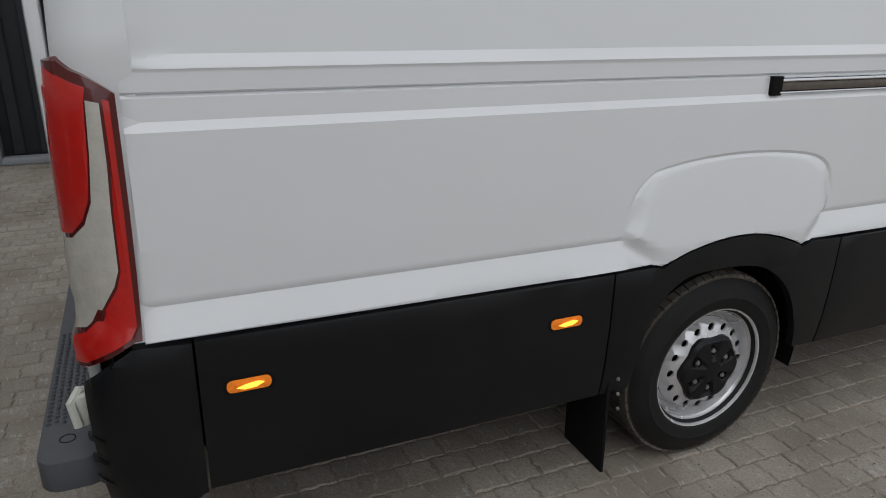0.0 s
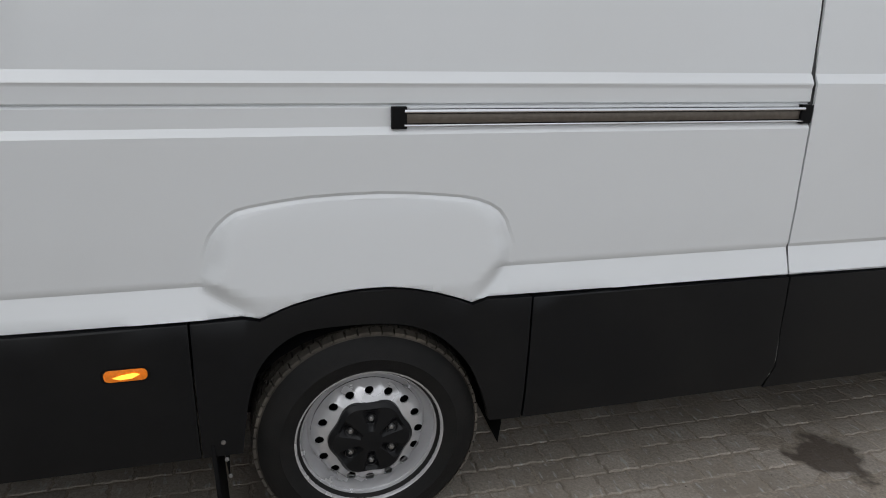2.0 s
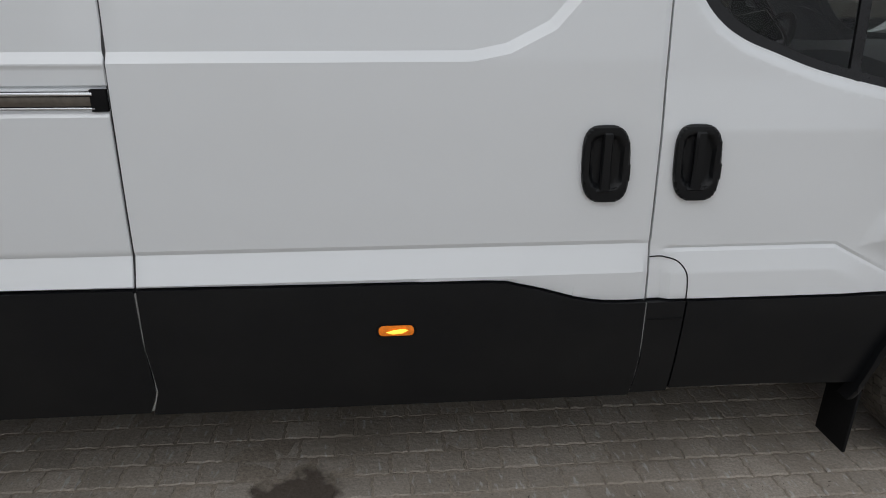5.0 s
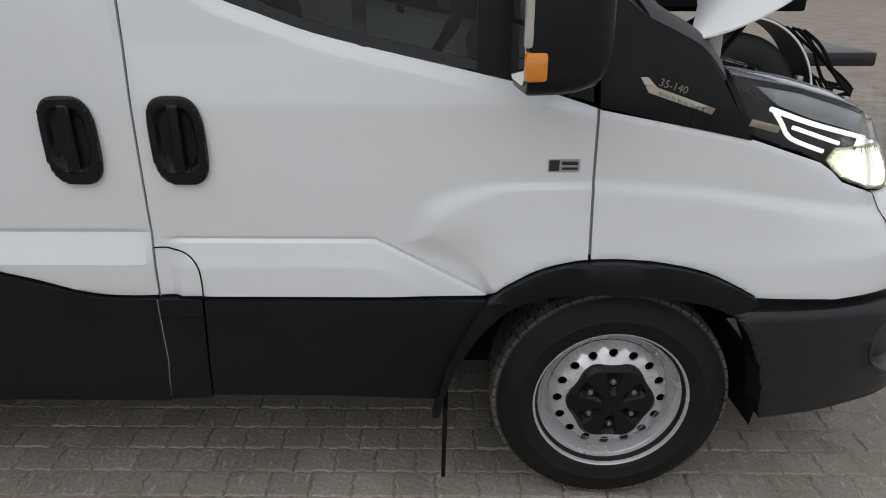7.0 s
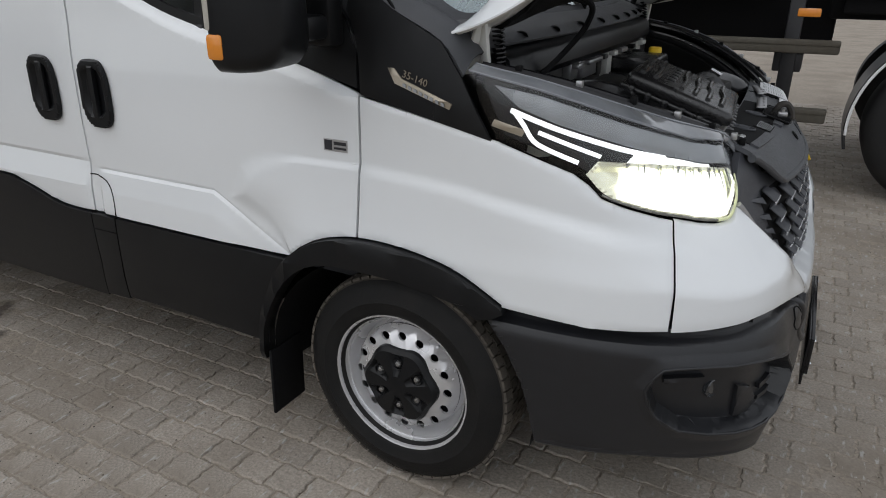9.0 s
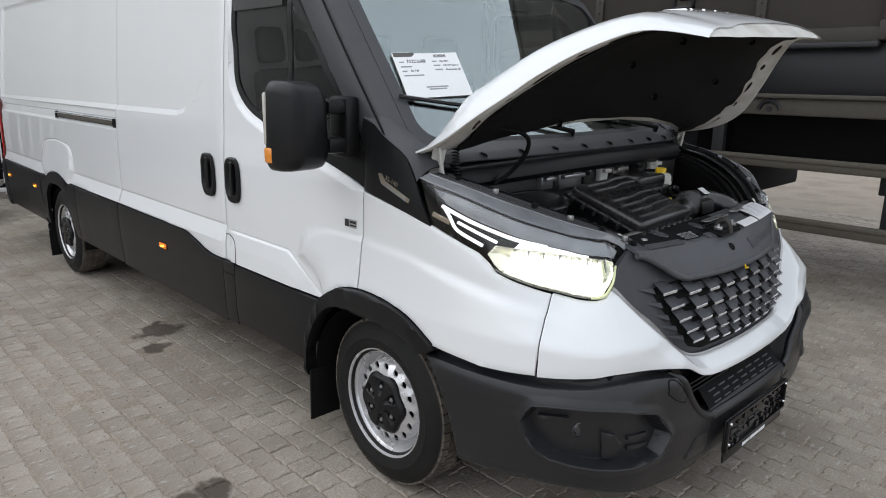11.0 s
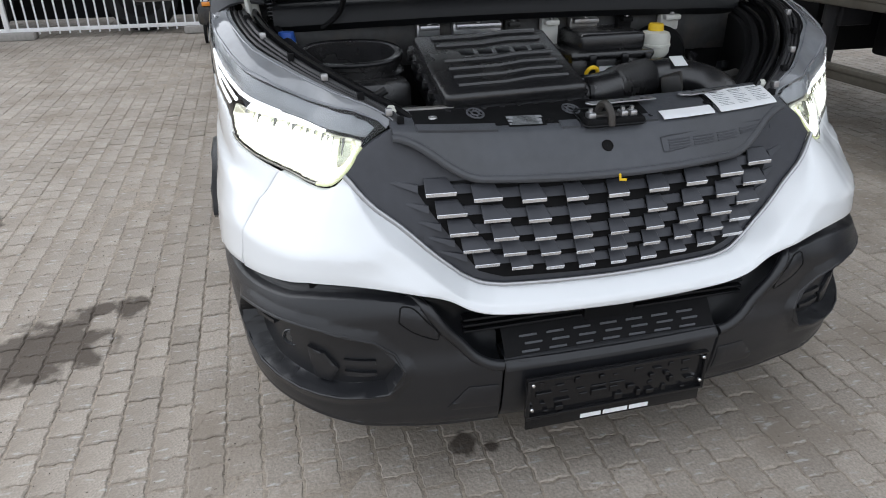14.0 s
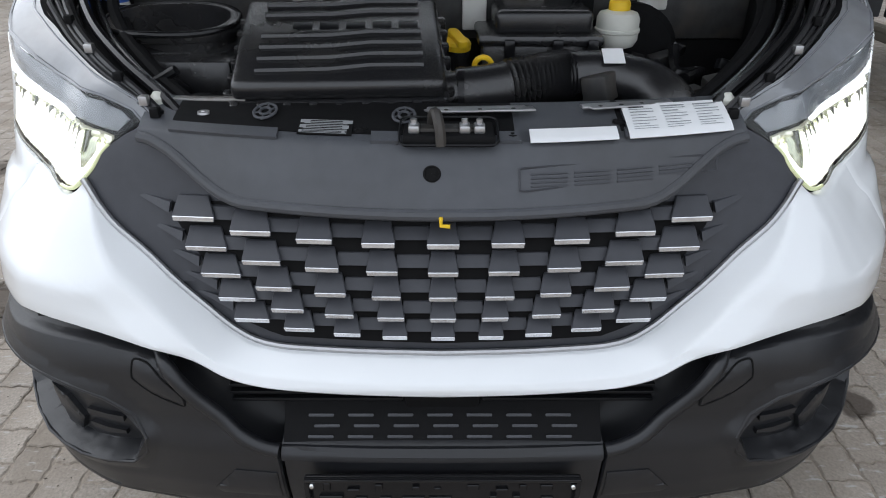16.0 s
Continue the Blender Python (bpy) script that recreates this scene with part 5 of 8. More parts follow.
    ra = [a[int(i * (len(a) - 1) / n)] for i in range(n + 1)]
    rb = [b[int(i * (len(b) - 1) / n)] for i in range(n + 1)]
    rows = [[bm.verts.new(p.lerp(q, t) + Vector((0, 0, 0.012 * math.sin(t * math.pi)))) for p, q in zip(ra, rb)] for t in (0, 0.18, 0.36, 0.54)]
    for r0, r1 in zip(rows, rows[1:]):
        for i in range(n):
            bm.faces.new((r0[i], r0[i + 1], r1[i + 1], r1[i]))
    bmesh.ops.remove_doubles(bm, verts=bm.verts, dist=1e-5)
    part("lamp_top", bm, LAMP_TOP, hl, "hazy clear housing top")
    for t, rad in ((0.03, 0.0028), (0.44, 0.0022)):
        bm = bmesh.new()
        tube(bm, [p.lerp(q, t) + Vector((0, 0, 0.012 * math.sin(t * math.pi) + 0.001)) for p, q in list(zip(ra, rb))[::2]], rad, 6)
        part("housing_line", bm, CLEAR_EDGE, hl)
    bm = bmesh.new()
    rows = [[bm.verts.new(p.lerp(q, t) + Vector((0, 0, 0.012 * math.sin(t * math.pi) - 0.012 * math.sin((t - 0.54) / 0.46 * math.pi)))) for p, q in zip(ra, rb)] for t in (0.54, 0.65, 0.77, 0.88, 1)]
    for r0, r1 in zip(rows, rows[1:]):
        for i in range(n):
            bm.faces.new((r0[i], r0[i + 1], r1[i + 1], r1[i]))
    bmesh.ops.remove_doubles(bm, verts=bm.verts, dist=1e-5)
    part("seal_tray", bm, BLACK, hl)
    for t, rad in ((0.56, 0.005), (0.68, 0.006), (0.80, 0.005), (0.92, 0.007)):
        bm = bmesh.new()
        tube(bm, [p.lerp(q, t) + Vector((0, 0, 0.004)) for p, q in list(zip(ra, rb))[::2]], rad, 6)
        part("seal_ridge", bm, BLACK_SATIN, hl)
    for k, (off, rad, mat) in enumerate(((0.0, 0.009, BLACK), (0.028, 0.011, BLACK_GLOSS), (0.055, 0.008, BLACK_GLOSS), (0.085, 0.014, BLACK))):
        bm = bmesh.new()
        tube(bm, [Vector((p.x - off * 0.55, (p.y + off * 0.85) * flip, p.z - 0.006 + (0.004 if k == 1 else -0.010 * k))) for p in spline(SEAL, 6)], rad, 8)
        part("bonnet_seal", bm, mat, van)
    for k in range(7):
        p = spline(SEAL, 8)[4 + k * 6]
        bm = bmesh.new()
        box(bm, (-0.008, -0.005, -0.006), (0.008, 0.012, 0.012), 0.002, Matrix.Translation((p.x + 0.012, (p.y - 0.012) * flip, p.z + 0.004)))
        part("seal_clip", bm, ALU if k % 2 else BLACK, van)


# ---- roof, windscreen, pillars ----
def screen(y, z):
    """A point of the windscreen."""
    return Vector((0.215 - 0.82 * (z - 1.36) - 0.17 * y * y, y, z))


ROOF = [(-0.345, 2.058, 0.20, 0.905, 2.034, 0.17), (-0.38, 2.095, 0.19, 0.905, 2.068, 0.17), (-0.45, 2.175, 0.15, 0.897, 2.14, 0.17), (-0.60, 2.31, 0.12, 0.885, 2.26, 0.15), (-0.80, 2.44, 0.10, 0.870, 2.37, 0.12),
        (-1.0, 2.535, 0.06, 0.860, 2.44, 0.07), (-1.2, 2.585, 0.0, 0.853, 2.458, 0.02)] + [(x, 2.60 + 0.01 * (x < -1.7), 0.0, 0.853, 2.458, 0.0) for x in (-1.6, -2.2, -2.73, -3.3, -4.0, -4.7, -5.4, -5.8)] + [(-5.92, 2.59, 0.0, 0.845, 2.45, 0.02), (-5.985, 2.52, 0.0, 0.82, 2.40, 0.03)]


def roof_point(row, t):
    xc, zc, extra, ye, ze, bow = row
    y = ye * t
    return Vector((xc - bow * y * y - extra * abs(t) ** 8, y, ze + (zc - ze) * (1 - abs(t) ** 7)))


ts = [math.sin(a) for a in np.linspace(-math.pi / 2, math.pi / 2, 41)]
bm = bmesh.new()
dense = []
for r0, r1 in zip(ROOF, ROOF[1:]):
    for k in range(3):
        dense.append([a + (b - a) * k / 3 for a, b in zip(r0, r1)])
dense.append(ROOF[-1])
rows = [[bm.verts.new(roof_point(r, t)) for t in ts] for r in dense]
for a, b in zip(rows, rows[1:]):
    for i in range(len(ts) - 1):
        bm.faces.new((a[i], a[i + 1], b[i + 1], b[i]))
roof = part("roof", bm, PAINT, van, smooth=50)
for s in (-1, 1):
    bm = bmesh.new()
    tube(bm, [roof_point(r, s * 0.9985) + Vector((0, s * 0.002, -0.003)) for r in dense[16:-4]], 0.010, 8)
    part("gutter_line", bm, PAINT, roof)
    bm = bmesh.new()
    tube(bm, [roof_point(r, s * 0.865) + Vector((0, 0, 0.001)) for r in dense[4:17]], 0.007, 6)
    part("roof_bead", bm, PAINT, roof)
    bm = bmesh.new()
    for k in range(2):
        tube(bm, [roof_point(r, s * (0.35 + 0.3 * k)) for r in dense[22:-4]], 0.012, 6)
    part("roof_swage", bm, PAINT, roof)
bm = bmesh.new()
base = Vector((-0.634, -0.661, 2.215))
lathe(bm, [(0.0005, 0.030), (0.012, 0.026), (0.022, 0.010), (0.026, -0.004), (0.024, -0.02)], 20, Matrix.Translation(base) @ pose(0, 0, 0, 60, 0, 0) @ Matrix.Diagonal((0.62, 0.8, 0.62, 1)))
tube(bm, [base + Vector((0.0, 0, 0.01)), base + Vector((-0.003, 0, 0.10))], [0.007, 0.0045], 8)
tube(bm, [base + Vector((-0.003, 0, 0.10)), base + Vector((-0.02, 0.002, 0.42))], [0.0035, 0.0022], 6)
part("aerial", bm, BLACK, van, "black whip aerial")

zs = np.linspace(1.345, 2.07, 16)
half_w = lambda z: 0.887 - (z - 1.345) * 0.045


def under_roof(t, z):
    """Draws the top of the screen down towards its sides, below the roof's front edge."""
    return z - 0.050 * abs(t) ** 5 * step(1.80, 2.07, z)


bm = bmesh.new()
rows = [[bm.verts.new(screen(half_w(z) * t, under_roof(t, z))) for t in np.linspace(-1, 1, 25)] for z in zs]
for a, b in zip(rows, rows[1:]):
    for i in range(24):
        bm.faces.new((a[i], a[i + 1], b[i + 1], b[i]))
thicken(bm, 0.005)
ws = part("windscreen", bm, SCREEN, van, "clear windscreen glass", smooth=60)
ws.visible_shadow = False
fwd = Vector((0.004, 0, 0.004))
bm = bmesh.new()
z_lo, z_hi, s_in, rs, rz = 1.385, 2.015, 0.946, 0.085, 0.075
loop = []
for sx, sz, a0 in ((1, 1, 0), (-1, 1, 90), (-1, -1, 180), (1, -1, 270)):
    cs, cz = sx * (s_in - rs), (z_hi - rz) if sz > 0 else (z_lo + rz)
    for k in range(9):
        a = radians(a0 + k * 11.25)
        loop.append(((cs + rs * math.cos(a), cz + rz * math.sin(a)), (float(sx), 2.070 if sz > 0 else 1.346)))
    nx = {(1, 1): (-1, 1), (-1, 1): (-1, -1), (-1, -1): (1, -1), (1, -1): (1, 1)}[(sx, sz)]
    for k in range(1, 24):
        t = k / 24
        ps = (cs + rs * math.cos(radians(a0 + 90)), cz + rz * math.sin(radians(a0 + 90)))
        ns = (nx[0] * (s_in - rs) + rs * math.cos(radians(a0 + 90)), ((z_hi - rz) if nx[1] > 0 else (z_lo + rz)) + rz * math.sin(radians(a0 + 90)))
        po, no = (float(sx), 2.070 if sz > 0 else 1.346), (float(nx[0]), 2.070 if nx[1] > 0 else 1.346)
        loop.append(((ps[0] + (ns[0] - ps[0]) * t, ps[1] + (ns[1] - ps[1]) * t), (po[0] + (no[0] - po[0]) * t, po[1] + (no[1] - po[1]) * t)))
va = [bm.verts.new(screen(half_w(z) * s, under_roof(s, z)) + fwd) for (s, z), o in loop]
vb = [bm.verts.new(screen(half_w(z) * s, under_roof(s, z)) + fwd) for i, (s, z) in loop]
for i in range(len(loop)):
    j = (i + 1) % len(loop)
    bm.faces.new((va[i], va[j], vb[j], vb[i]))
bmesh.ops.remove_doubles(bm, verts=bm.verts, dist=1e-5)
thicken(bm, 0.003)
part("screen_border", bm, PLASTIC_PILLAR, ws, "dark border of the windscreen")
bm = bmesh.new()
tz = [(-0.16, 2.03), (0.20, 2.03), (0.155, 1.93), (-0.085, 1.93)]
q = [bm.verts.new(screen(y, z) + Vector((-0.012, 0, -0.008))) for y, z in tz]
bm.faces.new(q)
thicken(bm, 0.02)
part("sensor_cover", bm, PLASTIC, ws, "dark sensor cover behind the glass")

door_front = round_line(DOOR_FRONT[1:], 6)
for flip in (1, -1):
    bm = bmesh.new()
    outer = [place(u, z, inset(u, z) + 0.004, flip) for u, z in door_front]
    inner = [screen(-flip * half_w(min(2.066, max(1.345, z))), under_roof(1.0, min(2.066, max(1.345, z)))) + fwd * 0.5 for u, z in door_front]
    rows = []
    for k in range(9):
        t = k / 8
        rows.append([bm.verts.new(a.lerp(b, t) + Vector((0.030, -0.045 * flip, 0.012)) * math.sin(t * math.pi) * 0.9) for a, b in zip(outer, inner)])
    for a, b in zip(rows, rows[1:]):
        for i in range(len(a) - 1):
            bm.faces.new((a[i], a[i + 1], b[i + 1], b[i]))
    thicken(bm, 0.02)
    part("front_pillar", bm, PLASTIC_PILLAR, van, "dark grey windscreen pillar", smooth=50)
    bm = bmesh.new()
    tube(bm, [a.lerp(b, 0.55) + Vector((0.034, -0.048 * flip, 0.014)) for a, b in zip(outer, inner)][3:], 0.004, 6)
    part("pillar_seam", bm, BLACK, van)
    # shoulder between wing cover and cowl
    bm = bmesh.new()
    edge = [place(u, z, inset(u, z) + 0.0, flip) for u, z in round_line([X(0.195, 1.262), X(0.13, 1.337), (0.0, 1.402), (-0.06, 1.442), (-0.125, 1.462)], 4)]
    inn = [Vector((0.20, -0.82 * flip, 1.30)), Vector((0.14, -0.84 * flip, 1.355)), Vector((0.05, -0.86 * flip, 1.41)), Vector((-0.01, -0.88 * flip, 1.45)), Vector((-0.07, -0.885 * flip, 1.485))]
    inn = spline(inn, 4)
    rows = [[bm.verts.new(a.lerp(b, t) + Vector((0.0, -0.008 * flip, 0.022)) * math.sin(math.pi * t)) for a, b in zip(edge, inn)] for t in (0, 0.2, 0.4, 0.6, 0.8, 1)]
    for a, b in zip(rows, rows[1:]):
        for i in range(len(a) - 1):
            bm.faces.new((a[i], a[i + 1], b[i + 1], b[i]))
    thicken(bm, 0.01)
    part("cowl_shoulder", bm, PLASTIC_PILLAR, van)
    # side window
    ring = WINDOW_LINE[::-1]
    glass_line = [(-0.30, 1.275), (-0.566, 1.336), (-0.788, 1.389), (-0.915, 1.435), (-1.005, 1.472), (-1.07, 1.515), (-1.125, 1.575), (-1.150, 1.67), (-1.156, 1.82), (-1.155, 1.955), (-1.13, 1.97), (-0.735, 1.965), (-0.665, 1.92), (-0.49, 1.72), (-0.25, 1.43), (-0.22, 1.36), (-0.24, 1.29)]
    glass_line = round_line(glass_line + glass_line[:1], 3)[:-1]
    bm = bmesh.new()
    panel(bm, glass_line, d=lift(inset, -0.012), thick=0.004, flip=flip, du=0.08, dz=0.08, edge=0)
    gl = part("side_window", bm, GLASS, van, "tinted side window glass", smooth=60)
    gl.visible_shadow = False
    frame_line = [(-0.115, 1.205), (-0.285, 1.257)] + round_line(WINDOW_LINE, 4)[4:] + [(-1.172, 1.98), (-1.15, 1.992), (-0.72, 1.98), (-0.685, 1.975), (-0.62, 1.935), (-0.44, 1.725), (-0.25, 1.485), (-0.155, 1.375), (-0.12, 1.29)]
    bm = bmesh.new()
    c = Vector((sum(p[0] for p in frame_line) / len(frame_line), sum(p[1] for p in frame_line) / len(frame_line)))
    va, vb, vc = [], [], []
    for u, z in frame_line:
        best = min(glass_line, key=lambda g: (g[0] - u) ** 2 + (g[1] - z) ** 2)
        t = Vector((best[0] - u, best[1] - z))
        e = (u + t.x * 1.08, z + t.y * 1.08)
        va.append(bm.verts.new(place(u, z, inset(u, z) + 0.004, flip)))
        vb.append(bm.verts.new(place(e[0], e[1], inset(*e) + 0.006, flip)))
        vc.append(bm.verts.new(place(e[0], e[1], inset(*e) + 0.020, flip)))
    n = len(va)
    for i in range(n):
        j = (i + 1) % n
        for p, q in ((va, vb), (vb, vc)):
            if len({p[i], p[j], q[j], q[i]}) == 4:
                bm.faces.new((p[i], p[j], q[j], q[i]))
    part("window_frame", bm, BLACK_GLOSS, van)
    bm = bmesh.new()
    panel(bm, [(-0.695, 1.31), (-0.665, 1.30), (-0.665, 1.975), (-0.70, 1.978)], d=lift(inset, -0.004), thick=0.02, flip=flip)
    part("window_divider", bm, BLACK_GLOSS, gl)
    bm = bmesh.new()
    panel(bm, [(-0.118, 1.207), (-0.40, 1.278), (-0.40, 1.44), (-0.25, 1.47), (-0.16, 1.37), (-0.12, 1.29)], d=lift(inset, 0.002), thick=0.02, flip=flip)
    part("mirror_base", bm, PLASTIC, van)
    bm = bmesh.new()
    panel(bm, [(-1.15, 1.90), (-0.72, 1.90), (-0.72, 1.985), (-1.15, 1.985)], d=lift(inset, 0.006), thick=0.006, flip=flip)
    part("wind_deflector", bm, SMOKE, van, "smoked wind deflector")

    # mirror on two arms
    bm = bmesh.new()
    outline = [(y * (0.84 - 0.10 * max(0.0, z) / 0.165), z) for y, z in round_rect(-0.105, -0.165, 0.105, 0.165, 0.045, 6)]
    rows = []
    for x, k in ((-0.075, 0.97), (-0.068, 1.0), (-0.02, 1.0), (0.03, 0.97), (0.07, 0.90), (0.095, 0.76), (0.105, 0.55)):
        rows.append([bm.verts.new(Vector((x, y * k, z * k - 0.004 * (z > 0)))) for y, z in outline])
    for a, b in zip(rows, rows[1:]):
        for i in range(len(a)):
            bm.faces.new((a[i], a[(i + 1) % len(a)], b[(i + 1) % len(a)], b[i]))
    bm.faces.new(rows[-1])
    bm.faces.new(rows[0][::-1])
    at = Matrix.Translation((-0.245, -1.178 * flip, 1.432)) @ pose(0, 0, 0, 0, 0, 6 * flip)
    bmesh.ops.transform(bm, matrix=at, verts=bm.verts)
    mir = part("door_mirror", bm, PLASTIC, van, "large black door mirror with amber repeater", smooth=40)
    bm = bmesh.new()
    slab(bm, round_rect(-0.066, -0.02, 0.066, 0.145, 0.03, 5), 0.004, at @ Matrix.Translation((-0.080, 0, 0)) @ Matrix(((0, 0, 1, 0), (1, 0, 0, 0), (0, 1, 0, 0), (0, 0, 0, 1))))
    part("mirror_glass", bm, MIRROR, mir)
    bm = bmesh.new()
    slab(bm, round_rect(-0.070, -0.145, 0.070, -0.03, 0.025, 5), 0.004, at @ Matrix.Translation((-0.080, 0, 0)) @ Matrix(((0, 0, 1, 0), (1, 0, 0, 0), (0, 1, 0, 0), (0, 0, 0, 1))))
    part("mirror_glass", bm, MIRROR, mir)
    bm = bmesh.new()
    box(bm, (-0.082, -0.092 if flip > 0 else 0.066, -0.135), (-0.035, -0.066 if flip > 0 else 0.092, -0.075), 0.010, at)
    part("repeater", bm, AMBER_OFF, mir, "amber side repeater")
    # added pale strip: the mirror glass's silver reflection, seen edge on, as a colour
    bm = bmesh.new()
    box(bm, (-0.084, -0.088 if flip > 0 else 0.066, -0.07), (-0.066, -0.066 if flip > 0 else 0.088, 0.12), 0.007, at)
    part("mirror_edge_glint", bm, LENS_GREY, mir, "pale strip for the reflection on the mirror glass edge")
    for zz, zb, r in ((1.500, 1.492, 0.026), (1.360, 1.335, 0.030)):
        bm = bmesh.new()
        box(bm, (-0.275, min(-1.09 * flip, -0.95 * flip), zz - r), (-0.165, max(-1.09 * flip, -0.95 * flip), zz + r), 0.014)
        part("mirror_arm", bm, PLASTIC, mir)
    bm = bmesh.new()
    box(bm, (-0.27, min(-1.02 * flip, -0.955 * flip), 1.31), (-0.155, max(-1.02 * flip, -0.955 * flip), 1.54), 0.016)
    part("mirror_foot", bm, PLASTIC, mir)

    # handles
    for hx in (-1.399, -1.133):
        bm = bmesh.new()
        oval = lambda a, b, zc, n=40: [(hx + a * math.copysign(abs(math.cos(t)) ** 0.62, math.cos(t)) + 0.06 * (1.115 - zc - b * math.sin(t)), zc + b * math.copysign(abs(math.sin(t)) ** 0.62, math.sin(t))) for t in np.linspace(0, -math.tau, n, endpoint=False)]
        pit = oval(0.050, 0.078, 1.122, 24)
        panel(bm, oval(0.069, 0.110, 1.115), d=lambda u, z: inset(u, z) - 0.017 + 0.015 * step(-0.002, 0.010, inside(pit, (u, z))), thick=0.014, flip=flip, du=0.007, dz=0.007, edge=0.006)
        hd = part("door_handle", bm, PLASTIC, van, "black grab-type door handle")
        bm = bmesh.new()
        panel(bm, [(hx - 0.014, 1.206), (hx + 0.014, 1.206), (hx + 0.0135, 1.12), (hx + 0.016, 1.045), (hx + 0.040, 1.052), (hx + 0.044, 1.046), (hx + 0.016, 1.036), (hx - 0.016, 1.036), (hx - 0.044, 1.046), (hx - 0.040, 1.052), (hx - 0.016, 1.045), (hx - 0.0135, 1.12)], d=lift(inset, 0.021), thick=0.014, flip=flip, du=0.01, dz=0.02, edge=0.005)
        part("grip", bm, PLASTIC, hd)
        bm = bmesh.new()
        panel(bm, [(hx - 0.012, 1.214), (hx + 0.012, 1.214), (hx + 0.012, 1.209), (hx - 0.012, 1.209)], d=lift(inset, 0.0185), thick=0.003, flip=flip)
        part("key_slot", bm, BLACK, hd)
    # sliding-door rail
    bm = bmesh.new()
    panel(bm, [(-4.03, 1.277), (-2.735, 1.277), (-2.735, 1.322), (-4.03, 1.322)], d=lambda u, z: 0.056, thick=0.01, flip=flip, du=0.4)
    rail = part("door_rail", bm, BLACK, van, "sliding-door rail with bright lips")
    for zz, hh, mat, dd in ((1.317, 0.005, CHROME, 0.047), (1.280, 0.003, CHROME, 0.049), (1.297, 0.012, STEEL_BROWN, 0.054)):
        bm = bmesh.new()
        if mat == CHROME:
            tube(bm, [(x, -(HALF - dd - 0.002) * flip, zz) for x in (-4.005, -3.4, -2.76)], hh, 10)
        else:
            panel(bm, [(-4.005, zz - hh), (-2.76, zz - hh), (-2.76, zz + hh), (-4.005, zz + hh)], d=lambda u, z: dd, thick=0.016, flip=flip, du=0.4)
        part("rail_lip", bm, mat, rail)
    for xx in (-4.018, -2.748):
        bm = bmesh.new()
        panel(bm, [(xx - 0.02, 1.272), (xx + 0.02, 1.272), (xx + 0.02, 1.328), (xx - 0.02, 1.328)], d=lambda u, z: 0.044, thick=0.03, flip=flip, edge=0.006)
        part("rail_end", bm, BLACK, rail)
    # marker lamps
    for lx, lz in ((-5.625, 0.661), (-4.736, 0.661), (-1.997, 0.633)):
        bm = bmesh.new()
        panel(bm, [(p[0], p[1]) for p in round_rect(lx - 0.052, lz - 0.016, lx + 0.052, lz + 0.016, 0.013, 3)], d=lift(clad, 0.008), thick=0.012, flip=flip, edge=0.004, du=0.03, dz=0.03)
        mk = part("marker_lamp", bm, AMBER, van, "lit amber side marker lamp")
        bm = bmesh.new()
        panel(bm, round_rect(lx - 0.060, lz - 0.021, lx + 0.060, lz + 0.021, 0.016, 3), d=lift(clad, 0.003), thick=0.006, flip=flip, edge=0.002, du=0.03, dz=0.03)
        part("lamp_seat", bm, BLACK, mk)
        bm = bmesh.new()
        panel(bm, [(lx - 0.030, lz - 0.002), (lx - 0.012, lz - 0.008), (lx + 0.016, lz - 0.006), (lx + 0.034, lz + 0.003), (lx + 0.020, lz + 0.007), (lx - 0.006, lz + 0.004)], d=lift(clad, 0.0125), thick=0.006, flip=flip, edge=0.002, du=0.03, dz=0.03)
        part("bulb_glow", bm, AMBER_HOT, mk)
    # dealer sticker and badge
    bm = bmesh.new()
    panel(bm, [(-0.220, 1.037), (-0.142, 1.037), (-0.142, 1.070), (-0.220, 1.070)], d=lift(inset, 0.001), thick=0.002, flip=flip, edge=0)
    st = part("sticker", bm, ALU, van, "small grey sticker with plain shapes")
    bm = bmesh.new()
    panel(bm, [(-0.217, 1.040), (-0.192, 1.040), (-0.192, 1.067), (-0.217, 1.067)], d=lift(inset, 0.0018), thick=0.001, flip=flip, edge=0)
    panel(bm, [(-0.186, 1.055), (-0.146, 1.055), (-0.146, 1.064), (-0.186, 1.064)], d=lift(inset, 0.0018), thick=0.001, flip=flip, edge=0)
    panel(bm, [(-0.186, 1.043), (-0.146, 1.043), (-0.146, 1.049), (-0.186, 1.049)], d=lift(inset, 0.0018), thick=0.001, flip=flip, edge=0)
    part("plain_shape", bm, INK, st)
    bm = bmesh.new()
    panel(bm, [(0.010, 1.232), X(0.165, 1.181), X(0.172, 1.195), (0.030, 1.244), (0.006, 1.268), (-0.012, 1.268)], d=lift(inset, 0.009), thick=0.006, flip=flip, edge=0.002)
    bd = part("wing_badge", bm, BADGE, van, "chrome model badge")
    for k in range(8):
        bm = bmesh.new()
        x0 = 0.035 + k * 0.0155
        z0 = 1.2375 - (x0 - 0.03) * 0.345
        panel(bm, [(x0, z0 - 0.009), (x0 + 0.009, z0 - 0.012), (x0 + 0.009, z0 - 0.004), (x0, z0 - 0.001)], d=lift(inset, 0.0105), thick=0.002, flip=flip, edge=0)
        part("plain_shape", bm, INK_GREY, bd)
    if flip == 1:
        c0 = place(0.030, 1.2495, inset(0.030, 1.2495) - 0.0085, 1)
        writing("35-140", 0.026, BADGE, Matrix.Translation(c0) @ Matrix(((math.cos(0.29), math.sin(0.29), 0, 0), (0, 0, -1, 0), (-math.sin(0.29), math.cos(0.29), 0, 0), (0, 0, 0, 1))), bd)
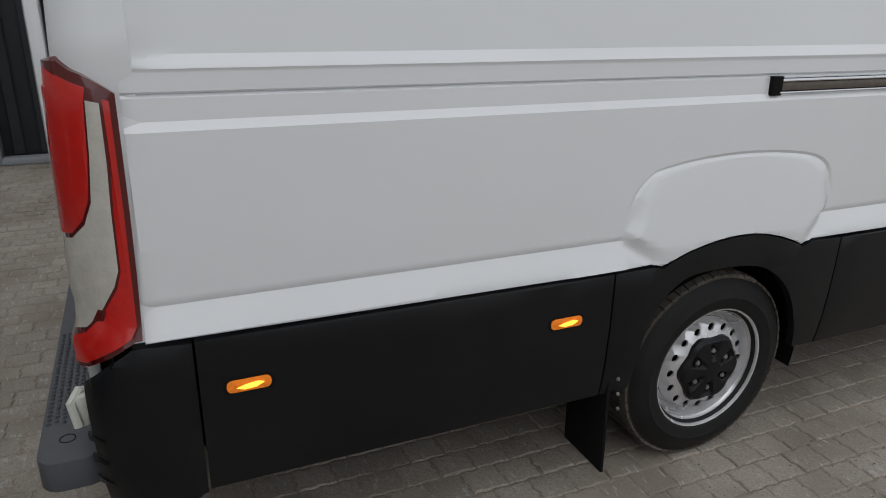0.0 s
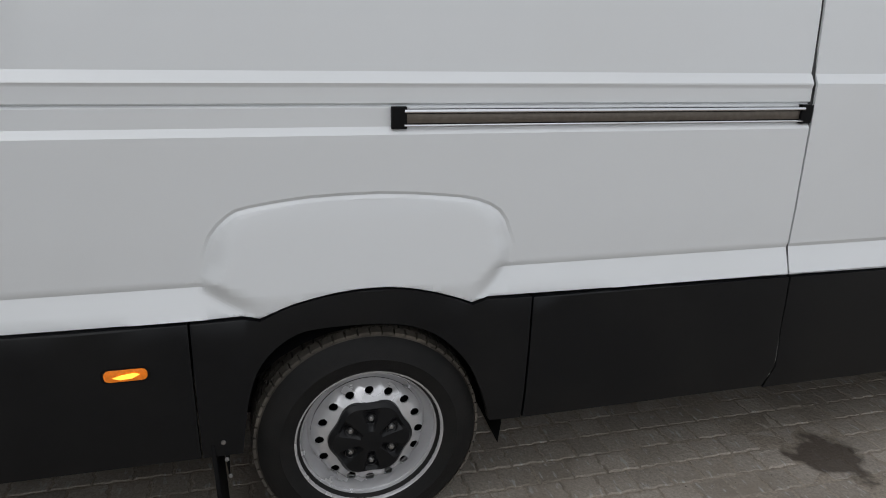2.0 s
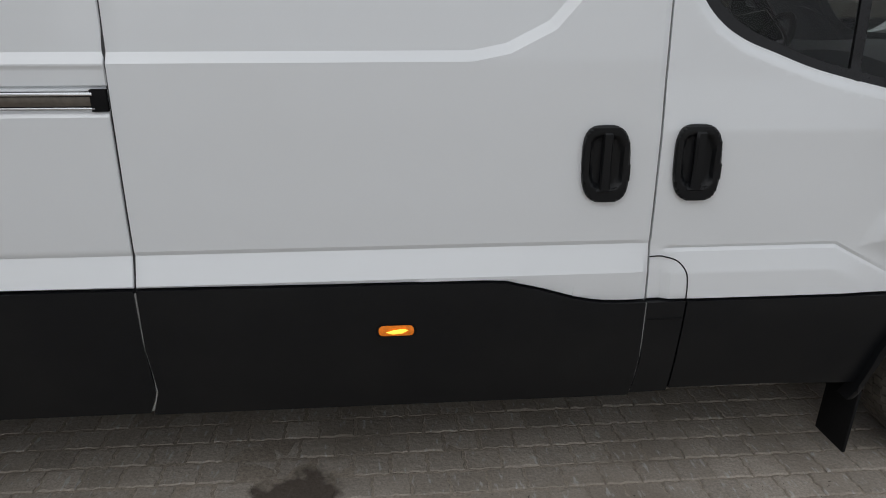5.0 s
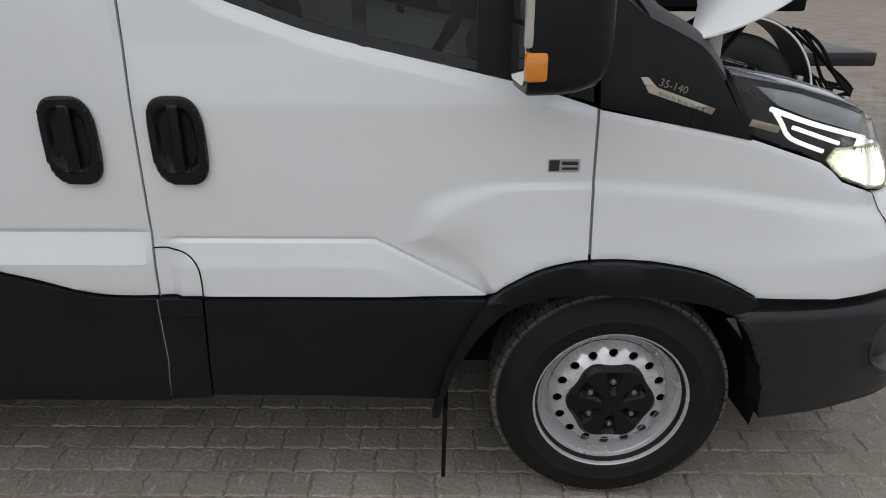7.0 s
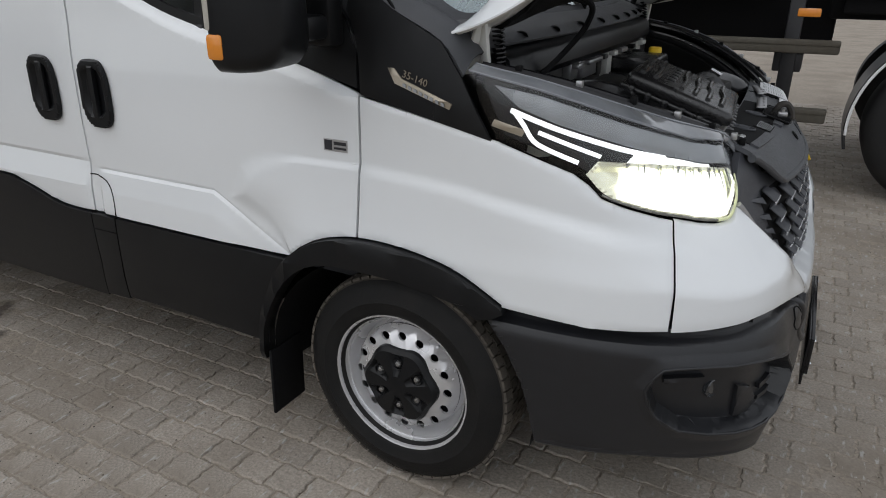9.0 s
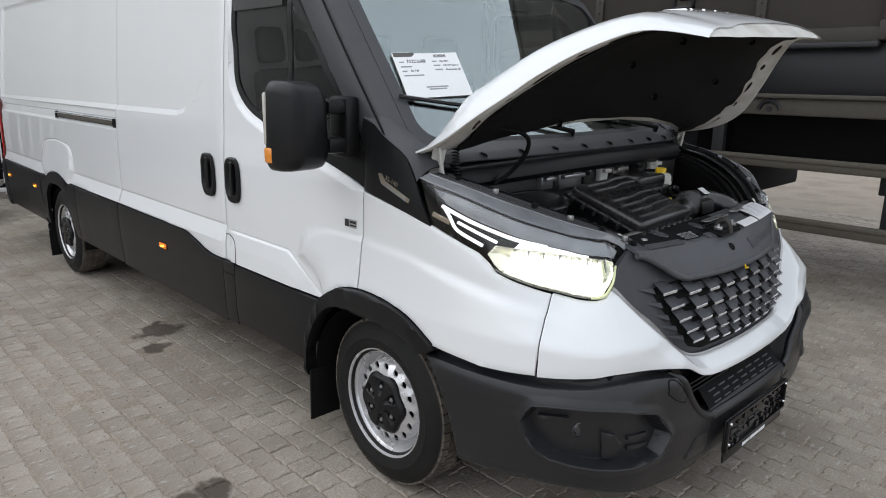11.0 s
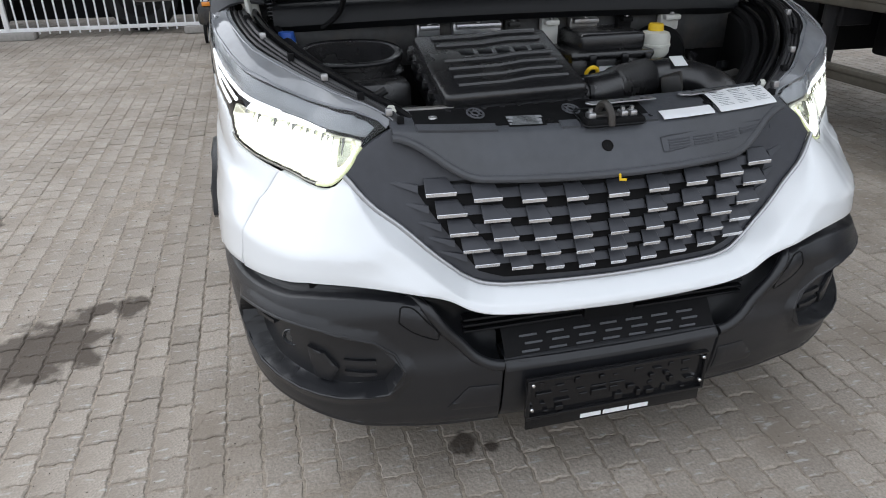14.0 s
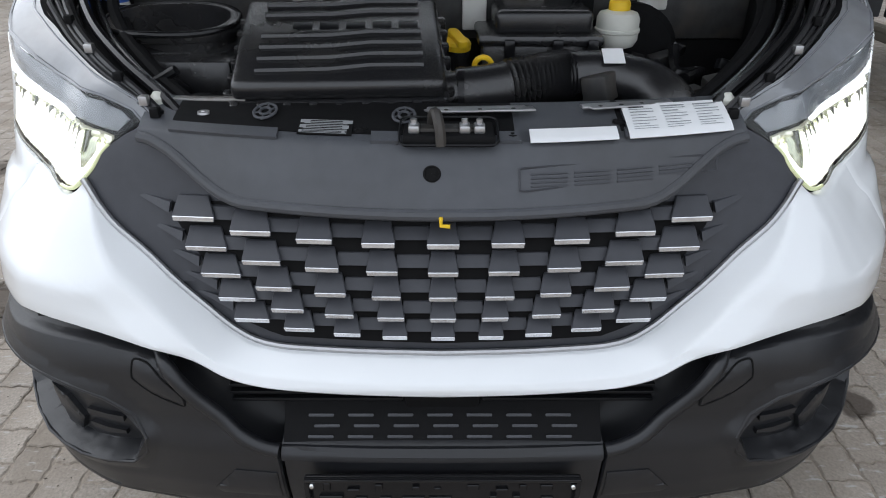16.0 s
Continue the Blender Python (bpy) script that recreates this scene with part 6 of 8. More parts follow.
    for k in range(6 if flip == -1 else 0):
        bm = bmesh.new()
        x0 = 0.040 + k * 0.0165
        z0 = 1.258 - (x0 - 0.04) * 0.30
        panel(bm, [(x0, z0 - 0.010), (x0 + 0.010, z0 - 0.013), (x0 + 0.010, z0 - 0.001), (x0, z0 + 0.002)], d=lift(inset, 0.0075), thick=0.003, flip=flip, edge=0)
        part("plain_shape", bm, ALU, bd)
    # fuel flap seam
    if flip == 1:
        bm = bmesh.new()
        tube(bm, [place(u, z, inset(u, z) - 0.0002, flip) for u, z in round_line([(-1.240, 0.832), (-1.20, 0.832), (-1.155, 0.818), (-1.127, 0.785), (-1.120, 0.745), (-1.120, 0.70)], 5)], 0.0022, 6)
        part("fuel_flap_seam", bm, BLACK, van)
        bm = bmesh.new()
        tube(bm, [place(u, z, clad(u, z) - 0.0005, flip) for u, z in ((-1.240, 0.640), (-1.126, 0.640))], 0.002, 6)
        part("fuel_flap_seam", bm, BLACK, van)
    # door gap seams behind the skin: dark seal, and white jamb greyed for its shade
    for line, seal in (([(-1.2415, 0.38), (-1.2415, 1.4), (-1.2405, 2.45)], SEAM_WHITE), ([(-2.7235, 0.40), (-2.7235, 1.4), (-2.7235, 2.45)], SEAL_GREY), ([(-0.104, 0.82), (-0.103, 1.19)], SEAM_WHITE)):
        bm = bmesh.new()
        tube(bm, [place(u, z, inset(u, z) + 0.022, flip) for u, z in spline_flat(line, 10)], 0.010, 6)
        part("door_gap_strip", bm, seal, van)
    for line in ([(-1.2432, 0.69), (-1.2432, 0.55), (-1.250, 0.46), (-1.259, 0.375)], [(-2.7265, 0.77), (-2.722, 0.62), (-2.709, 0.46), (-2.735, 0.378)]):
        bm = bmesh.new()
        tube(bm, [place(u, z, clad(u, z) + 0.012, flip) for u, z in round_line(line, 5)], 0.0045, 6)
        part("seal_edge", bm, SEAL_PALE, van, "pale edge of the door seal")
    # tail lamp round the rear corner
    TL = [(-5.826, 1.338), (-5.829, 1.10), (-5.838, 0.835), (-5.855, 0.808), (-5.975, 0.752), (-6.03, 0.742), (-6.075, 0.80), (-6.11, 0.98), (-6.09, 1.20), (-6.035, 1.402), (-5.93, 1.385), (-5.865, 1.365)]
    tail_skin = lambda u, z: LOAD(z) - 0.012
    bm = bmesh.new()
    panel(bm, round_line(TL + TL[:1], 2)[:-1], d=tail_skin, thick=0.03, flip=flip, du=0.03, dz=0.05, edge=0.006)
    tl = part("tail_lamp", bm, DARKRED, van, "red tail lamp with a clear band")
    for nm, line, mat in (("red_lens", [(-5.885, 1.352), (-6.02, 1.388), (-6.075, 1.20), (-6.085, 1.04), (-5.985, 1.055), (-5.943, 1.085), (-5.917, 1.13), (-5.902, 1.22), (-5.893, 1.325)], RED),
                          ("clear_lens", [(-5.888, 1.328), (-5.856, 1.322), (-5.858, 1.20), (-5.865, 1.10), (-5.869, 0.974), (-5.885, 0.938), (-5.925, 0.888), (-5.980, 0.842), (-6.035, 0.83), (-6.085, 0.95), (-6.085, 1.03), (-5.985, 1.045), (-5.938, 1.076), (-5.911, 1.124), (-5.897, 1.22)], LENS_GREY),
                          ("red_lens", [(-5.838, 1.325), (-5.850, 1.330), (-5.852, 1.20), (-5.859, 1.10), (-5.863, 0.972), (-5.879, 0.932), (-5.922, 0.880), (-5.980, 0.832), (-6.03, 0.815), (-6.02, 0.758), (-5.975, 0.764), (-5.862, 0.818), (-5.847, 0.842), (-5.840, 1.10)], RED)):
        bm = bmesh.new()
        panel(bm, line, d=lambda u, z: LOAD(z) - 0.0165, thick=0.01, flip=flip, du=0.03, dz=0.05, edge=0.003)
        part(nm, bm, mat, tl)
    bm = bmesh.new()
    panel(bm, [(-5.79, 0.80), (-5.79, 1.2), (-5.785, 1.6), (-5.77, 1.95), (-5.72, 2.455), (-6.025, 2.455), (-6.04, 0.80)], d=lambda u, z: LOAD(z) + 0.005 + 0.012 * ramp_up(1.257, 1.277, z) * (1 - ramp_up(1.38, 1.40, z)), flip=flip, du=0.03)
    part("rear_corner", bm, PAINT, van)
    bm = bmesh.new()
    panel(bm, [(-5.741, 0.362), (-5.741, 0.785), (-5.84, 0.792), (-5.865, 0.792), (-6.025, 0.695), (-6.025, 0.50), (-6.03, 0.34), (-5.90, 0.33)], d=lift(clad, 0.004), thick=0.05, flip=flip, du=0.03, dz=0.04, edge=0.01)
    part("rear_corner_cladding", bm, PLASTIC, van)
    for zz in (0.44, 0.50, 0.56):
        bm = bmesh.new()
        panel(bm, [(-5.96, zz), (-6.02, zz - 0.01), (-6.02, zz + 0.012), (-5.96, zz + 0.004)], d=lift(clad, 0.010), thick=0.01, flip=flip, du=0.03)
        part("corner_rib", bm, PLASTIC, van)

# rear doors and step
bm = bmesh.new()
box(bm, (-5.965, -0.93, 0.60), (-5.935, -0.004, 2.46), 0.012)
part("rear_door", bm, PAINT, van)
bm = bmesh.new()
box(bm, (-5.965, 0.004, 0.60), (-5.935, 0.93, 2.46), 0.012)
part("rear_door", bm, PAINT, van)
bm = bmesh.new()
slab(bm, round_rect(-6.115, -0.90, -5.96, 0.90, 0.05, 6), 0.085, Matrix.Translation((0, 0, 0.385)), 0.012)
stp = part("rear_step", bm, STEP_GREY, van, "grey plastic rear step with grip studs")
bm = bmesh.new()
for i in range(7):
    for j in range(26):
        r = bmesh.ops.create_cone(bm, cap_ends=True, segments=6, radius1=0.0075, radius2=0.004, depth=0.006)
        for v in r["verts"]:
            v.co += Vector((-6.10 + 0.018 * i, -0.72 + 0.0215 * j + (0.01 if i % 2 else 0), 0.473))
part("grip_pattern", bm, STEP_GREY, stp)
bm = bmesh.new()
tube(bm, [Vector((-6.05 + 0.018 * math.cos(a), -0.80 + 0.018 * math.sin(a), 0.470)) for a in np.linspace(0, math.tau, 20, endpoint=False)], 0.0016, 5, closed=True)
part("moulded_ring", bm, BLACK, stp)
bm = bmesh.new()
box(bm, (-6.015, -0.865, 0.53), (-5.985, -0.80, 0.615), 0.010)
tube(bm, [(-6.01, -0.87, 0.54), (-6.02, -0.86, 0.60), (-6.0, -0.83, 0.62)], 0.012, 8)
part("door_catch", bm, CREAM, van, "white door catch at the rear corner")


# ---- wheels ----
def wheel(parent, x, flip):
    """A steel wheel with sixteen holes, black hub cover and a dusty tyre, its outer face towards -y * flip."""
    R = 0.346
    m = Matrix.Translation((x, -0.985 * flip, 0.352)) @ Matrix.Diagonal((1, -flip, 1, 1))
    bm = bmesh.new()
    prof = [(0.205, -0.035), (0.213, -0.020), (0.223, -0.008), (0.2265, 0.000), (0.224, 0.005), (0.219, 0.003), (0.216, -0.006), (0.212, -0.022), (0.206, -0.030), (0.201, -0.028), (0.198, -0.034), (0.192, -0.064), (0.182, -0.076), (0.174, -0.058)]
    lathe(bm, [(r, y) for r, y in prof], 64, m)
    # disc with holes, one sector to a hole
    def on_disc(r, ang, back=0.0):
        y = -0.006 - 0.014 * step(0.112, 0.145, r) - 0.034 * step(0.163, 0.174, r) - back
        return bm.verts.new(m @ Vector((r * math.cos(ang), y, r * math.sin(ang))))

    border = ((0.174, -1), (0.174, -0.33), (0.174, 0.33), (0.174, 1), (0.151, 1), (0.106, 1), (0.106, 0.33), (0.106, -0.33), (0.106, -1), (0.151, -1))
    turns = (-45, -15, 15, 45, 90, 135, 165, 195, 225, 270)
    for h in range(16):
        a = h * math.tau / 16
        rings = [[on_disc(r, a + s * math.pi / 16) for r, s in border]]
        for size, back in ((1.0, 0.0), (0.97, 0.002), (0.97, 0.006)):
            rings.append([on_disc(0.150 + 0.0140 * size * math.cos(math.radians(q)), a + 0.0142 * size * math.sin(math.radians(q)) / 0.150, back) for q in turns])
        for r0, r1 in zip(rings, rings[1:]):
            for k in range(10):
                bm.faces.new((r0[k], r0[(k + 1) % 10], r1[(k + 1) % 10], r1[k]))
    bmesh.ops.remove_doubles(bm, verts=bm.verts, dist=1e-5)
    bmesh.ops.recalc_face_normals(bm, faces=bm.faces)
    w = part("wheel", bm, RIM, parent, "silver steel wheel with round holes", smooth=40)
    bm = bmesh.new()
    lathe(bm, [(0.0005, -0.105), (0.20, -0.105), (0.20, -0.2)], 32, m)
    part("brake_drum", bm, BLACK, w)
    bm = bmesh.new()
    half = 0.112
    side = [(0.208, -0.016), (0.222, 0.0035), (0.240, 0.010), (0.262, 0.0125), (0.266, 0.0145), (0.270, 0.0125), (0.290, 0.009), (0.314, -0.001), (0.328, -0.012)]
    lathe(bm, side, 96, m)
    lathe(bm, [(r, -2 * half - y + 0.02) for r, y in side], 48, m)
    tyre = part("tyre", bm, RUBBER, w, "black tyre with dusty tread", smooth=50)
    bm = bmesh.new()
    nseg = 120
    ribs = [(-0.014, -0.040), (-0.045, -0.082), (-0.087, -0.124), (-0.129, -0.168), (-0.173, -0.198)]
    lathe(bm, [(0.327, -0.0115), (0.334, -0.022), (0.335, -0.19), (0.327, -0.199)], nseg, m)
    for ri, (ya, yb) in enumerate(ribs):
        blocks = 60
        for k in range(blocks):
            a0, a1 = (k + 0.5 * (ri % 2)) * math.tau / blocks, (k + 0.5 * (ri % 2) + 0.84) * math.tau / blocks
            vs = []
            for y, edge in ((ya, ri == 0), (yb, ri == 4)):
                for r in (0.332, R - (0.006 if edge else 0.0)):
                    for a in (a0, a1):
                        vs.append(bm.verts.new(m @ Vector((r * math.cos(a), y, r * math.sin(a)))))
            for f in ((0, 1, 3, 2), (4, 5, 7, 6), (2, 3, 7, 6), (0, 2, 6, 4), (1, 3, 7, 5)):
                bm.faces.new([vs[i] for i in f])
    part("tread", bm, TREAD, tyre, smooth=0)
    bm = bmesh.new()
    pts = []
    n = 72
    prof = []
    for r, y in ((0.122, -0.020), (0.121, 0.000), (0.110, 0.012), (0.098, 0.014), (0.050, 0.016), (0.034, 0.020), (0.0005, 0.021)):
        prof.append((r, y))
    rings = []
    for r, y in prof:
        rings.append([bm.verts.new(m @ Vector(((r * (1 + 0.05 * math.cos(6 * k * math.tau / n) * (r > 0.08))) * math.cos(k * math.tau / n), y - 0.014 * max(0.0, -math.cos(6 * k * math.tau / n)) ** 0.7 * (0.04 < r < 0.105), (r * (1 + 0.05 * math.cos(6 * k * math.tau / n) * (r > 0.08))) * math.sin(k * math.tau / n)))) for k in range(n)])
    for a, b in zip(rings, rings[1:]):
        for k in range(n):
            bm.faces.new((a[k], a[(k + 1) % n], b[(k + 1) % n], b[k]))
    hub = part("hub_cover", bm, PLASTIC, w, "black plastic hub cover")
    for k in range(6):
        a = k * math.tau / 6 + 0.52
        bm = bmesh.new()
        mm = m @ Matrix.Translation((0.071 * math.cos(a), 0.002, 0.071 * math.sin(a)))
        lathe(bm, [(0.019, 0.004), (0.0175, 0.010), (0.0155, 0.009), (0.015, 0.002)], 16, mm)
        part("bolt_cup", bm, BLACK_GLOSS, hub)
        bm = bmesh.new()
        lathe(bm, [(0.0005, 0.011), (0.006, 0.010), (0.0095, 0.006), (0.0105, 0.0)], 6, mm)
        part("wheel_bolt", bm, STEEL, hub)
    bm = bmesh.new()
    tube(bm, [m @ Vector((0.176 * math.cos(0.9), -0.045, 0.176 * math.sin(0.9))), m @ Vector((0.192 * math.cos(0.9), -0.014, 0.192 * math.sin(0.9)))], 0.0042, 8)
    part("valve", bm, ALU, w)
    return w


for x in (0.0, -4.1):
    for flip in (1, -1):
        wheel(van, x, flip)
for flip in (1, -1):
    for x, z1, zt in ((-0.475, 0.345, 0.10), (-4.545, 0.45, 0.07)):
        bm = bmesh.new()
        box(bm, (-0.006, min(-1.015 * flip, -(0.80 if x < -1 else 0.86) * flip), zt), (0.006, max(-1.015 * flip, -(0.80 if x < -1 else 0.86) * flip), z1), 0.003, Matrix.Translation((x, 0, 0)))
        for v in bm.verts:
            v.co.x += (z1 - v.co.z) * (-0.03 if x > -1 else 0.03)
        flap = part("mud_flap", bm, BLACK, van, "black rubber mud flap")
        for k in range(3 if x < -1 else 0):
            bm = bmesh.new()
            lathe(bm, [(0.0005, 0.006), (0.005, 0.005), (0.007, 0.0)], 10, Matrix.Translation((x + 0.03 + 0.006 * k, -1.017 * flip, z1 - 0.03 - 0.055 * k)) @ Matrix.Diagonal((1, -flip, 1, 1)))
            part("rivet", bm, STEEL, flap)

# floor pan, axles and tank, all dark below
bm = bmesh.new()
box(bm, (-5.93, -0.93, 0.44), (-4.62, 0.93, 0.62), 0.02)
box(bm, (-3.60, -0.93, 0.40), (-0.60, 0.93, 0.62), 0.02)
box(bm, (-4.62, -0.60, 0.50), (-3.60, 0.60, 0.70), 0.02)
box(bm, (-0.62, -0.58, 0.42), (0.90, 0.58, 0.62), 0.02)
box(bm, (-5.8, -0.46, 0.34), (0.7, -0.36, 0.46), 0.01)
box(bm, (-5.8, 0.36, 0.34), (0.7, 0.46, 0.46), 0.01)
part("chassis", bm, BLACK, van)
for x in (0.0, -4.1):
    bm = bmesh.new()
    tube(bm, [(x, -0.86, 0.352), (x, 0.86, 0.352)], 0.06, 12)
    part("axle", bm, BLACK, van)


# ---- bonnet, standing open ----
HINGE, OPEN = Vector((0.14, 0.0, 1.356)), radians(54.04)


def half_width(x):
    return float(np.interp(x, [p[0] for p in EDGE[:8]], [-p[1] for p in EDGE[:8]]))


def bonnet_point(x, y, down=0.0, swell=1.0):
    """A point of the opened bonnet from its place when shut; down: below the outer skin."""
    dx = x - HINGE.x
    k = max(0.0, min(1.0, dx / 0.8))
    w = half_width(x)
    q = min(1.0, abs(y) / w)
    y = y * (1 + 0.0487 * math.sin(max(0.0, min(1.0, (x - 0.115) / 0.83)) * math.pi) / w)
    z = -1.074 * dx + 2.037 * dx ** 2 - 1.5225 * dx ** 3 + (0.083 * dx - 0.45 * dx * (0.8 - dx)) * y - 0.130 * max(0.0, (x - 0.84) / 0.13) ** 2
    rise = (0.0464 + 0.029 * k) * (1 - q ** 2) + (0.2393 - 0.1806 * k) * (1 - q ** 12)
    z += swell * (0.12 + 0.88 * step(-0.03, 0.27, dx)) * rise * (1 - 0.55 * (1 - q ** 4) * (1 - step(0.10, 0.50, dx)))
    z -= 0.012 * swell * math.exp(-((abs(y) - 0.40) / 0.05) ** 2) * step(0.1, 0.4, dx) + down
    return Vector((HINGE.x + dx * math.cos(OPEN) - z * math.sin(OPEN), y, HINGE.z + dx * math.sin(OPEN) + z * math.cos(OPEN)))


def bonnet_inner(x, y, down=0.0):
    """The inner panel of the bonnet, nearly flat between the edges of the skin."""
    return bonnet_point(x, y, down, 0.36)


EDGE = [(0.115, -0.935), (0.22, -0.925), (0.38, -0.885), (0.54, -0.80), (0.68, -0.735), (0.80, -0.675), (0.885, -0.625), (0.945, -0.56), (0.965, -0.42), (0.975, -0.2), (0.978, 0.0)]
half = [(p.x, p.y) for p in spline([(x, y, 0) for x, y in EDGE], 4)]
outline = half + [(x, -y) for x, y in reversed(half[:-1])]
outline += [(0.155, 0.84), (0.22, 0.70), (0.285, 0.5), (0.325, 0.25), (0.34, 0.0), (0.325, -0.25), (0.285, -0.5), (0.22, -0.70), (0.155, -0.84)]


def sheet(bm, line, f, thick, du=0.05, dv=0.05, edge=0.0, mi=0):
    tmp = bmesh.new()
    tmp.faces.new([tmp.verts.new((x, y, 0)) for x, y in line])
    for axis in (0, 1):
        lo, hi = min(p[axis] for p in line), max(p[axis] for p in line)
        d = (du, dv)[axis]
        for c in np.arange(math.ceil(lo / d) * d, hi, d):
            bmesh.ops.bisect_plane(tmp, geom=tmp.verts[:] + tmp.edges[:] + tmp.faces[:], dist=1e-5, plane_co=(c, 0, 0) if axis == 0 else (0, c, 0), plane_no=(1, 0, 0) if axis == 0 else (0, 1, 0))
    bmesh.ops.triangulate(tmp, faces=[g for g in tmp.faces if len(g.verts) > 4])
    tmp.verts.ensure_lookup_table()
    tmp.verts.index_update()
    rim = {v.index for e in tmp.edges if len(e.link_faces) == 1 for v in e.verts}
    top = [bm.verts.new(f(v.co.x, v.co.y, edge if v.index in rim else 0.0)) for v in tmp.verts]
    low = [bm.verts.new(f(v.co.x, v.co.y, thick)) for v in tmp.verts]
    for g in tmp.faces:
        bm.faces.new([top[v.index] for v in g.verts]).material_index = mi
        bm.faces.new([low[v.index] for v in reversed(g.verts)]).material_index = mi
    for e in tmp.edges:
        if len(e.link_faces) == 1:
            a, b = e.verts[0].index, e.verts[1].index
            bm.faces.new((top[a], top[b], low[b], low[a])).material_index = mi
    tmp.free()


bm = bmesh.new()
sheet(bm, outline, bonnet_point, 0.008, 0.03, 0.03, edge=0.003)
bonnet = part("bonnet", bm, PAINT, van, "open white bonnet with black felt pad")


def scaled(k, dx=0.0):
    cx = 0.56
    return [(cx + (x - cx) * k + dx, y * k) for x, y in outline]


# pressed inner frame round the rim
bm = bmesh.new()
rings = [(0.992, 0.006), (0.985, 0.016), (0.93, 0.012), (0.915, 0.026), (0.86, 0.027), (0.845, 0.012), (0.76, 0.008), (0.70, 0.008)]
loops = [[bm.verts.new((bonnet_point if i == 0 else bonnet_inner)(x, y, d)) for x, y in scaled(k)] for i, (k, d) in enumerate(rings)]
n = len(outline)
for va, vb in zip(loops, loops[1:]):
    for i in range(n):
        bm.faces.new((va[i], va[(i + 1) % n], vb[(i + 1) % n], vb[i]))
fr = part("inner_frame", bm, INNER_WHITE, bonnet, "white inner frame with dark holes", smooth=50)
pad = []
rng = random.Random(7)
base = scaled(0.845)
for i, (x, y) in enumerate(base):
    front = step(0.70, 0.85, x)
    k = 1 + 0.014 * math.sin(i * 1.3) + 0.010 * math.sin(i * 3.7) + front * 0.075 - front * 0.055 * max(0.0, math.sin(abs(y) * 19 + 0.6)) ** 3
    pad.append((0.56 + (x - 0.56) * k, y * k))
bm = bmesh.new()
sheet(bm, pad, lambda x, y, d: bonnet_inner(x, y, 0.034 + 0.008 * math.sin(9 * x) * math.sin(7 * y) + 0.005 * math.sin(23 * x + 11 * y) - d), 0.004, 0.05, 0.05, edge=0.016)
felt = part("felt_pad", bm, PAD, bonnet, "black felt sound pad")
for sgn in (-1, 1):
    for x, rl in ((0.34, 0.030), (0.47, 0.018), (0.58, 0.034), (0.70, 0.016), (0.80, 0.030), (0.88, 0.012)):
        y = np.interp(x, [p[0] for p in half], [p[1] for p in half]) * 0.895
        bm = bmesh.new()
        mm = [bonnet_inner(x + rl * math.cos(a), (y + (0.35 * rl * math.cos(a) if x > 0.4 else 0.0) + 0.011 * math.sin(a)) * -sgn, 0.0272) for a in np.linspace(0, math.tau, 14, endpoint=False)]
        bm.faces.new([bm.verts.new(p) for p in mm])
        thicken(bm, 0.002)
        part("frame_hole", bm, BLACK, fr, smooth=0)
for x, y in ((0.80, -0.20), (0.83, 0.30), (0.50, 0.05), (0.66, -0.30), (0.60, 0.38), (0.35, -0.40)):
    bm = bmesh.new()
    lathe(bm, [(0.0005, 0.008), (0.010, 0.006), (0.014, 0.0)], 10, Matrix.Translation(bonnet_inner(x, y, 0.042)) @ pose(0, 0, 0, 0, 180 - 58, 0))
    part("pad_clip", bm, BLACK_GLOSS, felt)
for y0, w in ((-0.235, 0.028), (-0.185, 0.085), (-0.075, 0.075), (0.025, 0.080), (0.130, 0.085)):
    bm = bmesh.new()
    sheet(bm, [(0.845, y0), (0.845, y0 + w), (0.895, y0 + w), (0.895, y0)], lambda x, y, d: bonnet_point(x, y, d - 0.012), 0.012, edge=0.002)
    part("plain_badge", bm, CHROME, bonnet, "plain chrome badge block")
for s in (-1, 1):
    bm = bmesh.new()
    p0, p1 = Vector((0.15, 0.86 * s, 1.25)), bonnet_inner(0.185, 0.865 * s, 0.01)
    box(bm, (-0.02, -0.006, 0.0), (0.03, 0.006, (p1 - p0).length), 0.003, Matrix.Translation(p0) @ (p1 - p0).to_track_quat("Z", "Y").to_matrix().to_4x4())
    p2 = Vector((0.20, 0.86 * s, 1.25))
    box(bm, (-0.015, -0.006, 0.0), (0.015, 0.006, (p1 - p2).length), 0.003, Matrix.Translation(p2) @ (p1 - p2).to_track_quat("Z", "Y").to_matrix().to_4x4())
    hg = part("bonnet_hinge", bm, INNER_WHITE, van, "white bonnet hinge with a spring")
    bm = bmesh.new()
    q0, q1 = Vector((0.215, 0.80 * s, 1.245)), Vector((0.20, 0.80 * s, 1.37))
    tube(bm, [q0.lerp(q1, k / 80) + Vector((0.014 * math.cos(k * 0.9), 0.014 * math.sin(k * 0.9), 0)) for k in range(81)], 0.003, 6)
    part("spring", bm, BLACK_GLOSS, hg)

# ---- cowl, wipers ----
bm = bmesh.new()
prof = [(0.235, 1.335), (0.245, 1.315), (0.285, 1.305), (0.30, 1.29), (0.305, 1.245), (0.29, 1.225), (0.26, 1.23)]
rows = []
for y in np.linspace(-0.80, 0.80, 33):
    rows.append([bm.verts.new((x - 0.10 * y * y, y, z + 0.01 * math.cos(y * 1.8) - 0.02 * y * y)) for x, z in prof])
for a, b in zip(rows, rows[1:]):
    for i in range(len(prof) - 1):
        bm.faces.new((a[i], a[i + 1], b[i + 1], b[i]))
thicken(bm, 0.012)
cowl = part("cowl_beam", bm, PLASTIC, van, "black cowl beam over the engine bay", smooth=40)
bm = bmesh.new()
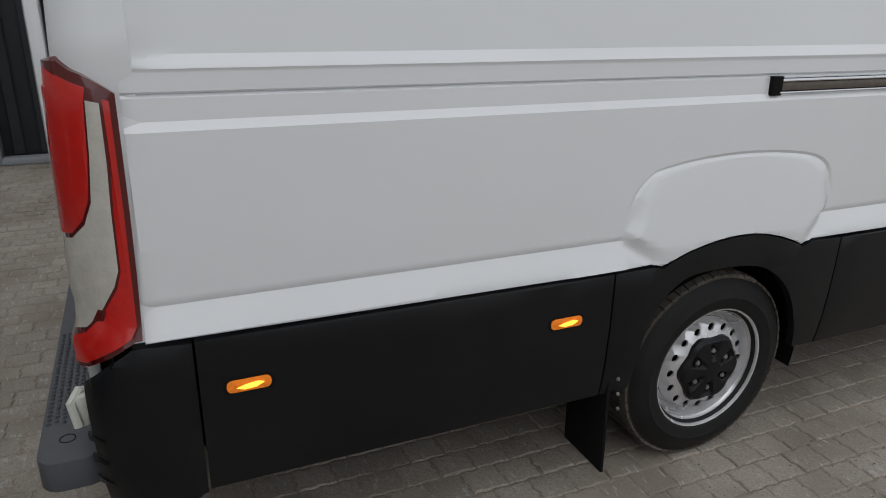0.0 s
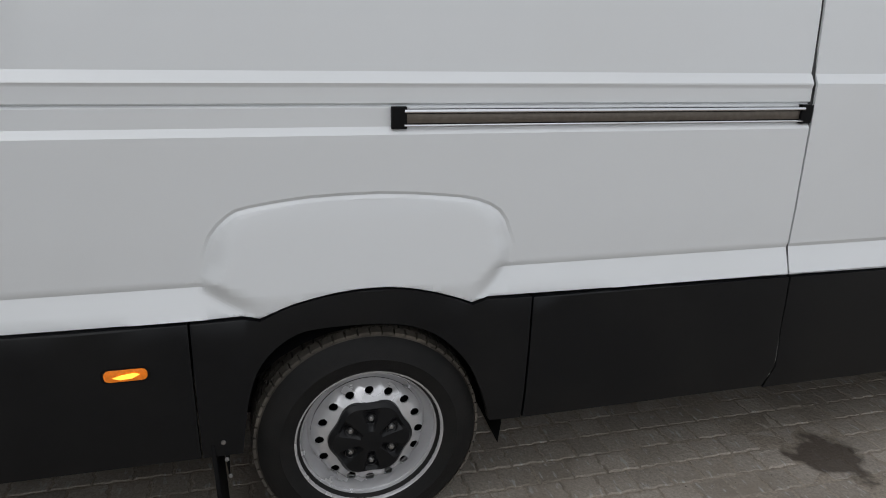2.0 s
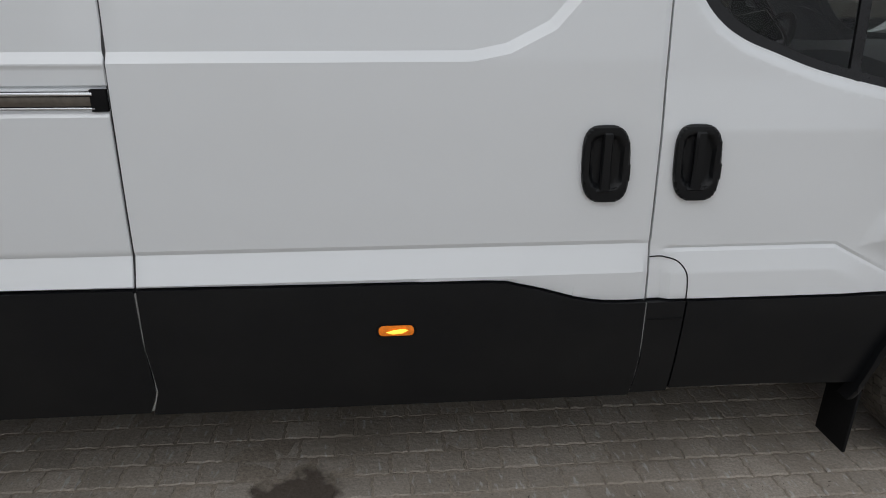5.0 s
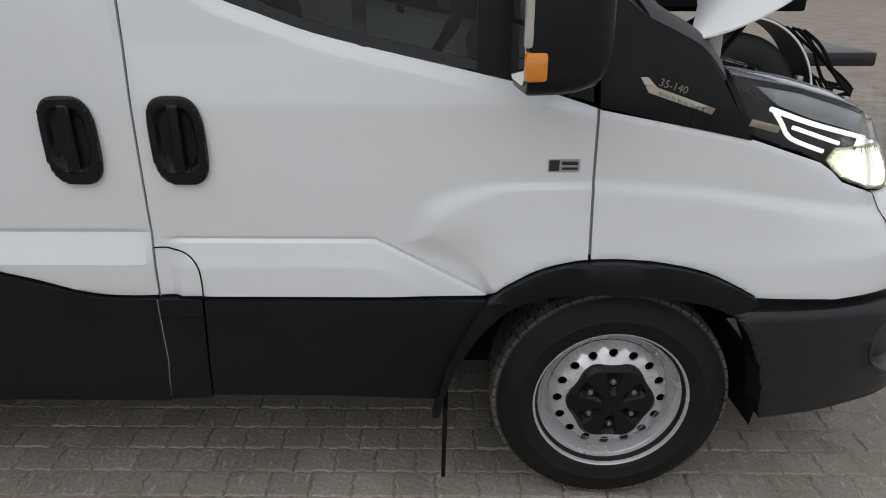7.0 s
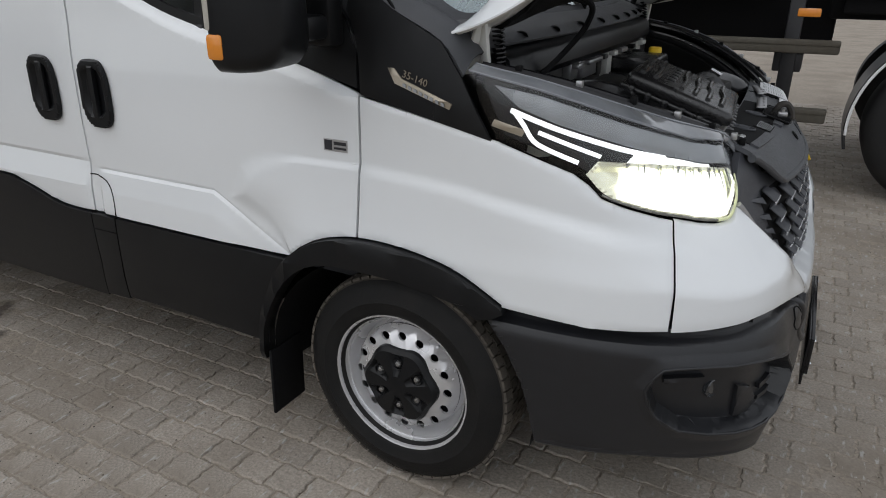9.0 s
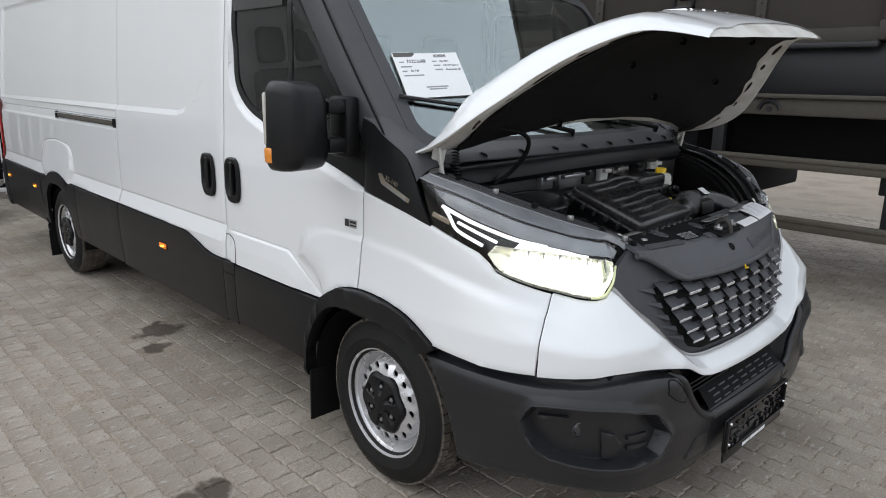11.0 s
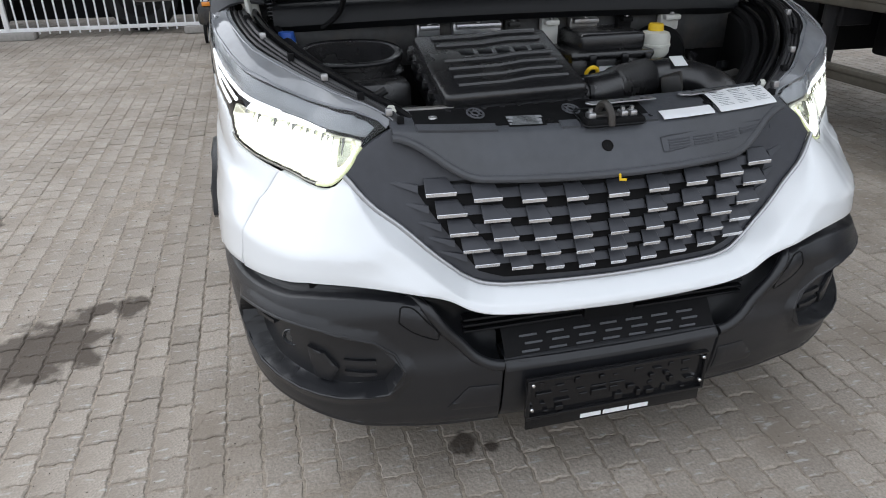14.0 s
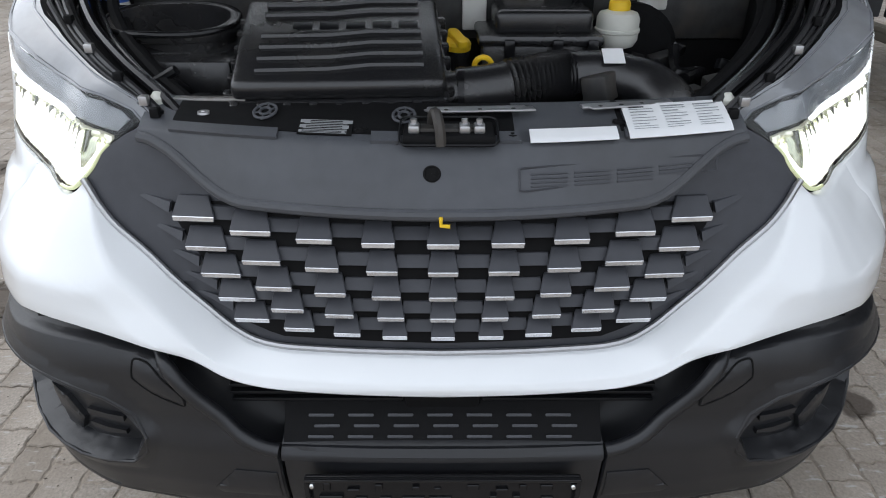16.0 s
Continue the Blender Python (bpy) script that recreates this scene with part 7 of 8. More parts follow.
prof = [(0.215, 1.352), (0.225, 1.345), (0.250, 1.322)]
rows = []
for y in np.linspace(-0.84, 0.84, 33):
    rows.append([bm.verts.new((screen(y, 1.38).x + 0.01, y, 1.375))] + [bm.verts.new((x + 0.03 - 0.12 * y * y, y, z - 0.01 * y * y)) for x, z in prof])
for a, b in zip(rows, rows[1:]):
    for i in range(3):
        bm.faces.new((a[i], a[i + 1], b[i + 1], b[i]))
thicken(bm, 0.008)
scut = part("scuttle_panel", bm, COWL, van, "grey plastic panel below the windscreen")
for k in range(8):
    y = -0.66 + k * 0.19
    bm = bmesh.new()
    lathe(bm, [(0.0005, 0.006), (0.014, 0.005), (0.018, 0.0)], 12, Matrix.Translation((0.262 - 0.12 * y * y, y, 1.336 - 0.01 * y * y)) @ pose(0, 0, 0, 60))
    part("clip", bm, BLACK, scut)
for pivot, tip, low in (((0.20, -0.10, 1.375), (-0.085, -0.86, 1.53), 0.0), ((0.20, 0.60, 1.365), (0.05, -0.05, 1.46), 0.0)):
    bm = bmesh.new()
    p, t = Vector(pivot), Vector(tip)
    on = lambda y, z: screen(y, z) + Vector((0.022, 0, 0.022))
    a = p.lerp(t, 0.45)
    tube(bm, [p, p + Vector((0.01, 0, 0.02)), on(a.y, a.z)], [0.012, 0.010, 0.007], 8)
    w = part("wiper", bm, BLACK, van, "black windscreen wiper")
    bm = bmesh.new()
    pts = [on(t.y + (p.y - t.y) * k / 8 * 0.85, t.z + (p.z - t.z) * k / 8 * 0.6) - Vector((0.010, 0, 0.010)) for k in range(9)]
    tube(bm, pts, 0.008, 6)
    part("blade", bm, BLACK_GLOSS, w)

# ---- engine bay ----
bm = bmesh.new()
box(bm, (0.10, -0.80, 0.70), (0.90, 0.80, 0.72), 0.0)
box(bm, (0.20, -0.80, 0.72), (0.22, 0.80, 1.24), 0.0)
for s in (-1, 1):
    rows = [[bm.verts.new((p.x - 0.06, (p.y + 0.095) * s, z if z else p.z - 0.045)) for p in spline(SEAL, 4)] for z in (0.72, 1.0, 0)]
    rows.append([bm.verts.new((p.x - 0.01, (p.y + 0.01) * s, p.z - 0.03)) for p in spline(SEAL, 4)])
    for a, b in zip(rows, rows[1:]):
        for i in range(len(a) - 1):
            bm.faces.new((a[i], a[i + 1], b[i + 1], b[i]))
box(bm, (0.72, -0.56, 0.72), (0.735, 0.56, 1.06), 0.0)
part("engine_bay_liner", bm, BLACK, van)
bm = bmesh.new()
box(bm, (0.22, -0.78, 1.10), (0.235, 0.78, 1.23), 0.004)
# pale in itself; the dark material stands in for the shade under the cowl
part("bulkhead_flange", bm, STEEL_DARK, van, "bulkhead darkened for the shade under the cowl")
for y, w, h, mat in ((-0.33, 0.075, 0.05, ALU), (-0.17, 0.16, 0.06, ALU), (0.08, 0.06, 0.10, INNER_WHITE), (0.20, 0.10, 0.04, STEEL), (0.52, 0.07, 0.05, INNER_WHITE), (-0.05, 0.05, 0.07, INNER_GREY), (0.35, 0.05, 0.06, BLACK)):
    bm = bmesh.new()
    box(bm, (0.235, y - w / 2, 1.225 - h), (0.262, y + w / 2, 1.228), 0.005)
    box(bm, (0.25, y - w / 2 + 0.006, 1.21), (0.285, y + w / 2 - 0.006, 1.226), 0.004)
    br = part("bracket", bm, mat, van)
    bm = bmesh.new()
    lathe(bm, [(0.0005, 0.008), (0.007, 0.007), (0.009, 0.0)], 8, Matrix.Translation((0.27, y, 1.227)) @ pose(0, 0, 0, 90))
    part("nut", bm, STEEL, br)
# air filter box, tilted forward
AB = Matrix.Translation((0.577, -0.210, 1.146)) @ pose(0, 0, 0, 0, 20, 4)
bm = bmesh.new()
box(bm, (-0.150, -0.200, -0.11), (0.152, 0.200, 0.0), 0.014, AB)
air = part("air_filter_box", bm, PLASTIC, van, "black ribbed air filter box")
bm = bmesh.new()
box(bm, (-0.158, -0.207, -0.012), (0.160, 0.207, 0.030), 0.016, AB, seg=3)
lid = part("lid", bm, BAY_BLACK, air)
for k in range(7):
    x = -0.125 + k * 0.040
    bm = bmesh.new()
    if k == 2:
        for c in range(5):
            box(bm, (x - 0.012, -0.10 + c * 0.055, 0.028), (x + 0.012, -0.10 + c * 0.055 + 0.04, 0.0325), 0.002, AB)
        part("plain_lettering_block", bm, PLASTIC, lid)
    else:
        tube(bm, [AB @ Vector((x, -0.16, 0.030)), AB @ Vector((x, -0.02, 0.031)), AB @ Vector((x - 0.012, 0.06, 0.031)), AB @ Vector((x - 0.012, 0.165, 0.030))], 0.0085, 8)
        part("rib", bm, BAY_BLACK, lid)
bm = bmesh.new()
box(bm, (-0.166, -0.215, -0.022), (0.168, 0.215, -0.008), 0.005, AB)
for k in range(9):
    y = -0.20 + k * 0.05
    box(bm, (0.158, y - 0.009, -0.034), (0.178, y + 0.009, -0.004), 0.005, AB)
for k in range(6):
    x = -0.13 + k * 0.052
    box(bm, (x - 0.009, -0.226, -0.034), (x + 0.009, -0.205, -0.004), 0.005, AB)
    box(bm, (x - 0.009, 0.205, -0.034), (x + 0.009, 0.226, -0.004), 0.005, AB)
part("flange", bm, BAY_BLACK, air)
for k in range(12):
    bm = bmesh.new()
    y = -0.18 + k * 0.0325
    box(bm, (0.151, y, -0.06), (0.162, y + 0.006, -0.014), 0.001, AB, seg=1)
    part("rib", bm, PLASTIC, air)
# oval air intake
bm = bmesh.new()
IN = Matrix.Translation((0.425, -0.605, 1.160)) @ pose(0, 0, 0, 0, 14, 0)
ov = lambda k, sc, z: IN @ Vector((0.075 * sc * math.cos(k), (0.135 * sc) * math.copysign(abs(math.sin(k)) ** 0.75, math.sin(k)), z))
ks = np.linspace(0, math.tau, 40, endpoint=False)
rows = [[bm.verts.new(ov(k, sc, z)) for k in ks] for sc, z in ((1.12, -0.10), (1.10, -0.045), (1.16, -0.04), (1.16, -0.025), (1.06, -0.02), (1.06, 0.0), (1.13, 0.004), (1.13, 0.018), (1.08, 0.026), (0.97, 0.026), (0.93, 0.0), (0.86, -0.06))]
for a, b in zip(rows, rows[1:]):
    for i in range(40):
        bm.faces.new((a[i], a[(i + 1) % 40], b[(i + 1) % 40], b[i]))
bm.faces.new(rows[-1])
duct = part("air_intake", bm, BAY_BLACK, van, "black oval air intake mouth", smooth=40)
bm = bmesh.new()
tube(bm, [ov(k, 1.10, 0.022) for k in ks], 0.007, 8, closed=True)
part("rim", bm, BLACK_GLOSS, duct)
bm = bmesh.new()
tube(bm, [ov(k, 1.15, -0.028) for k in ks], 0.005, 8, closed=True)
part("rim", bm, BLACK_GLOSS, duct)
for k in range(9):
    bm = bmesh.new()
    x = -0.052 + k * 0.013
    box(bm, (x - 0.002, -0.10, -0.062), (x + 0.002, 0.10, -0.045), 0.0, IN)
    part("mesh_bar", bm, BLACK, duct, smooth=0)
bm = bmesh.new()
box(bm, (0.31, -0.745, 0.98), (0.56, -0.45, 1.12), 0.02)
part("intake_housing", bm, BAY_BLACK, van)
# big hose
path = spline([(0.64, -0.01, 1.068), (0.635, 0.07, 1.076), (0.605, 0.18, 1.086), (0.575, 0.27, 1.092), (0.572, 0.35, 1.092), (0.615, 0.43, 1.080), (0.675, 0.47, 1.045), (0.70, 0.48, 0.96)], 40)
bm = bmesh.new()
rad = []
for i, p in enumerate(path):
    r = 0.051
    if 0.13 < p.y < 0.27:
        r = 0.052 + 0.005 * math.sin(i * 1.57)
    if p.y < 0.03:
        r = 0.046
    rad.append(r)
tube(bm, path, rad, 24)
hose = part("intake_hose", bm, BAY_BLACK, van, "black ribbed intake hose", smooth=40)
for p, r in ((path[26], 0.053), (path[120], 0.054)):
    bm = bmesh.new()
    tube(bm, [p + Vector((0, -0.006, 0)), p + Vector((0, 0.006, 0))], r, 24)
    part("hose_clamp", bm, BLACK_GLOSS, hose)
bm = bmesh.new()
box(bm, (-0.022, -0.022, 0), (0.022, 0.022, 0.0015), 0.0, Matrix.Translation((0.600, 0.352, 1.1400)) @ pose(0, 0, 0, 0, 28, 0))
part("tag", bm, PAPER, hose, "small white tag")
# fuse box, reservoir, caps, engine blocks
bm = bmesh.new()
box(bm, (0.235, 0.09, 0.98), (0.425, 0.36, 1.13), 0.014)
fuse = part("fuse_box", bm, BAY_BLACK, van, "black fuse box")
bm = bmesh.new()
box(bm, (0.225, 0.08, 1.122), (0.44, 0.37, 1.148), 0.010)
cover = part("cover", bm, BAY_BLACK, fuse)
bm = bmesh.new()
box(bm, (0.24, 0.12, 1.144), (0.42, 0.345, 1.20), 0.016, seg=3)
part("raised_lid", bm, BAY_BLACK, cover)
for y in (0.14, 0.25, 0.33):
    bm = bmesh.new()
    box(bm, (0.436, y, 1.09), (0.450, y + 0.025, 1.14), 0.004)
    part("clip", bm, BLACK_GLOSS, fuse)
bm = bmesh.new()
box(bm, (0.4255, 0.185, 1.075), (0.4275, 0.245, 1.10), 0.0)
part("tag", bm, PAPER, fuse)
bm = bmesh.new()
lathe(bm, [(0.0005, -0.16), (0.014, -0.16), (0.016, -0.085), (0.042, -0.075), (0.050, -0.062), (0.050, -0.045), (0.053, -0.043), (0.053, -0.036), (0.050, -0.034), (0.050, -0.012), (0.044, 0.0), (0.024, 0.006), (0.022, 0.012)], 24, Matrix.Translation((0.352, 0.415, 1.185)) @ pose(0, 0, 0, 90))
res = part("fluid_reservoir", bm, CREAM, van, "pale fluid reservoir with yellow cap")
bm = bmesh.new()
lathe(bm, [(0.0005, 0.020), (0.022, 0.020), (0.025, 0.015), (0.025, -0.004)], 20, Matrix.Translation((0.352, 0.415, 1.192)) @ pose(0, 0, 0, 90))
part("cap", bm, YELLOW, res)
bm = bmesh.new()
tube(bm, [Vector((0.576 + 0.006 * math.sin(a), 0.085 + 0.018 * math.cos(a), 1.115 + 0.018 * math.sin(a))) for a in np.linspace(0, math.tau, 16, endpoint=False)], 0.006, 8, closed=True)
tube(bm, [(0.576, 0.085, 1.097), (0.55, 0.085, 1.0)], 0.006, 8)
part("dipstick", bm, YELLOW, van, "yellow dipstick ring")
OILCAP = Matrix.Translation((0.385, 0.035, 1.118)) @ pose(0, 0, 0, 0, 12, 20)
bm = bmesh.new()
lathe(bm, [(0.030, 0.0), (0.034, -0.012), (0.030, -0.03), (0.033, -0.06), (0.036, -0.14)], 20, OILCAP @ pose(0, 0, 0, 90))
neck = part("oil_filler_neck", bm, BAY_BLACK, van, "black oil filler neck with a yellow winged cap")
bm = bmesh.new()
lathe(bm, [(0.0005, 0.012), (0.028, 0.010), (0.033, 0.004), (0.033, -0.008)], 20, OILCAP @ pose(0, 0, 0, 90))
slab(bm, round_rect(-0.042, -0.013, 0.042, 0.013, 0.011, 4), 0.016, OILCAP @ Matrix.Translation((0, 0, 0.006)), 0.003)
part("cap", bm, YELLOW, neck)
bm = bmesh.new()
lathe(bm, [(0.0005, -0.16), (0.032, -0.16), (0.034, -0.03), (0.026, 0.0)], 16, Matrix.Translation((0.322, -0.770, 1.205)) @ pose(0, 0, 0, 90))
wb = part("washer_bottle", bm, CREAM, van, "washer bottle with a blue cap")
bm = bmesh.new()
lathe(bm, [(0.0005, 0.024), (0.022, 0.022), (0.027, 0.0), (0.027, -0.012)], 16, Matrix.Translation((0.322, -0.770, 1.21)) @ pose(0, 0, 0, 90))
part("cap", bm, BLUE, wb)
bm = bmesh.new()
box(bm, (0.28, -0.36, 0.80), (0.70, 0.05, 1.0), 0.03)
box(bm, (0.26, -0.30, 1.0), (0.44, 0.02, 1.09), 0.02)
engine = part("engine", bm, STEEL_DARK, van, "dark engine block and pumps")
bm = bmesh.new()
box(bm, (0.55, 0.45, 0.80), (0.72, 0.62, 0.98), 0.03)
part("pump", bm, STEEL_DARK, van, "dark cast pump")
bm = bmesh.new()
box(bm, (0.265, -0.24, 1.09), (0.36, -0.02, 1.16), 0.02)
part("manifold_cover", bm, INNER_GREY, engine)
bm = bmesh.new()
lathe(bm, [(0.0005, 0.02), (0.10, 0.02), (0.115, 0.0), (0.115, -0.03)], 32, Matrix.Translation((0.285, 0.47, 1.08)) @ pose(0, 0, 0, 0, 0, -90))
part("brake_servo", bm, BLACK, engine)
rng = random.Random(11)
for k in range(26):
    y0 = rng.uniform(-0.70, 0.70)
    x0 = rng.uniform(0.28, 0.62)
    if -0.42 < y0 < 0.02 and x0 > 0.42:
        y0 = rng.choice((-1, 1)) * rng.uniform(0.45, 0.68)
    z0 = rng.uniform(0.93, 1.08)
    pts = [Vector((x0, y0, z0))]
    for s in range(4):
        pts.append(pts[-1] + Vector((rng.uniform(-0.09, 0.07), rng.uniform(-0.09, 0.09), rng.uniform(-0.04, 0.05))))
        pts[-1].y = max(-0.70, min(0.70, pts[-1].y))
        pts[-1].x = max(0.26, min(0.70, pts[-1].x))
        pts[-1].z = min(1.13, pts[-1].z)
    bm = bmesh.new()
    tube(bm, spline(pts, 5), rng.choice((0.005, 0.007, 0.011, 0.014)), 8)
    part("engine_hose", bm, rng.choice((BLACK, PLASTIC, BLACK_GLOSS)), engine)
for k in range(14):
    bm = bmesh.new()
    y0, x0, z0 = rng.choice((rng.uniform(-0.72, -0.42), rng.uniform(0.42, 0.70), rng.uniform(0.30, 0.70))), rng.uniform(0.28, 0.66), rng.uniform(1.0, 1.09)
    s = rng.uniform(0.012, 0.03)
    box(bm, (-s, -s * 1.5, -s), (s, s * 1.5, s), s * 0.25, Matrix.Translation((x0, y0, z0)) @ pose(0, 0, 0, rng.uniform(-20, 20), rng.uniform(-20, 20), rng.uniform(0, 90)))
    part("connector", bm, rng.choice((BLACK, PLASTIC, STEEL_DARK, STEEL_DARK, BLACK)), engine)
bm = bmesh.new()
tube(bm, spline([(0.17, -0.78, 1.50), (0.28, -0.74, 1.45), (0.38, -0.64, 1.42), (0.37, -0.60, 1.36), (0.31, -0.61, 1.28), (0.27, -0.66, 1.23)], 8), 0.008, 8)
part("washer_hose", bm, BLACK, van)
for s in (-1, 1):
    bm = bmesh.new()
    lathe(bm, [(0.0005, 0.012), (0.008, 0.011), (0.012, 0.006), (0.017, 0.0), (0.017, -0.01)], 12, Matrix.Translation((0.735, 0.545 * s, 1.092)) @ pose(0, 0, 0, 90))
    part("rubber_stop", bm, CREAM, van)
bm = bmesh.new()
box(bm, (0.715, -0.52, 1.080), (0.735, -0.38, 1.090), 0.003)
part("metal_strip", bm, STEEL, van)
for xa, ya, xb, yb in ((0.789, -0.03, 0.776, 0.155), (0.769, 0.26, 0.735, 0.44)):
    bm = bmesh.new()
    d = Vector((xb - xa, yb - ya, 0))
    box(bm, (0, -0.010, 0), (d.length, 0.010, 0.006), 0.002, Matrix.Translation((xa, ya, 1.082)) @ d.to_track_quat("X", "Z").to_matrix().to_4x4())
    part("metal_strip", bm, ALU, van, "bright metal strip with notches")

# ---- cab ----
bm = bmesh.new()
box(bm, (-1.27, -0.90, 0.62), (0.10, 0.90, 0.66), 0.01)
part("cab_floor", bm, FABRIC, van)
bm = bmesh.new()
box(bm, (-1.31, -0.90, 0.64), (-1.27, 0.90, 2.12), 0.01)
part("partition", bm, LINING, van, "pale grey cab partition")
bm = bmesh.new()
box(bm, (-1.25, -0.76, 2.06), (-0.68, 0.76, 2.08), 0.01)
part("headliner", bm, LINING, van)
bm = bmesh.new()
prof = [(-0.30, 0.95), (-0.33, 1.20), (-0.28, 1.33), (-0.10, 1.37), (0.14, 1.345), (0.17, 1.0)]
rows = [[bm.verts.new((x - 0.10 * y * y, y, z + 0.02 * math.cos(4 * y) * (z > 1.3))) for x, z in prof] for y in np.linspace(-0.84, 0.84, 20)]
for a, b in zip(rows, rows[1:]):
    for i in range(len(prof) - 1):
        bm.faces.new((a[i], a[i + 1], b[i + 1], b[i]))
part("dashboard", bm, DASH, van, "dark grey dashboard", smooth=50)
bm = bmesh.new()
wc = Matrix.Translation((-0.45, 0.42, 1.30)) @ pose(0, 0, 0, 0, -60, 0)
tube(bm, [wc @ Vector((0.19 * math.cos(a), 0.19 * math.sin(a), 0)) for a in np.linspace(0, math.tau, 32, endpoint=False)], 0.015, 8, closed=True)
box(bm, (-0.06, -0.18, -0.02), (0.02, 0.18, 0.02), 0.012, wc)
part("steering_wheel", bm, BLACK, van)
for y0, y1 in ((0.18, 0.70), (-0.72, 0.10)):
    bm = bmesh.new()
    box(bm, (-1.10, y0, 0.90), (-0.55, y1, 1.06), 0.05, seg=3)
    seat = part("cab_seat", bm, FABRIC, van, "dark fabric cab seat")
    bm = bmesh.new()
    box(bm, (-0.06, y0 + 0.02, 0.0), (0.06, y1 - 0.02, 0.62), 0.05, Matrix.Translation((-1.06, 0, 1.02)) @ pose(0, 0, 0, 0, -10, 0), seg=3)
    part("seat_back", bm, FABRIC, seat)
    for yc in ([(y0 + y1) / 2] if y1 - y0 < 0.6 else [y0 + 0.2, y1 - 0.2]):
        bm = bmesh.new()
        box(bm, (-0.045, yc - 0.13, 0.0), (0.045, yc + 0.13, 0.18), 0.04, Matrix.Translation((-1.17, 0, 1.66)) @ pose(0, 0, 0, 0, -8, 0), seg=3)
        part("headrest", bm, FABRIC, seat)

# sales sheet on the windscreen
tlc, trc = screen(-0.801, 1.689) + Vector((0.008, 0, 0.007)), screen(-0.514, 1.703) + Vector((0.008, 0, 0.007))
ex = (trc - tlc).normalized()
dn = (screen(-0.824, 1.535) - screen(-0.801, 1.689)).normalized()
nz = ex.cross(-dn).normalized()
SM = Matrix.Translation(tlc) @ Matrix((ex, -dn, nz)).transposed().to_4x4()
bm = bmesh.new()
slab(bm, [(0, -0.21), (0.30, -0.21), (0.30, 0), (0.10, 0.0), (0.08, 0.006), (0.0, 0.006)], 0.001, SM)
sheet_ob = single("sales_sheet", bm, PAPER, "white printed sales sheet on the windscreen", "paper")
bm = bmesh.new()
slab(bm, [(0.005, -0.016), (0.085, -0.016), (0.10, -0.004), (0.095, 0.004), (0.005, 0.004)], 0.0006, SM @ Matrix.Translation((0, 0, 0.001)))
part("heading_block", bm, SIGN_GREY, sheet_ob)
for k in range(10):
    bm = bmesh.new()
    slab(bm, [(0.185 + k * 0.006, -0.022), (0.1885 + k * 0.006, -0.022), (0.1885 + k * 0.006, -0.008), (0.185 + k * 0.006, -0.008)], 0.0004, SM @ Matrix.Translation((0, 0, 0.001)))
    part("barcode_bar", bm, INK, sheet_ob, smooth=0)
for body, x, y, s in (("70222688", 0.052, -0.046, 0.022), ("06-2021", 0.205, -0.046, 0.013), ("140 HP Euro 6", 0.212, -0.066, 0.0125), ("Automatic (8)", 0.220, -0.086, 0.0125), ("86.739", 0.058, -0.088, 0.0135)):
    writing(body, s, INK, SM @ Matrix.Translation((x, y, 0.0014)), sheet_ob)
for x, y, w in ((0.02, -0.044, 0.022), (0.17, -0.044, 0.02), (0.17, -0.064, 0.03), (0.17, -0.084, 0.035), (0.02, -0.066, 0.05), (0.02, -0.087, 0.022), (0.02, -0.108, 0.09), (0.10, -0.165, 0.10), (0.11, -0.175, 0.08)):
    bm = bmesh.new()
    slab(bm, [(x, y), (x + w, y), (x + w, y + 0.006), (x, y + 0.006)], 0.0003, SM @ Matrix.Translation((0, 0, 0.001)))
    part("plain_bar", bm, INK_GREY, sheet_ob, smooth=0)


# ---- yard ----
bm = bmesh.new()
bmesh.ops.create_grid(bm, x_segments=60, y_segments=60, size=400)
for v in bm.verts:
    v.co.z = -0.0048
single("ground", bm, SAND, "dusty grey-brown yard ground between the pavers", "ground", kind="structure")

# dark cladding of a hall beyond the van's tail
hall = thing("storage_hall", "dark corrugated hall wall with a grey door post", "building")
bm = bmesh.new()
box(bm, (-13.0, 5.0, 0.0), (-6.35, 5.2, 2.7), 0.01)
part("wall", bm, DARKWALL, hall)
for k in range(28):
    bm = bmesh.new()
    box(bm, (-12.9 + k * 0.23, 4.955, 0.06), (-12.9 + k * 0.23 + 0.10, 5.002, 2.68), 0.01, seg=1)
    part("cladding_rib", bm, DARKWALL, hall)
bm = bmesh.new()
box(bm, (-7.32, 4.80, 0.0), (-7.0, 4.98, 2.7), 0.01)
part("door_post", bm, GREYPOST, hall)
bm = bmesh.new()
box(bm, (-7.0, 4.78, 0.0), (-6.3, 4.95, 0.06), 0.01)
part("threshold", bm, GREYPOST, hall)

# box trailer behind the fence
trl = thing("box_trailer", "long off-white box trailer parked behind the fence", "trailer", at=(-9.7, -5.0, 0))
bm = bmesh.new()
box(bm, (-1.25, -9.0, 1.16), (1.25, 8.6, 3.80), 0.03)
part("body", bm, TRAILER, trl)
bm = bmesh.new()
box(bm, (1.24, -9.0, 3.67), (1.275, 8.6, 3.815), 0.012)
part("top_rail", bm, ALU, trl)
bm = bmesh.new()
box(bm, (1.24, -9.0, 1.13), (1.27, 8.6, 1.24), 0.01)
part("bottom_rail", bm, ALU, trl)
bm = bmesh.new()
box(bm, (-1.0, -8.8, 0.85), (0.95, 8.4, 1.15), 0.02)
part("chassis", bm, BLACK, trl)
bm = bmesh.new()
box(bm, (0.4, -8.8, 0.15), (0.45, 8.4, 0.95), 0.0)
part("skirt", bm, BLACK, trl)
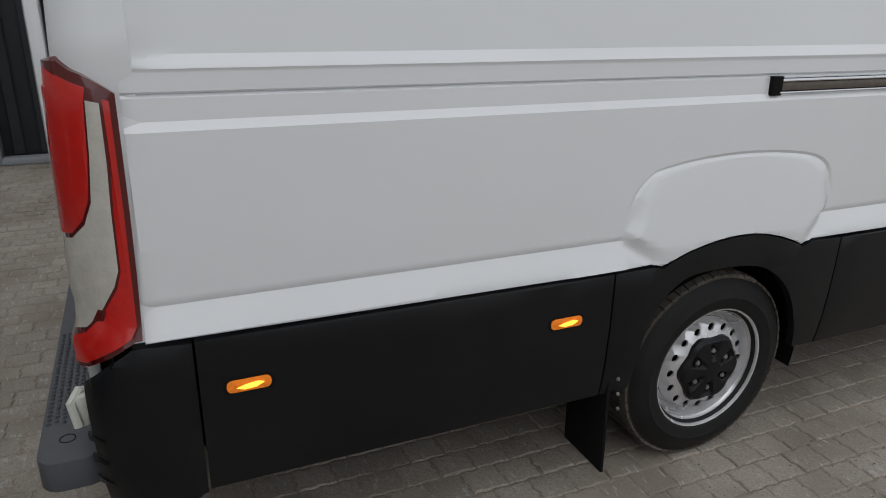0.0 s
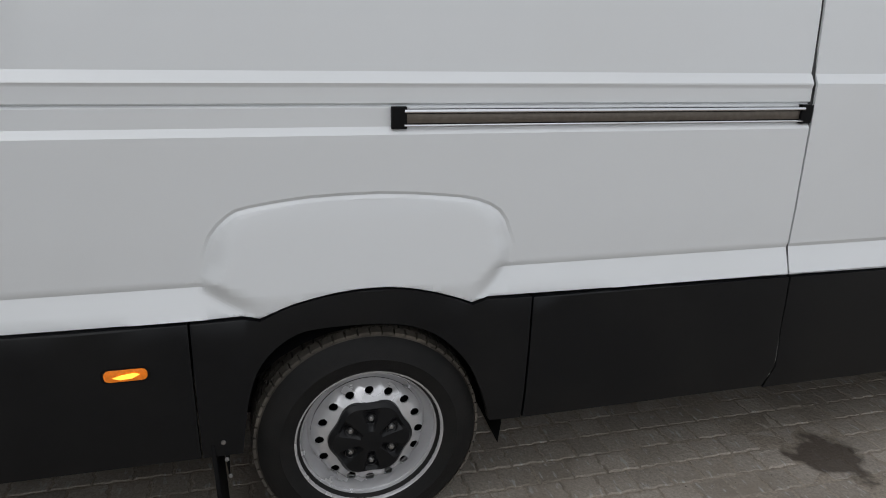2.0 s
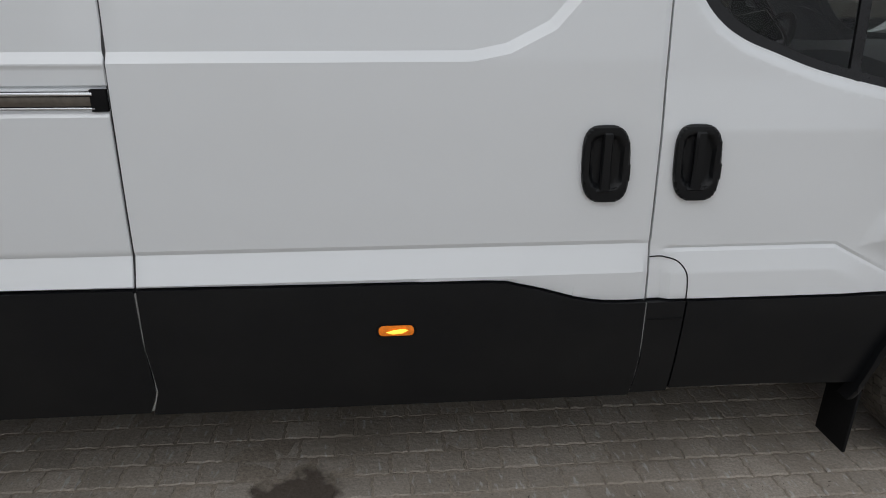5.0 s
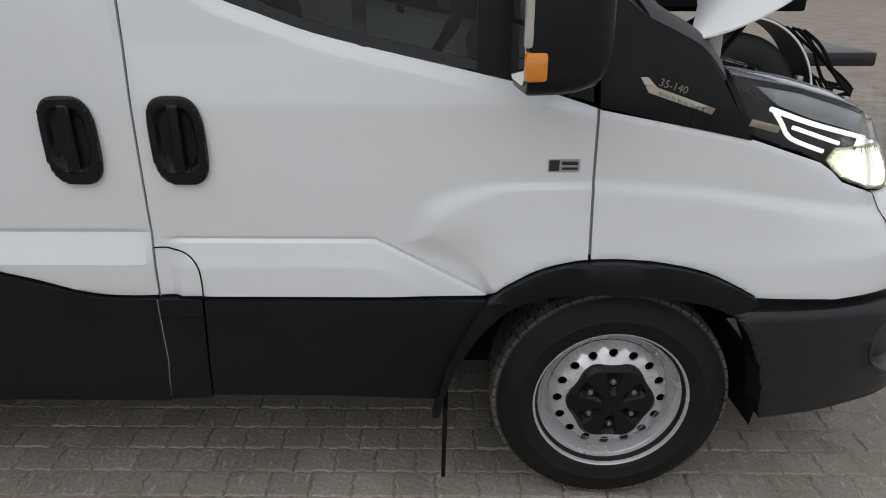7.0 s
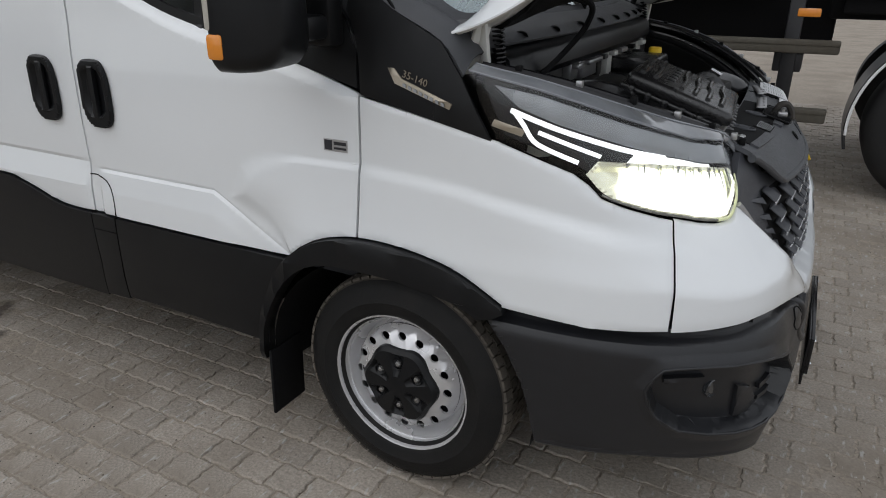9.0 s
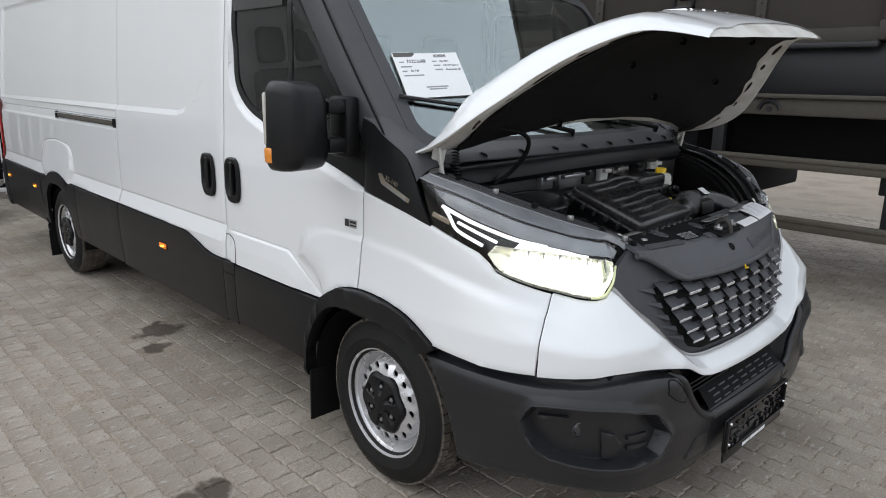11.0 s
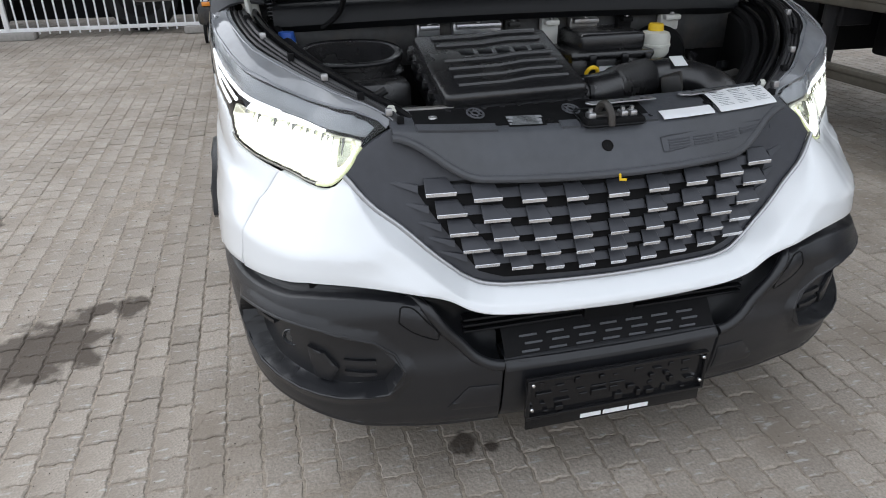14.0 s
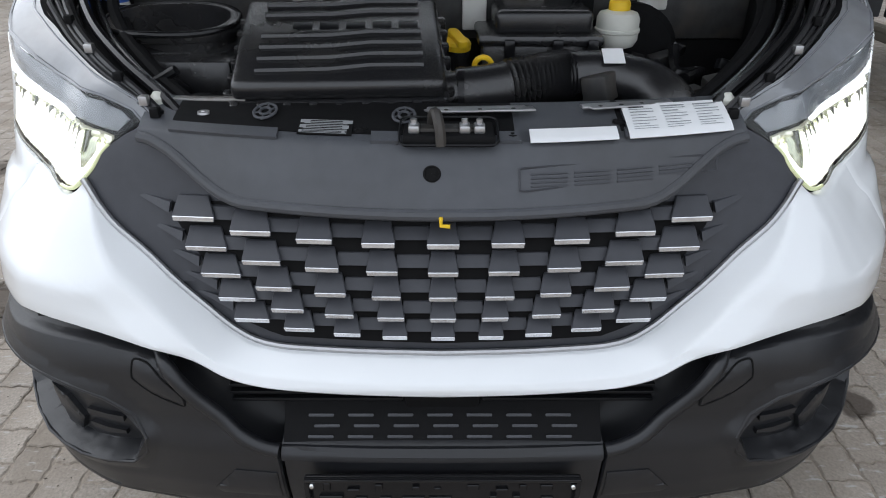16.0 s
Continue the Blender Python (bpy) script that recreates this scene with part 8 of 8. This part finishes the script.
for y in (-6.0, -4.7, -3.4, 0.4, 2.6, 5.5):
    bm = bmesh.new()
    mm = Matrix.Translation((1.05, y, 0.50)) @ pose(0, 0, 0, 0, 0, 90) @ Matrix.Diagonal((1, -1, 1, 1))
    lathe(bm, [(0.0005, 0.02), (0.13, 0.02), (0.15, -0.02), (0.28, -0.05), (0.30, 0.0), (0.42, 0.02), (0.49, -0.02), (0.50, -0.08), (0.50, -0.30)], 32, mm)
    part("wheel", bm, RUBBER, trl)

# palisade fence
fence = thing("fence", "white steel bar fence on concrete feet", "fence", at=(-8.42, 0, 0))
for zz, hh in ((1.345, 0.028), (0.12, 0.025)):
    bm = bmesh.new()
    box(bm, (-0.02, -15.0, zz - hh), (0.02, 2.2, zz + hh), 0.004)
    part("rail", bm, FENCE, fence)
bm = bmesh.new()
tube(bm, [(0, 0, 0.06), (0, 0, 1.44), (0, 0, 1.50)], [0.012, 0.012, 0.004], 6)
bar = finish("bar", bm, FENCE)
for k in range(int(17.2 / 0.128)):
    ob = new("bar", bar)
    ob.parent = fence
    ob.matrix_basis = Matrix.Translation((0.0, -15.0 + k * 0.128, 0.0))
for k in range(7):
    y = -14.6 + k * 2.62
    bm = bmesh.new()
    box(bm, (-0.03, y - 0.03, 0.0), (0.03, y + 0.03, 1.40), 0.005)
    part("post", bm, FENCE, fence)
    bm = bmesh.new()
    box(bm, (-0.12, y - 0.34, 0.0), (0.14, y + 0.34, 0.10), 0.02)
    part("foot", bm, CONCRETE, fence)

# small tug machine by the fence
cart = thing("yard_tug", "small dark battery tug with a rubber wheel", "tug", at=(-7.02, -1.28, 0))
bm = bmesh.new()
box(bm, (-0.45, -0.24, 0.30), (0.16, 0.22, 0.52), 0.03)
part("body", bm, STEEL_DARK, cart)
bm = bmesh.new()
lathe(bm, [(0.0005, 0.02), (0.05, 0.02), (0.06, 0.0), (0.10, -0.01), (0.115, 0.02), (0.15, 0.03), (0.185, 0.01), (0.19, -0.03), (0.185, -0.07), (0.10, -0.09), (0.0005, -0.09)], 32, Matrix.Translation((0.14, 0.02, 0.19)) @ pose(0, 0, 0, 0, 0, -90))
wh = part("wheel", bm, TREAD, cart)
bm = bmesh.new()
for k in range(6):
    a = k * math.tau / 6
    tube(bm, [(0.165, 0.02, 0.19), (0.165, 0.02 + 0.10 * math.cos(a), 0.19 + 0.10 * math.sin(a))], 0.010, 6)
part("spokes", bm, BLACK, wh)
bm = bmesh.new()
box(bm, (0.10, -0.15, 0.06), (0.16, -0.12, 0.34), 0.006)
part("fork", bm, BLACK, cart)
bm = bmesh.new()
box(bm, (0.14, 0.215, 0.08), (0.18, 0.26, 0.62), 0.006)
part("fork", bm, BLACK, cart)
bm = bmesh.new()
box(bm, (-0.40, 0.22, 0.05), (0.16, 0.34, 0.34), 0.01)
part("battery_box", bm, BLACK, cart)
for y in (-0.18, 0.20):
    bm = bmesh.new()
    lathe(bm, [(0.0005, 0.02), (0.11, 0.02), (0.12, 0.0), (0.12, -0.05), (0.0005, -0.05)], 20, Matrix.Translation((-0.38, y, 0.12)) @ pose(0, 0, 0, 0, 0, 0))
    part("wheel", bm, RUBBER, cart)
bm = bmesh.new()
box(bm, (0.160, -0.06, 0.36), (0.164, 0.09, 0.43), 0.0)
part("plate", bm, PAPER, cart)
bm = bmesh.new()
box(bm, (0.10, -0.18, 0.52), (0.17, -0.08, 0.57), 0.008)
part("lamp", bm, AMBER_OFF, cart)
for k in range(6):
    bm = bmesh.new()
    rr = random.Random(30 + k)
    tube(bm, spline([(0.12, 0.20, 0.50 + 0.03 * k), (0.10, 0.34, 0.62 + rr.uniform(-0.05, 0.05)), (0.06, 0.50, 0.60 + rr.uniform(-0.1, 0.05)), (0.05, 0.56, 0.45 + rr.uniform(-0.05, 0.1)), (0.02, 0.42, 0.36), (0.0, 0.24, 0.40)], 6), 0.010, 6)
    part("cable", bm, BLACK, cart)
bm = bmesh.new()
tube(bm, [(0.0, 0.10, 0.52), (0.02, 0.12, 0.66), (0.06, 0.28, 0.70)], 0.012, 8)
part("tiller", bm, BLACK, cart)

# ---- container truck alongside ----
truck = thing("container_truck", "olive drab equipment container on a truck chassis", "truck", at=(-2.4, 4.1, 0))
TX, TY = -2.4, 4.1


def tp(x, y, z):
    return (x - TX, y - TY, z)


F = 2.85
bm = bmesh.new()
box(bm, tp(-5.43, F + 0.03, 1.92), tp(0.66, 5.28, 4.45), 0.01)
cont = part("container", bm, OLIVE, truck, "olive drab container body")
for x0, x1, z0, z1, d, mat, nm in ((-5.46, -5.30, 1.90, 4.47, 0.03, OLIVE, "corner_post"), (0.53, 0.69, 1.90, 4.47, 0.03, OLIVE, "corner_post"), (-5.3, 0.53, 4.36, 4.46, 0.018, OLIVE, "top_rail"),
                                   (-5.3, 0.53, 1.86, 1.98, 0.025, OLIVE_DARK, "bottom_rail"), (-3.36, -3.10, 1.98, 4.36, 0.03, BLACK_SATIN, "rubber_post"),
                                   (-3.10, 0.53, 2.725, 2.785, 0.035, BLACK_SATIN, "rubber_strip"), (-3.10, 0.53, 1.845, 1.885, 0.04, BLACK_SATIN, "rubber_strip")):
    bm = bmesh.new()
    box(bm, tp(x0, F + 0.03 - d, z0), tp(x1, F + 0.06, z1), 0.008)
    part(nm, bm, mat, cont)
for x in (-3.29, -3.17):
    bm = bmesh.new()
    tube(bm, [tp(x, F - 0.004, 1.98), tp(x, F - 0.004, 4.36)], 0.02, 8)
    part("seal", bm, BLACK_SATIN, cont)
bm = bmesh.new()
tube(bm, [tp(-3.1, F - 0.012, 2.77), tp(0.53, F - 0.012, 2.77)], 0.016, 8)
part("seal", bm, BLACK_SATIN, cont)
for x in (-5.38, 0.61):
    for z in (4.40, 1.95):
        bm = bmesh.new()
        box(bm, tp(x - 0.09, F - 0.015, z - 0.06), tp(x + 0.09, F + 0.10, z + 0.07), 0.012)
        cst = part("corner_casting", bm, OLIVE, cont)
        bm = bmesh.new()
        lathe(bm, [(0.0005, -0.02), (0.028, -0.02), (0.032, 0.002), (0.037, 0.002)], 16, Matrix.Translation(tp(x, F - 0.016, z)) @ Matrix.Diagonal((1, -1, 1.4, 1)))
        part("eye", bm, BLACK, cst)
for x, z, w, h in ((-0.90, 2.348, 0.088, 0.176),):
    bm = bmesh.new()
    for a, b in (((-w, -h), (w, -h + 0.02)), ((-w, h - 0.02), (w, h)), ((-w, -h), (-w + 0.02, h)), ((w - 0.02, -h), (w, h))):
        box(bm, tp(x + a[0], F - 0.004, z + a[1]), tp(x + b[0], F + 0.034, z + b[1]), 0.004)
    lt = part("latch_frame", bm, BLACK_SATIN, cont)
    bm = bmesh.new()
    box(bm, tp(x - w + 0.02, F + 0.02, z - h + 0.02), tp(x + w - 0.02, F + 0.031, z + h - 0.02), 0.0)
    part("latch_pan", bm, OLIVE_DARK, lt)
    bm = bmesh.new()
    box(bm, tp(x - 0.035, F - 0.012, z - 0.03), tp(x + 0.03, F + 0.03, z + 0.12), 0.012)
    box(bm, tp(x - 0.045, F - 0.004, z - 0.11), tp(x + 0.05, F + 0.03, z - 0.02), 0.01)
    part("latch_handle", bm, OLIVE_DARK, lt)
for x in (-0.285, -1.70, -2.9):
    bm = bmesh.new()
    box(bm, tp(x - 0.035, F + 0.005, 1.96), tp(x + 0.045, F + 0.035, 2.31), 0.006)
    box(bm, tp(x - 0.065, F - 0.002, 1.975), tp(x + 0.03, F + 0.036, 2.05), 0.006)
    hg = part("hinge_plate", bm, OLIVE_DARK, cont)
    for z in (2.09, 2.18, 2.27):
        bm = bmesh.new()
        lathe(bm, [(0.0005, 0.008), (0.008, 0.007), (0.012, 0.0)], 10, Matrix.Translation(tp(x + 0.005, F + 0.005, z)) @ Matrix.Diagonal((1, -1, 1, 1)))
        part("bolt", bm, OLIVE_DARK, hg)
    bm = bmesh.new()
    tube(bm, [tp(x - 0.09, F - 0.02, 1.83), tp(x + 0.07, F - 0.02, 1.83)], 0.028, 12)
    box(bm, tp(x - 0.01, F - 0.03, 1.62), tp(x + 0.06, F + 0.02, 1.84), 0.006)
    part("hinge_pin", bm, OLIVE_DARK, cont)
# sub-frame and lashing rail
bm = bmesh.new()
box(bm, tp(-5.4, F - 0.02, 1.37), tp(2.3, F + 0.05, 1.50), 0.012)
box(bm, tp(-5.4, F - 0.05, 1.495), tp(0.7, F + 0.05, 1.525), 0.006)
sub = part("lashing_rail", bm, RAIL_DARK, truck)
for x in (-0.12, -0.68, -1.25, -1.82, -2.4):
    bm = bmesh.new()
    a = [tp(x + 0.075 * math.cos(t), F - 0.024, 1.40 + 0.075 * math.sin(t)) for t in np.linspace(0.15, math.pi - 0.15, 14)]
    tube(bm, a, 0.017, 6)
    tube(bm, [tp(x, F - 0.015, 1.415), tp(x, F - 0.03, 1.415)], 0.022, 10)
    part("lashing_eye", bm, BLACK_SATIN, sub)
bm = bmesh.new()
box(bm, tp(-5.3, F + 0.12, 1.52), tp(0.6, 5.2, 1.88), 0.01)
part("deck_frame", bm, BLACK_SATIN, truck)
bm = bmesh.new()
tube(bm, [tp(-1.0, F + 0.06, 1.64), tp(-0.35, F + 0.06, 1.68)], 0.035, 10)
tube(bm, [tp(-1.35, F + 0.06, 1.60), tp(-0.4, F + 0.06, 1.72)], 0.012, 6)
part("strut", bm, OLIVE_DARK, truck)
for z, h, d in ((1.025, 0.045, 0.0), (0.575, 0.05, 0.0)):
    bm = bmesh.new()
    box(bm, tp(-3.6, F - 0.02, z - h), tp(1.05, F + 0.03, z + h), 0.014)
    box(bm, tp(-3.6, F - 0.026, z + h * 0.2), tp(1.05, F - 0.018, z + h * 0.85), 0.004)
    part("side_guard", bm, RAIL, truck)
for x in (-3.2, -1.55, -0.515, 0.75):
    bm = bmesh.new()
    box(bm, tp(x - 0.045, F + 0.03, 0.52), tp(x + 0.05, F + 0.09, 1.40), 0.01)
    box(bm, tp(x - 0.09, F + 0.05, 0.85), tp(x + 0.09, F + 0.30, 1.0), 0.01)
    part("guard_post", bm, BLACK_SATIN, truck)
for y0 in (F + 0.55, 4.6):
    bm = bmesh.new()
    box(bm, tp(-5.3, y0, 1.02), tp(-0.4, y0 + 0.2, 1.36), 0.02)
    box(bm, tp(-0.42, y0 + 0.01, 1.23), tp(2.3, y0 + 0.19, 1.358), 0.02)
    part("chassis_beam", bm, BLACK, truck)
for x in (-4.5, -2.9, -1.9):
    bm = bmesh.new()
    box(bm, tp(x - 0.1, F + 0.35, 0.62), tp(x + 0.12, 5.0, 1.2), 0.02)
    part("cross_member", bm, BLACK, truck)
# black blocks added to keep the view under the truck dark
for a, b in (((-1.7, F + 0.6, 0.60), (-0.58, 5.0, 1.34)), ((-0.62, F + 0.5, 0.98), (1.0, 5.0, 1.36))):
    bm = bmesh.new()
    box(bm, tp(*a), tp(*b), 0.03)
    part("dark_filler_block", bm, BLACK, truck)
for x, z0, z1, w in ((-0.96, 0.70, 1.25, 0.22), (-2.3, 0.62, 1.30, 0.5)):
    bm = bmesh.new()
    box(bm, tp(x - w, F + 0.16, z0), tp(x + w, F + 0.6, z1), 0.02)
    bx = part("equipment_box", bm, BLACK, truck)
    bm = bmesh.new()
    box(bm, tp(x - 0.06, F + 0.152, (z0 + z1) / 2), tp(x + 0.08, F + 0.161, (z0 + z1) / 2 + 0.09), 0.0)
    part("plate", bm, INK_GREY, bx)


def truck_wheel(x, y, flip):
    bm = bmesh.new()
    mm = Matrix.Translation(tp(x, y, 0.52)) @ Matrix.Diagonal((1, -flip, 1, 1))
    lathe(bm, [(0.285, -0.06), (0.29, -0.01), (0.30, 0.012), (0.33, 0.025), (0.40, 0.03), (0.46, 0.015), (0.50, -0.02), (0.518, -0.06), (0.52, -0.28), (0.46, -0.32), (0.29, -0.30)], 64, mm)
    t = part("wheel", bm, TYRE_BLACK, truck, "large black truck wheel", smooth=50)
    bm = bmesh.new()
    lathe(bm, [(0.292, -0.005), (0.285, 0.005), (0.272, -0.01), (0.262, -0.06), (0.24, -0.10), (0.15, -0.11), (0.14, -0.07), (0.085, -0.06), (0.08, -0.02), (0.0005, -0.01)], 48, mm)
    rim = part("rim", bm, BLACK_SATIN, t)
    for k in range(10):
        a = k * math.tau / 10
        bm = bmesh.new()
        lathe(bm, [(0.0005, 0.025), (0.010, 0.024), (0.014, 0.0), (0.02, 0.0)], 8, mm @ Matrix.Translation((0.165 * math.cos(a), -0.098, 0.165 * math.sin(a))))
        part("nut", bm, STEEL, rim)
    bm = bmesh.new()
    lathe(bm, [(0.0005, 0.02), (0.03, 0.02), (0.045, 0.012), (0.06, 0.0)], 20, mm @ Matrix.Translation((0, -0.012, 0)))
    part("hub_cap", bm, STEEL_BROWN, rim)
    return t


for x in (1.80, -4.35):
    truck_wheel(x, 2.93, 1)
    truck_wheel(x, 5.25, -1)
bm = bmesh.new()
arc = [(1.80 + 0.63 * math.cos(a), 0.52 + 0.66 * math.sin(a)) for a in np.linspace(-0.05, math.pi + 0.25, 30)]
rows = [[bm.verts.new(tp(x, y, z)) for x, z in arc] for y in (2.90, 3.35)]
for i in range(29):
    bm.faces.new((rows[0][i], rows[0][i + 1], rows[1][i + 1], rows[1][i]))
thicken(bm, 0.02)
mg = part("mudguard", bm, BLACK_SATIN, truck, "black mudguard with a white edge")
bm = bmesh.new()
tube(bm, [tp(1.80 + 0.615 * math.cos(a), 2.893, 0.52 + 0.645 * math.sin(a)) for a in np.linspace(-0.05, math.pi + 0.1, 40)], 0.009, 8)
part("white_edge", bm, PAPER, mg)
bm = bmesh.new()
box(bm, tp(0.76, F + 0.02, 1.21), tp(0.90, F + 0.06, 1.265), 0.01)
part("side_reflector", bm, AMBER_OFF, truck, "amber side reflector")
bm = bmesh.new()
box(bm, tp(0.95, F + 0.25, 1.19), tp(2.35, 5.2, 1.36), 0.02)
box(bm, tp(1.02, F + 0.10, 1.23), tp(2.20, F + 0.30, 1.33), 0.02)
part("rear_frame", bm, BLACK, truck)
bm = bmesh.new()
box(bm, tp(0.95, F + 0.05, 1.42), tp(2.35, 5.2, 1.95), 0.04)
cab = part("rear_body", bm, OLIVE_DARK, truck, "dark olive body section over the wheel")
bm = bmesh.new()
box(bm, tp(0.9, F + 0.02, 1.36), tp(2.38, F + 0.06, 1.41), 0.008)
part("trim_strip", bm, BLACK_SATIN, cab)
for x0, x1 in ((0.20, 0.42), (0.46, 0.62), (0.66, 0.74)):
    bm = bmesh.new()
    box(bm, tp(x0, 4.1, 1.08), tp(x1, 4.15, 1.30), 0.01)
    part("white_tank", bm, PAPER, truck)
for k in range(5):
    bm = bmesh.new()
    rr = random.Random(50 + k)
    x0 = 2.36
    tube(bm, spline([tp(x0, 3.1 + 0.1 * k, 1.05), tp(x0 + 0.14, 3.05 + 0.1 * k, 0.95 + rr.uniform(-0.06, 0.02)), tp(x0 + 0.30, 3.0 + 0.1 * k, 0.72 + rr.uniform(-0.1, 0.1)), tp(x0 + 0.42 + 0.05 * k, 3.0 + 0.08 * k, 0.55), tp(x0 + 0.36, 3.0 + 0.1 * k, 0.46), tp(x0 + 0.22, 3.05 + 0.1 * k, 0.66)], 6), 0.014, 6)
    part("air_hose", bm, BLACK, truck)
bm = bmesh.new()
box(bm, tp(2.30, 3.6, 0.70), tp(3.30, 4.6, 0.82), 0.02)
part("drawbar", bm, BLACK_SATIN, truck)

# ---- far side of the yard ----
def far_van(x, y, rz, h, ln, mat):
    t = thing("parked_truck", "white box truck parked far across the yard", "truck", at=(x, y, 0), rz=rz, group="far trucks")
    bm = bmesh.new()
    box(bm, (-ln / 2, -1.2, 0.9), (ln / 2 - 2.1, 1.2, h), 0.05)
    part("body", bm, mat, t)
    bm = bmesh.new()
    box(bm, (ln / 2 - 2.0, -1.1, 0.6), (ln / 2, 1.1, 2.6), 0.15)
    c = part("cab", bm, TRAILER, t)
    bm = bmesh.new()
    box(bm, (ln / 2 - 0.9, -1.12, 1.6), (ln / 2 + 0.01, 1.12, 2.3), 0.05)
    part("window", bm, BLACK_GLOSS, c)
    for wx in (-ln / 2 + 1.2, ln / 2 - 1.2):
        for s in (-1, 1):
            bm = bmesh.new()
            lathe(bm, [(0.0005, 0.0), (0.25, 0.0), (0.45, 0.02), (0.45, -0.3), (0.0005, -0.3)], 20, Matrix.Translation((wx, -1.15 * s, 0.45)) @ Matrix.Diagonal((1, -s, 1, 1)))
            part("wheel", bm, RUBBER, t)
    return t


for x, y, rz, h, ln in ((26, 33, 5, 3.6, 9), (14.5, 36, 5, 3.4, 8), (38, 30, 0, 3.7, 10), (4, 40, 0, 3.6, 9)):
    far_van(x, y, rz, h, ln, TRAILER)

# ---- pavers ----
pave = thing("pavement", "worn grey-brown interlocking concrete pavers with sandy joints", "pavement", kind="structure")
PL, PW = 0.132, 0.114
prng = np.random.RandomState(3)


def paver_rim():
    """The outline of one paver: wavy sides and ends that lock into their neighbours."""
    l, w, wave = PL / 2 - 0.0032, PW / 2 - 0.0034, 0.0042
    side = [(x, wave * math.sin(math.tau * x / (PL / 2)) * math.cos(math.pi * x / PL * 0.9)) for x in np.linspace(-l, l, 8)]
    end = [(0.0, -0.55), (0.0045, -0.2), (-0.0045, 0.2), (0.0, 0.55)]
    return [(x, -w + dy) for x, dy in side] + [(l + dx, w * k) for dx, k in end] + [(x, w + dy) for x, dy in reversed(side)] + [(-l + dx, w * k) for dx, k in reversed(end)]


RIMP = np.array(paver_rim())
NR = len(RIMP)
base_v = np.concatenate([np.c_[RIMP * (0.925, 0.905), np.zeros(NR)], np.c_[RIMP, np.full(NR, -0.0045)], np.c_[RIMP, np.full(NR, -0.02)]])
base_f = [list(range(NR))] + [[i, (i + 1) % NR, (i + 1) % NR + NR, i + NR][::-1] for i in range(NR)] + [[i + NR, (i + 1) % NR + NR, (i + 1) % NR + 2 * NR, i + 2 * NR][::-1] for i in range(NR)]
shapes = []
for k in range(6):
    v = base_v.copy()
    v[:NR, 2] += prng.uniform(-0.0012, 0.0006, NR)
    v[:NR, :2] += prng.uniform(-0.0025, 0.0025, (NR, 2))
    v[:, :2] *= 1 + prng.uniform(-0.015, 0.01)
    me = bpy.data.meshes.new("paver")
    me.from_pydata(v.tolist(), [], base_f)
    me.materials.append(PAVER)
    shapes.append(me)
verts, faces, picked = [], [], 0
col = 0
yc = -8.0
while yc < 7.0:
    xc = -11.0 + (PL / 2 if col % 2 else 0) + float(prng.uniform(-0.003, 0.003))
    while xc < 6.0:
        z = float(prng.uniform(-0.0034, 0.0014)) + 0.0022 * math.sin(xc * 1.7 + yc) * math.sin(yc * 1.3)
        rz, tx, ty = prng.uniform(-0.022, 0.022), prng.uniform(-0.022, 0.022), prng.uniform(-0.018, 0.018)
        if -3.15 < xc < 1.75 and -2.12 < yc < -1.12 and picked < 300:
            picked += 1
            ob = new("paver", shapes[picked % 6])
            ob.parent = pave
            ob.matrix_basis = pose(xc, yc, z, math.degrees(tx), math.degrees(ty), math.degrees(rz))
        else:
            c, s = math.cos(rz), math.sin(rz)
            p = base_v.copy()
            p[:NR, :2] += prng.uniform(-0.0025, 0.0025, (NR, 2))
            p[:NR, 2] += prng.uniform(-0.0012, 0.0006, NR)
            p[NR:2 * NR, :2] += prng.uniform(-0.0012, 0.0012, (NR, 2))
            p[2 * NR:, :2] = p[NR:2 * NR, :2]
            x, y = p[:, 0] * c - p[:, 1] * s, p[:, 0] * s + p[:, 1] * c
            p = np.c_[x + xc, y + yc, p[:, 2] + z - x * ty + y * tx]
            n = len(verts)
            verts.extend(p.tolist())
            faces.extend([[i + n for i in f] for f in base_f])
        xc += PL
    yc += PW
    col += 1
me = bpy.data.meshes.new("paver_field")
me.from_pydata(verts, [], faces)
me.materials.append(PAVER)
fld = new("paver_field", me)
fld.parent = pave
tagged(fld, kind="stuff")

# loose grit on the pavers
gv, gf = [], []
for k in range(5200):
    if k % 3:
        x, y = prng.uniform(-7.5, 3.8), -1.0 - abs(prng.normal(0, 0.9))
    else:
        x, y = prng.uniform(1.0, 4.2), prng.uniform(-3.2, 2.4)
    r = 0.0012 + 0.0028 * prng.random_sample() ** 3
    n = len(gv)
    sx, sy, sz = r * prng.uniform(0.7, 1.6), r * prng.uniform(0.7, 1.6), r * prng.uniform(0.4, 0.8)
    gv += [(x + sx, y, 0.001), (x, y + sy, 0.001), (x - sx, y, 0.001), (x, y - sy, 0.001), (x, y, 0.001 + sz), (x, y, -0.002)]
    gf += [(n + a, n + (a + 1) % 4, n + 4) for a in range(4)] + [(n + (a + 1) % 4, n + a, n + 5) for a in range(4)]
me = bpy.data.meshes.new("grit")
me.from_pydata(gv, [], gf)
me.materials.append(GRIT)
grit = new("grit", me)
tagged(grit, "loose dark grit and crumbs scattered over the pavers", "grit", kind="stuff")
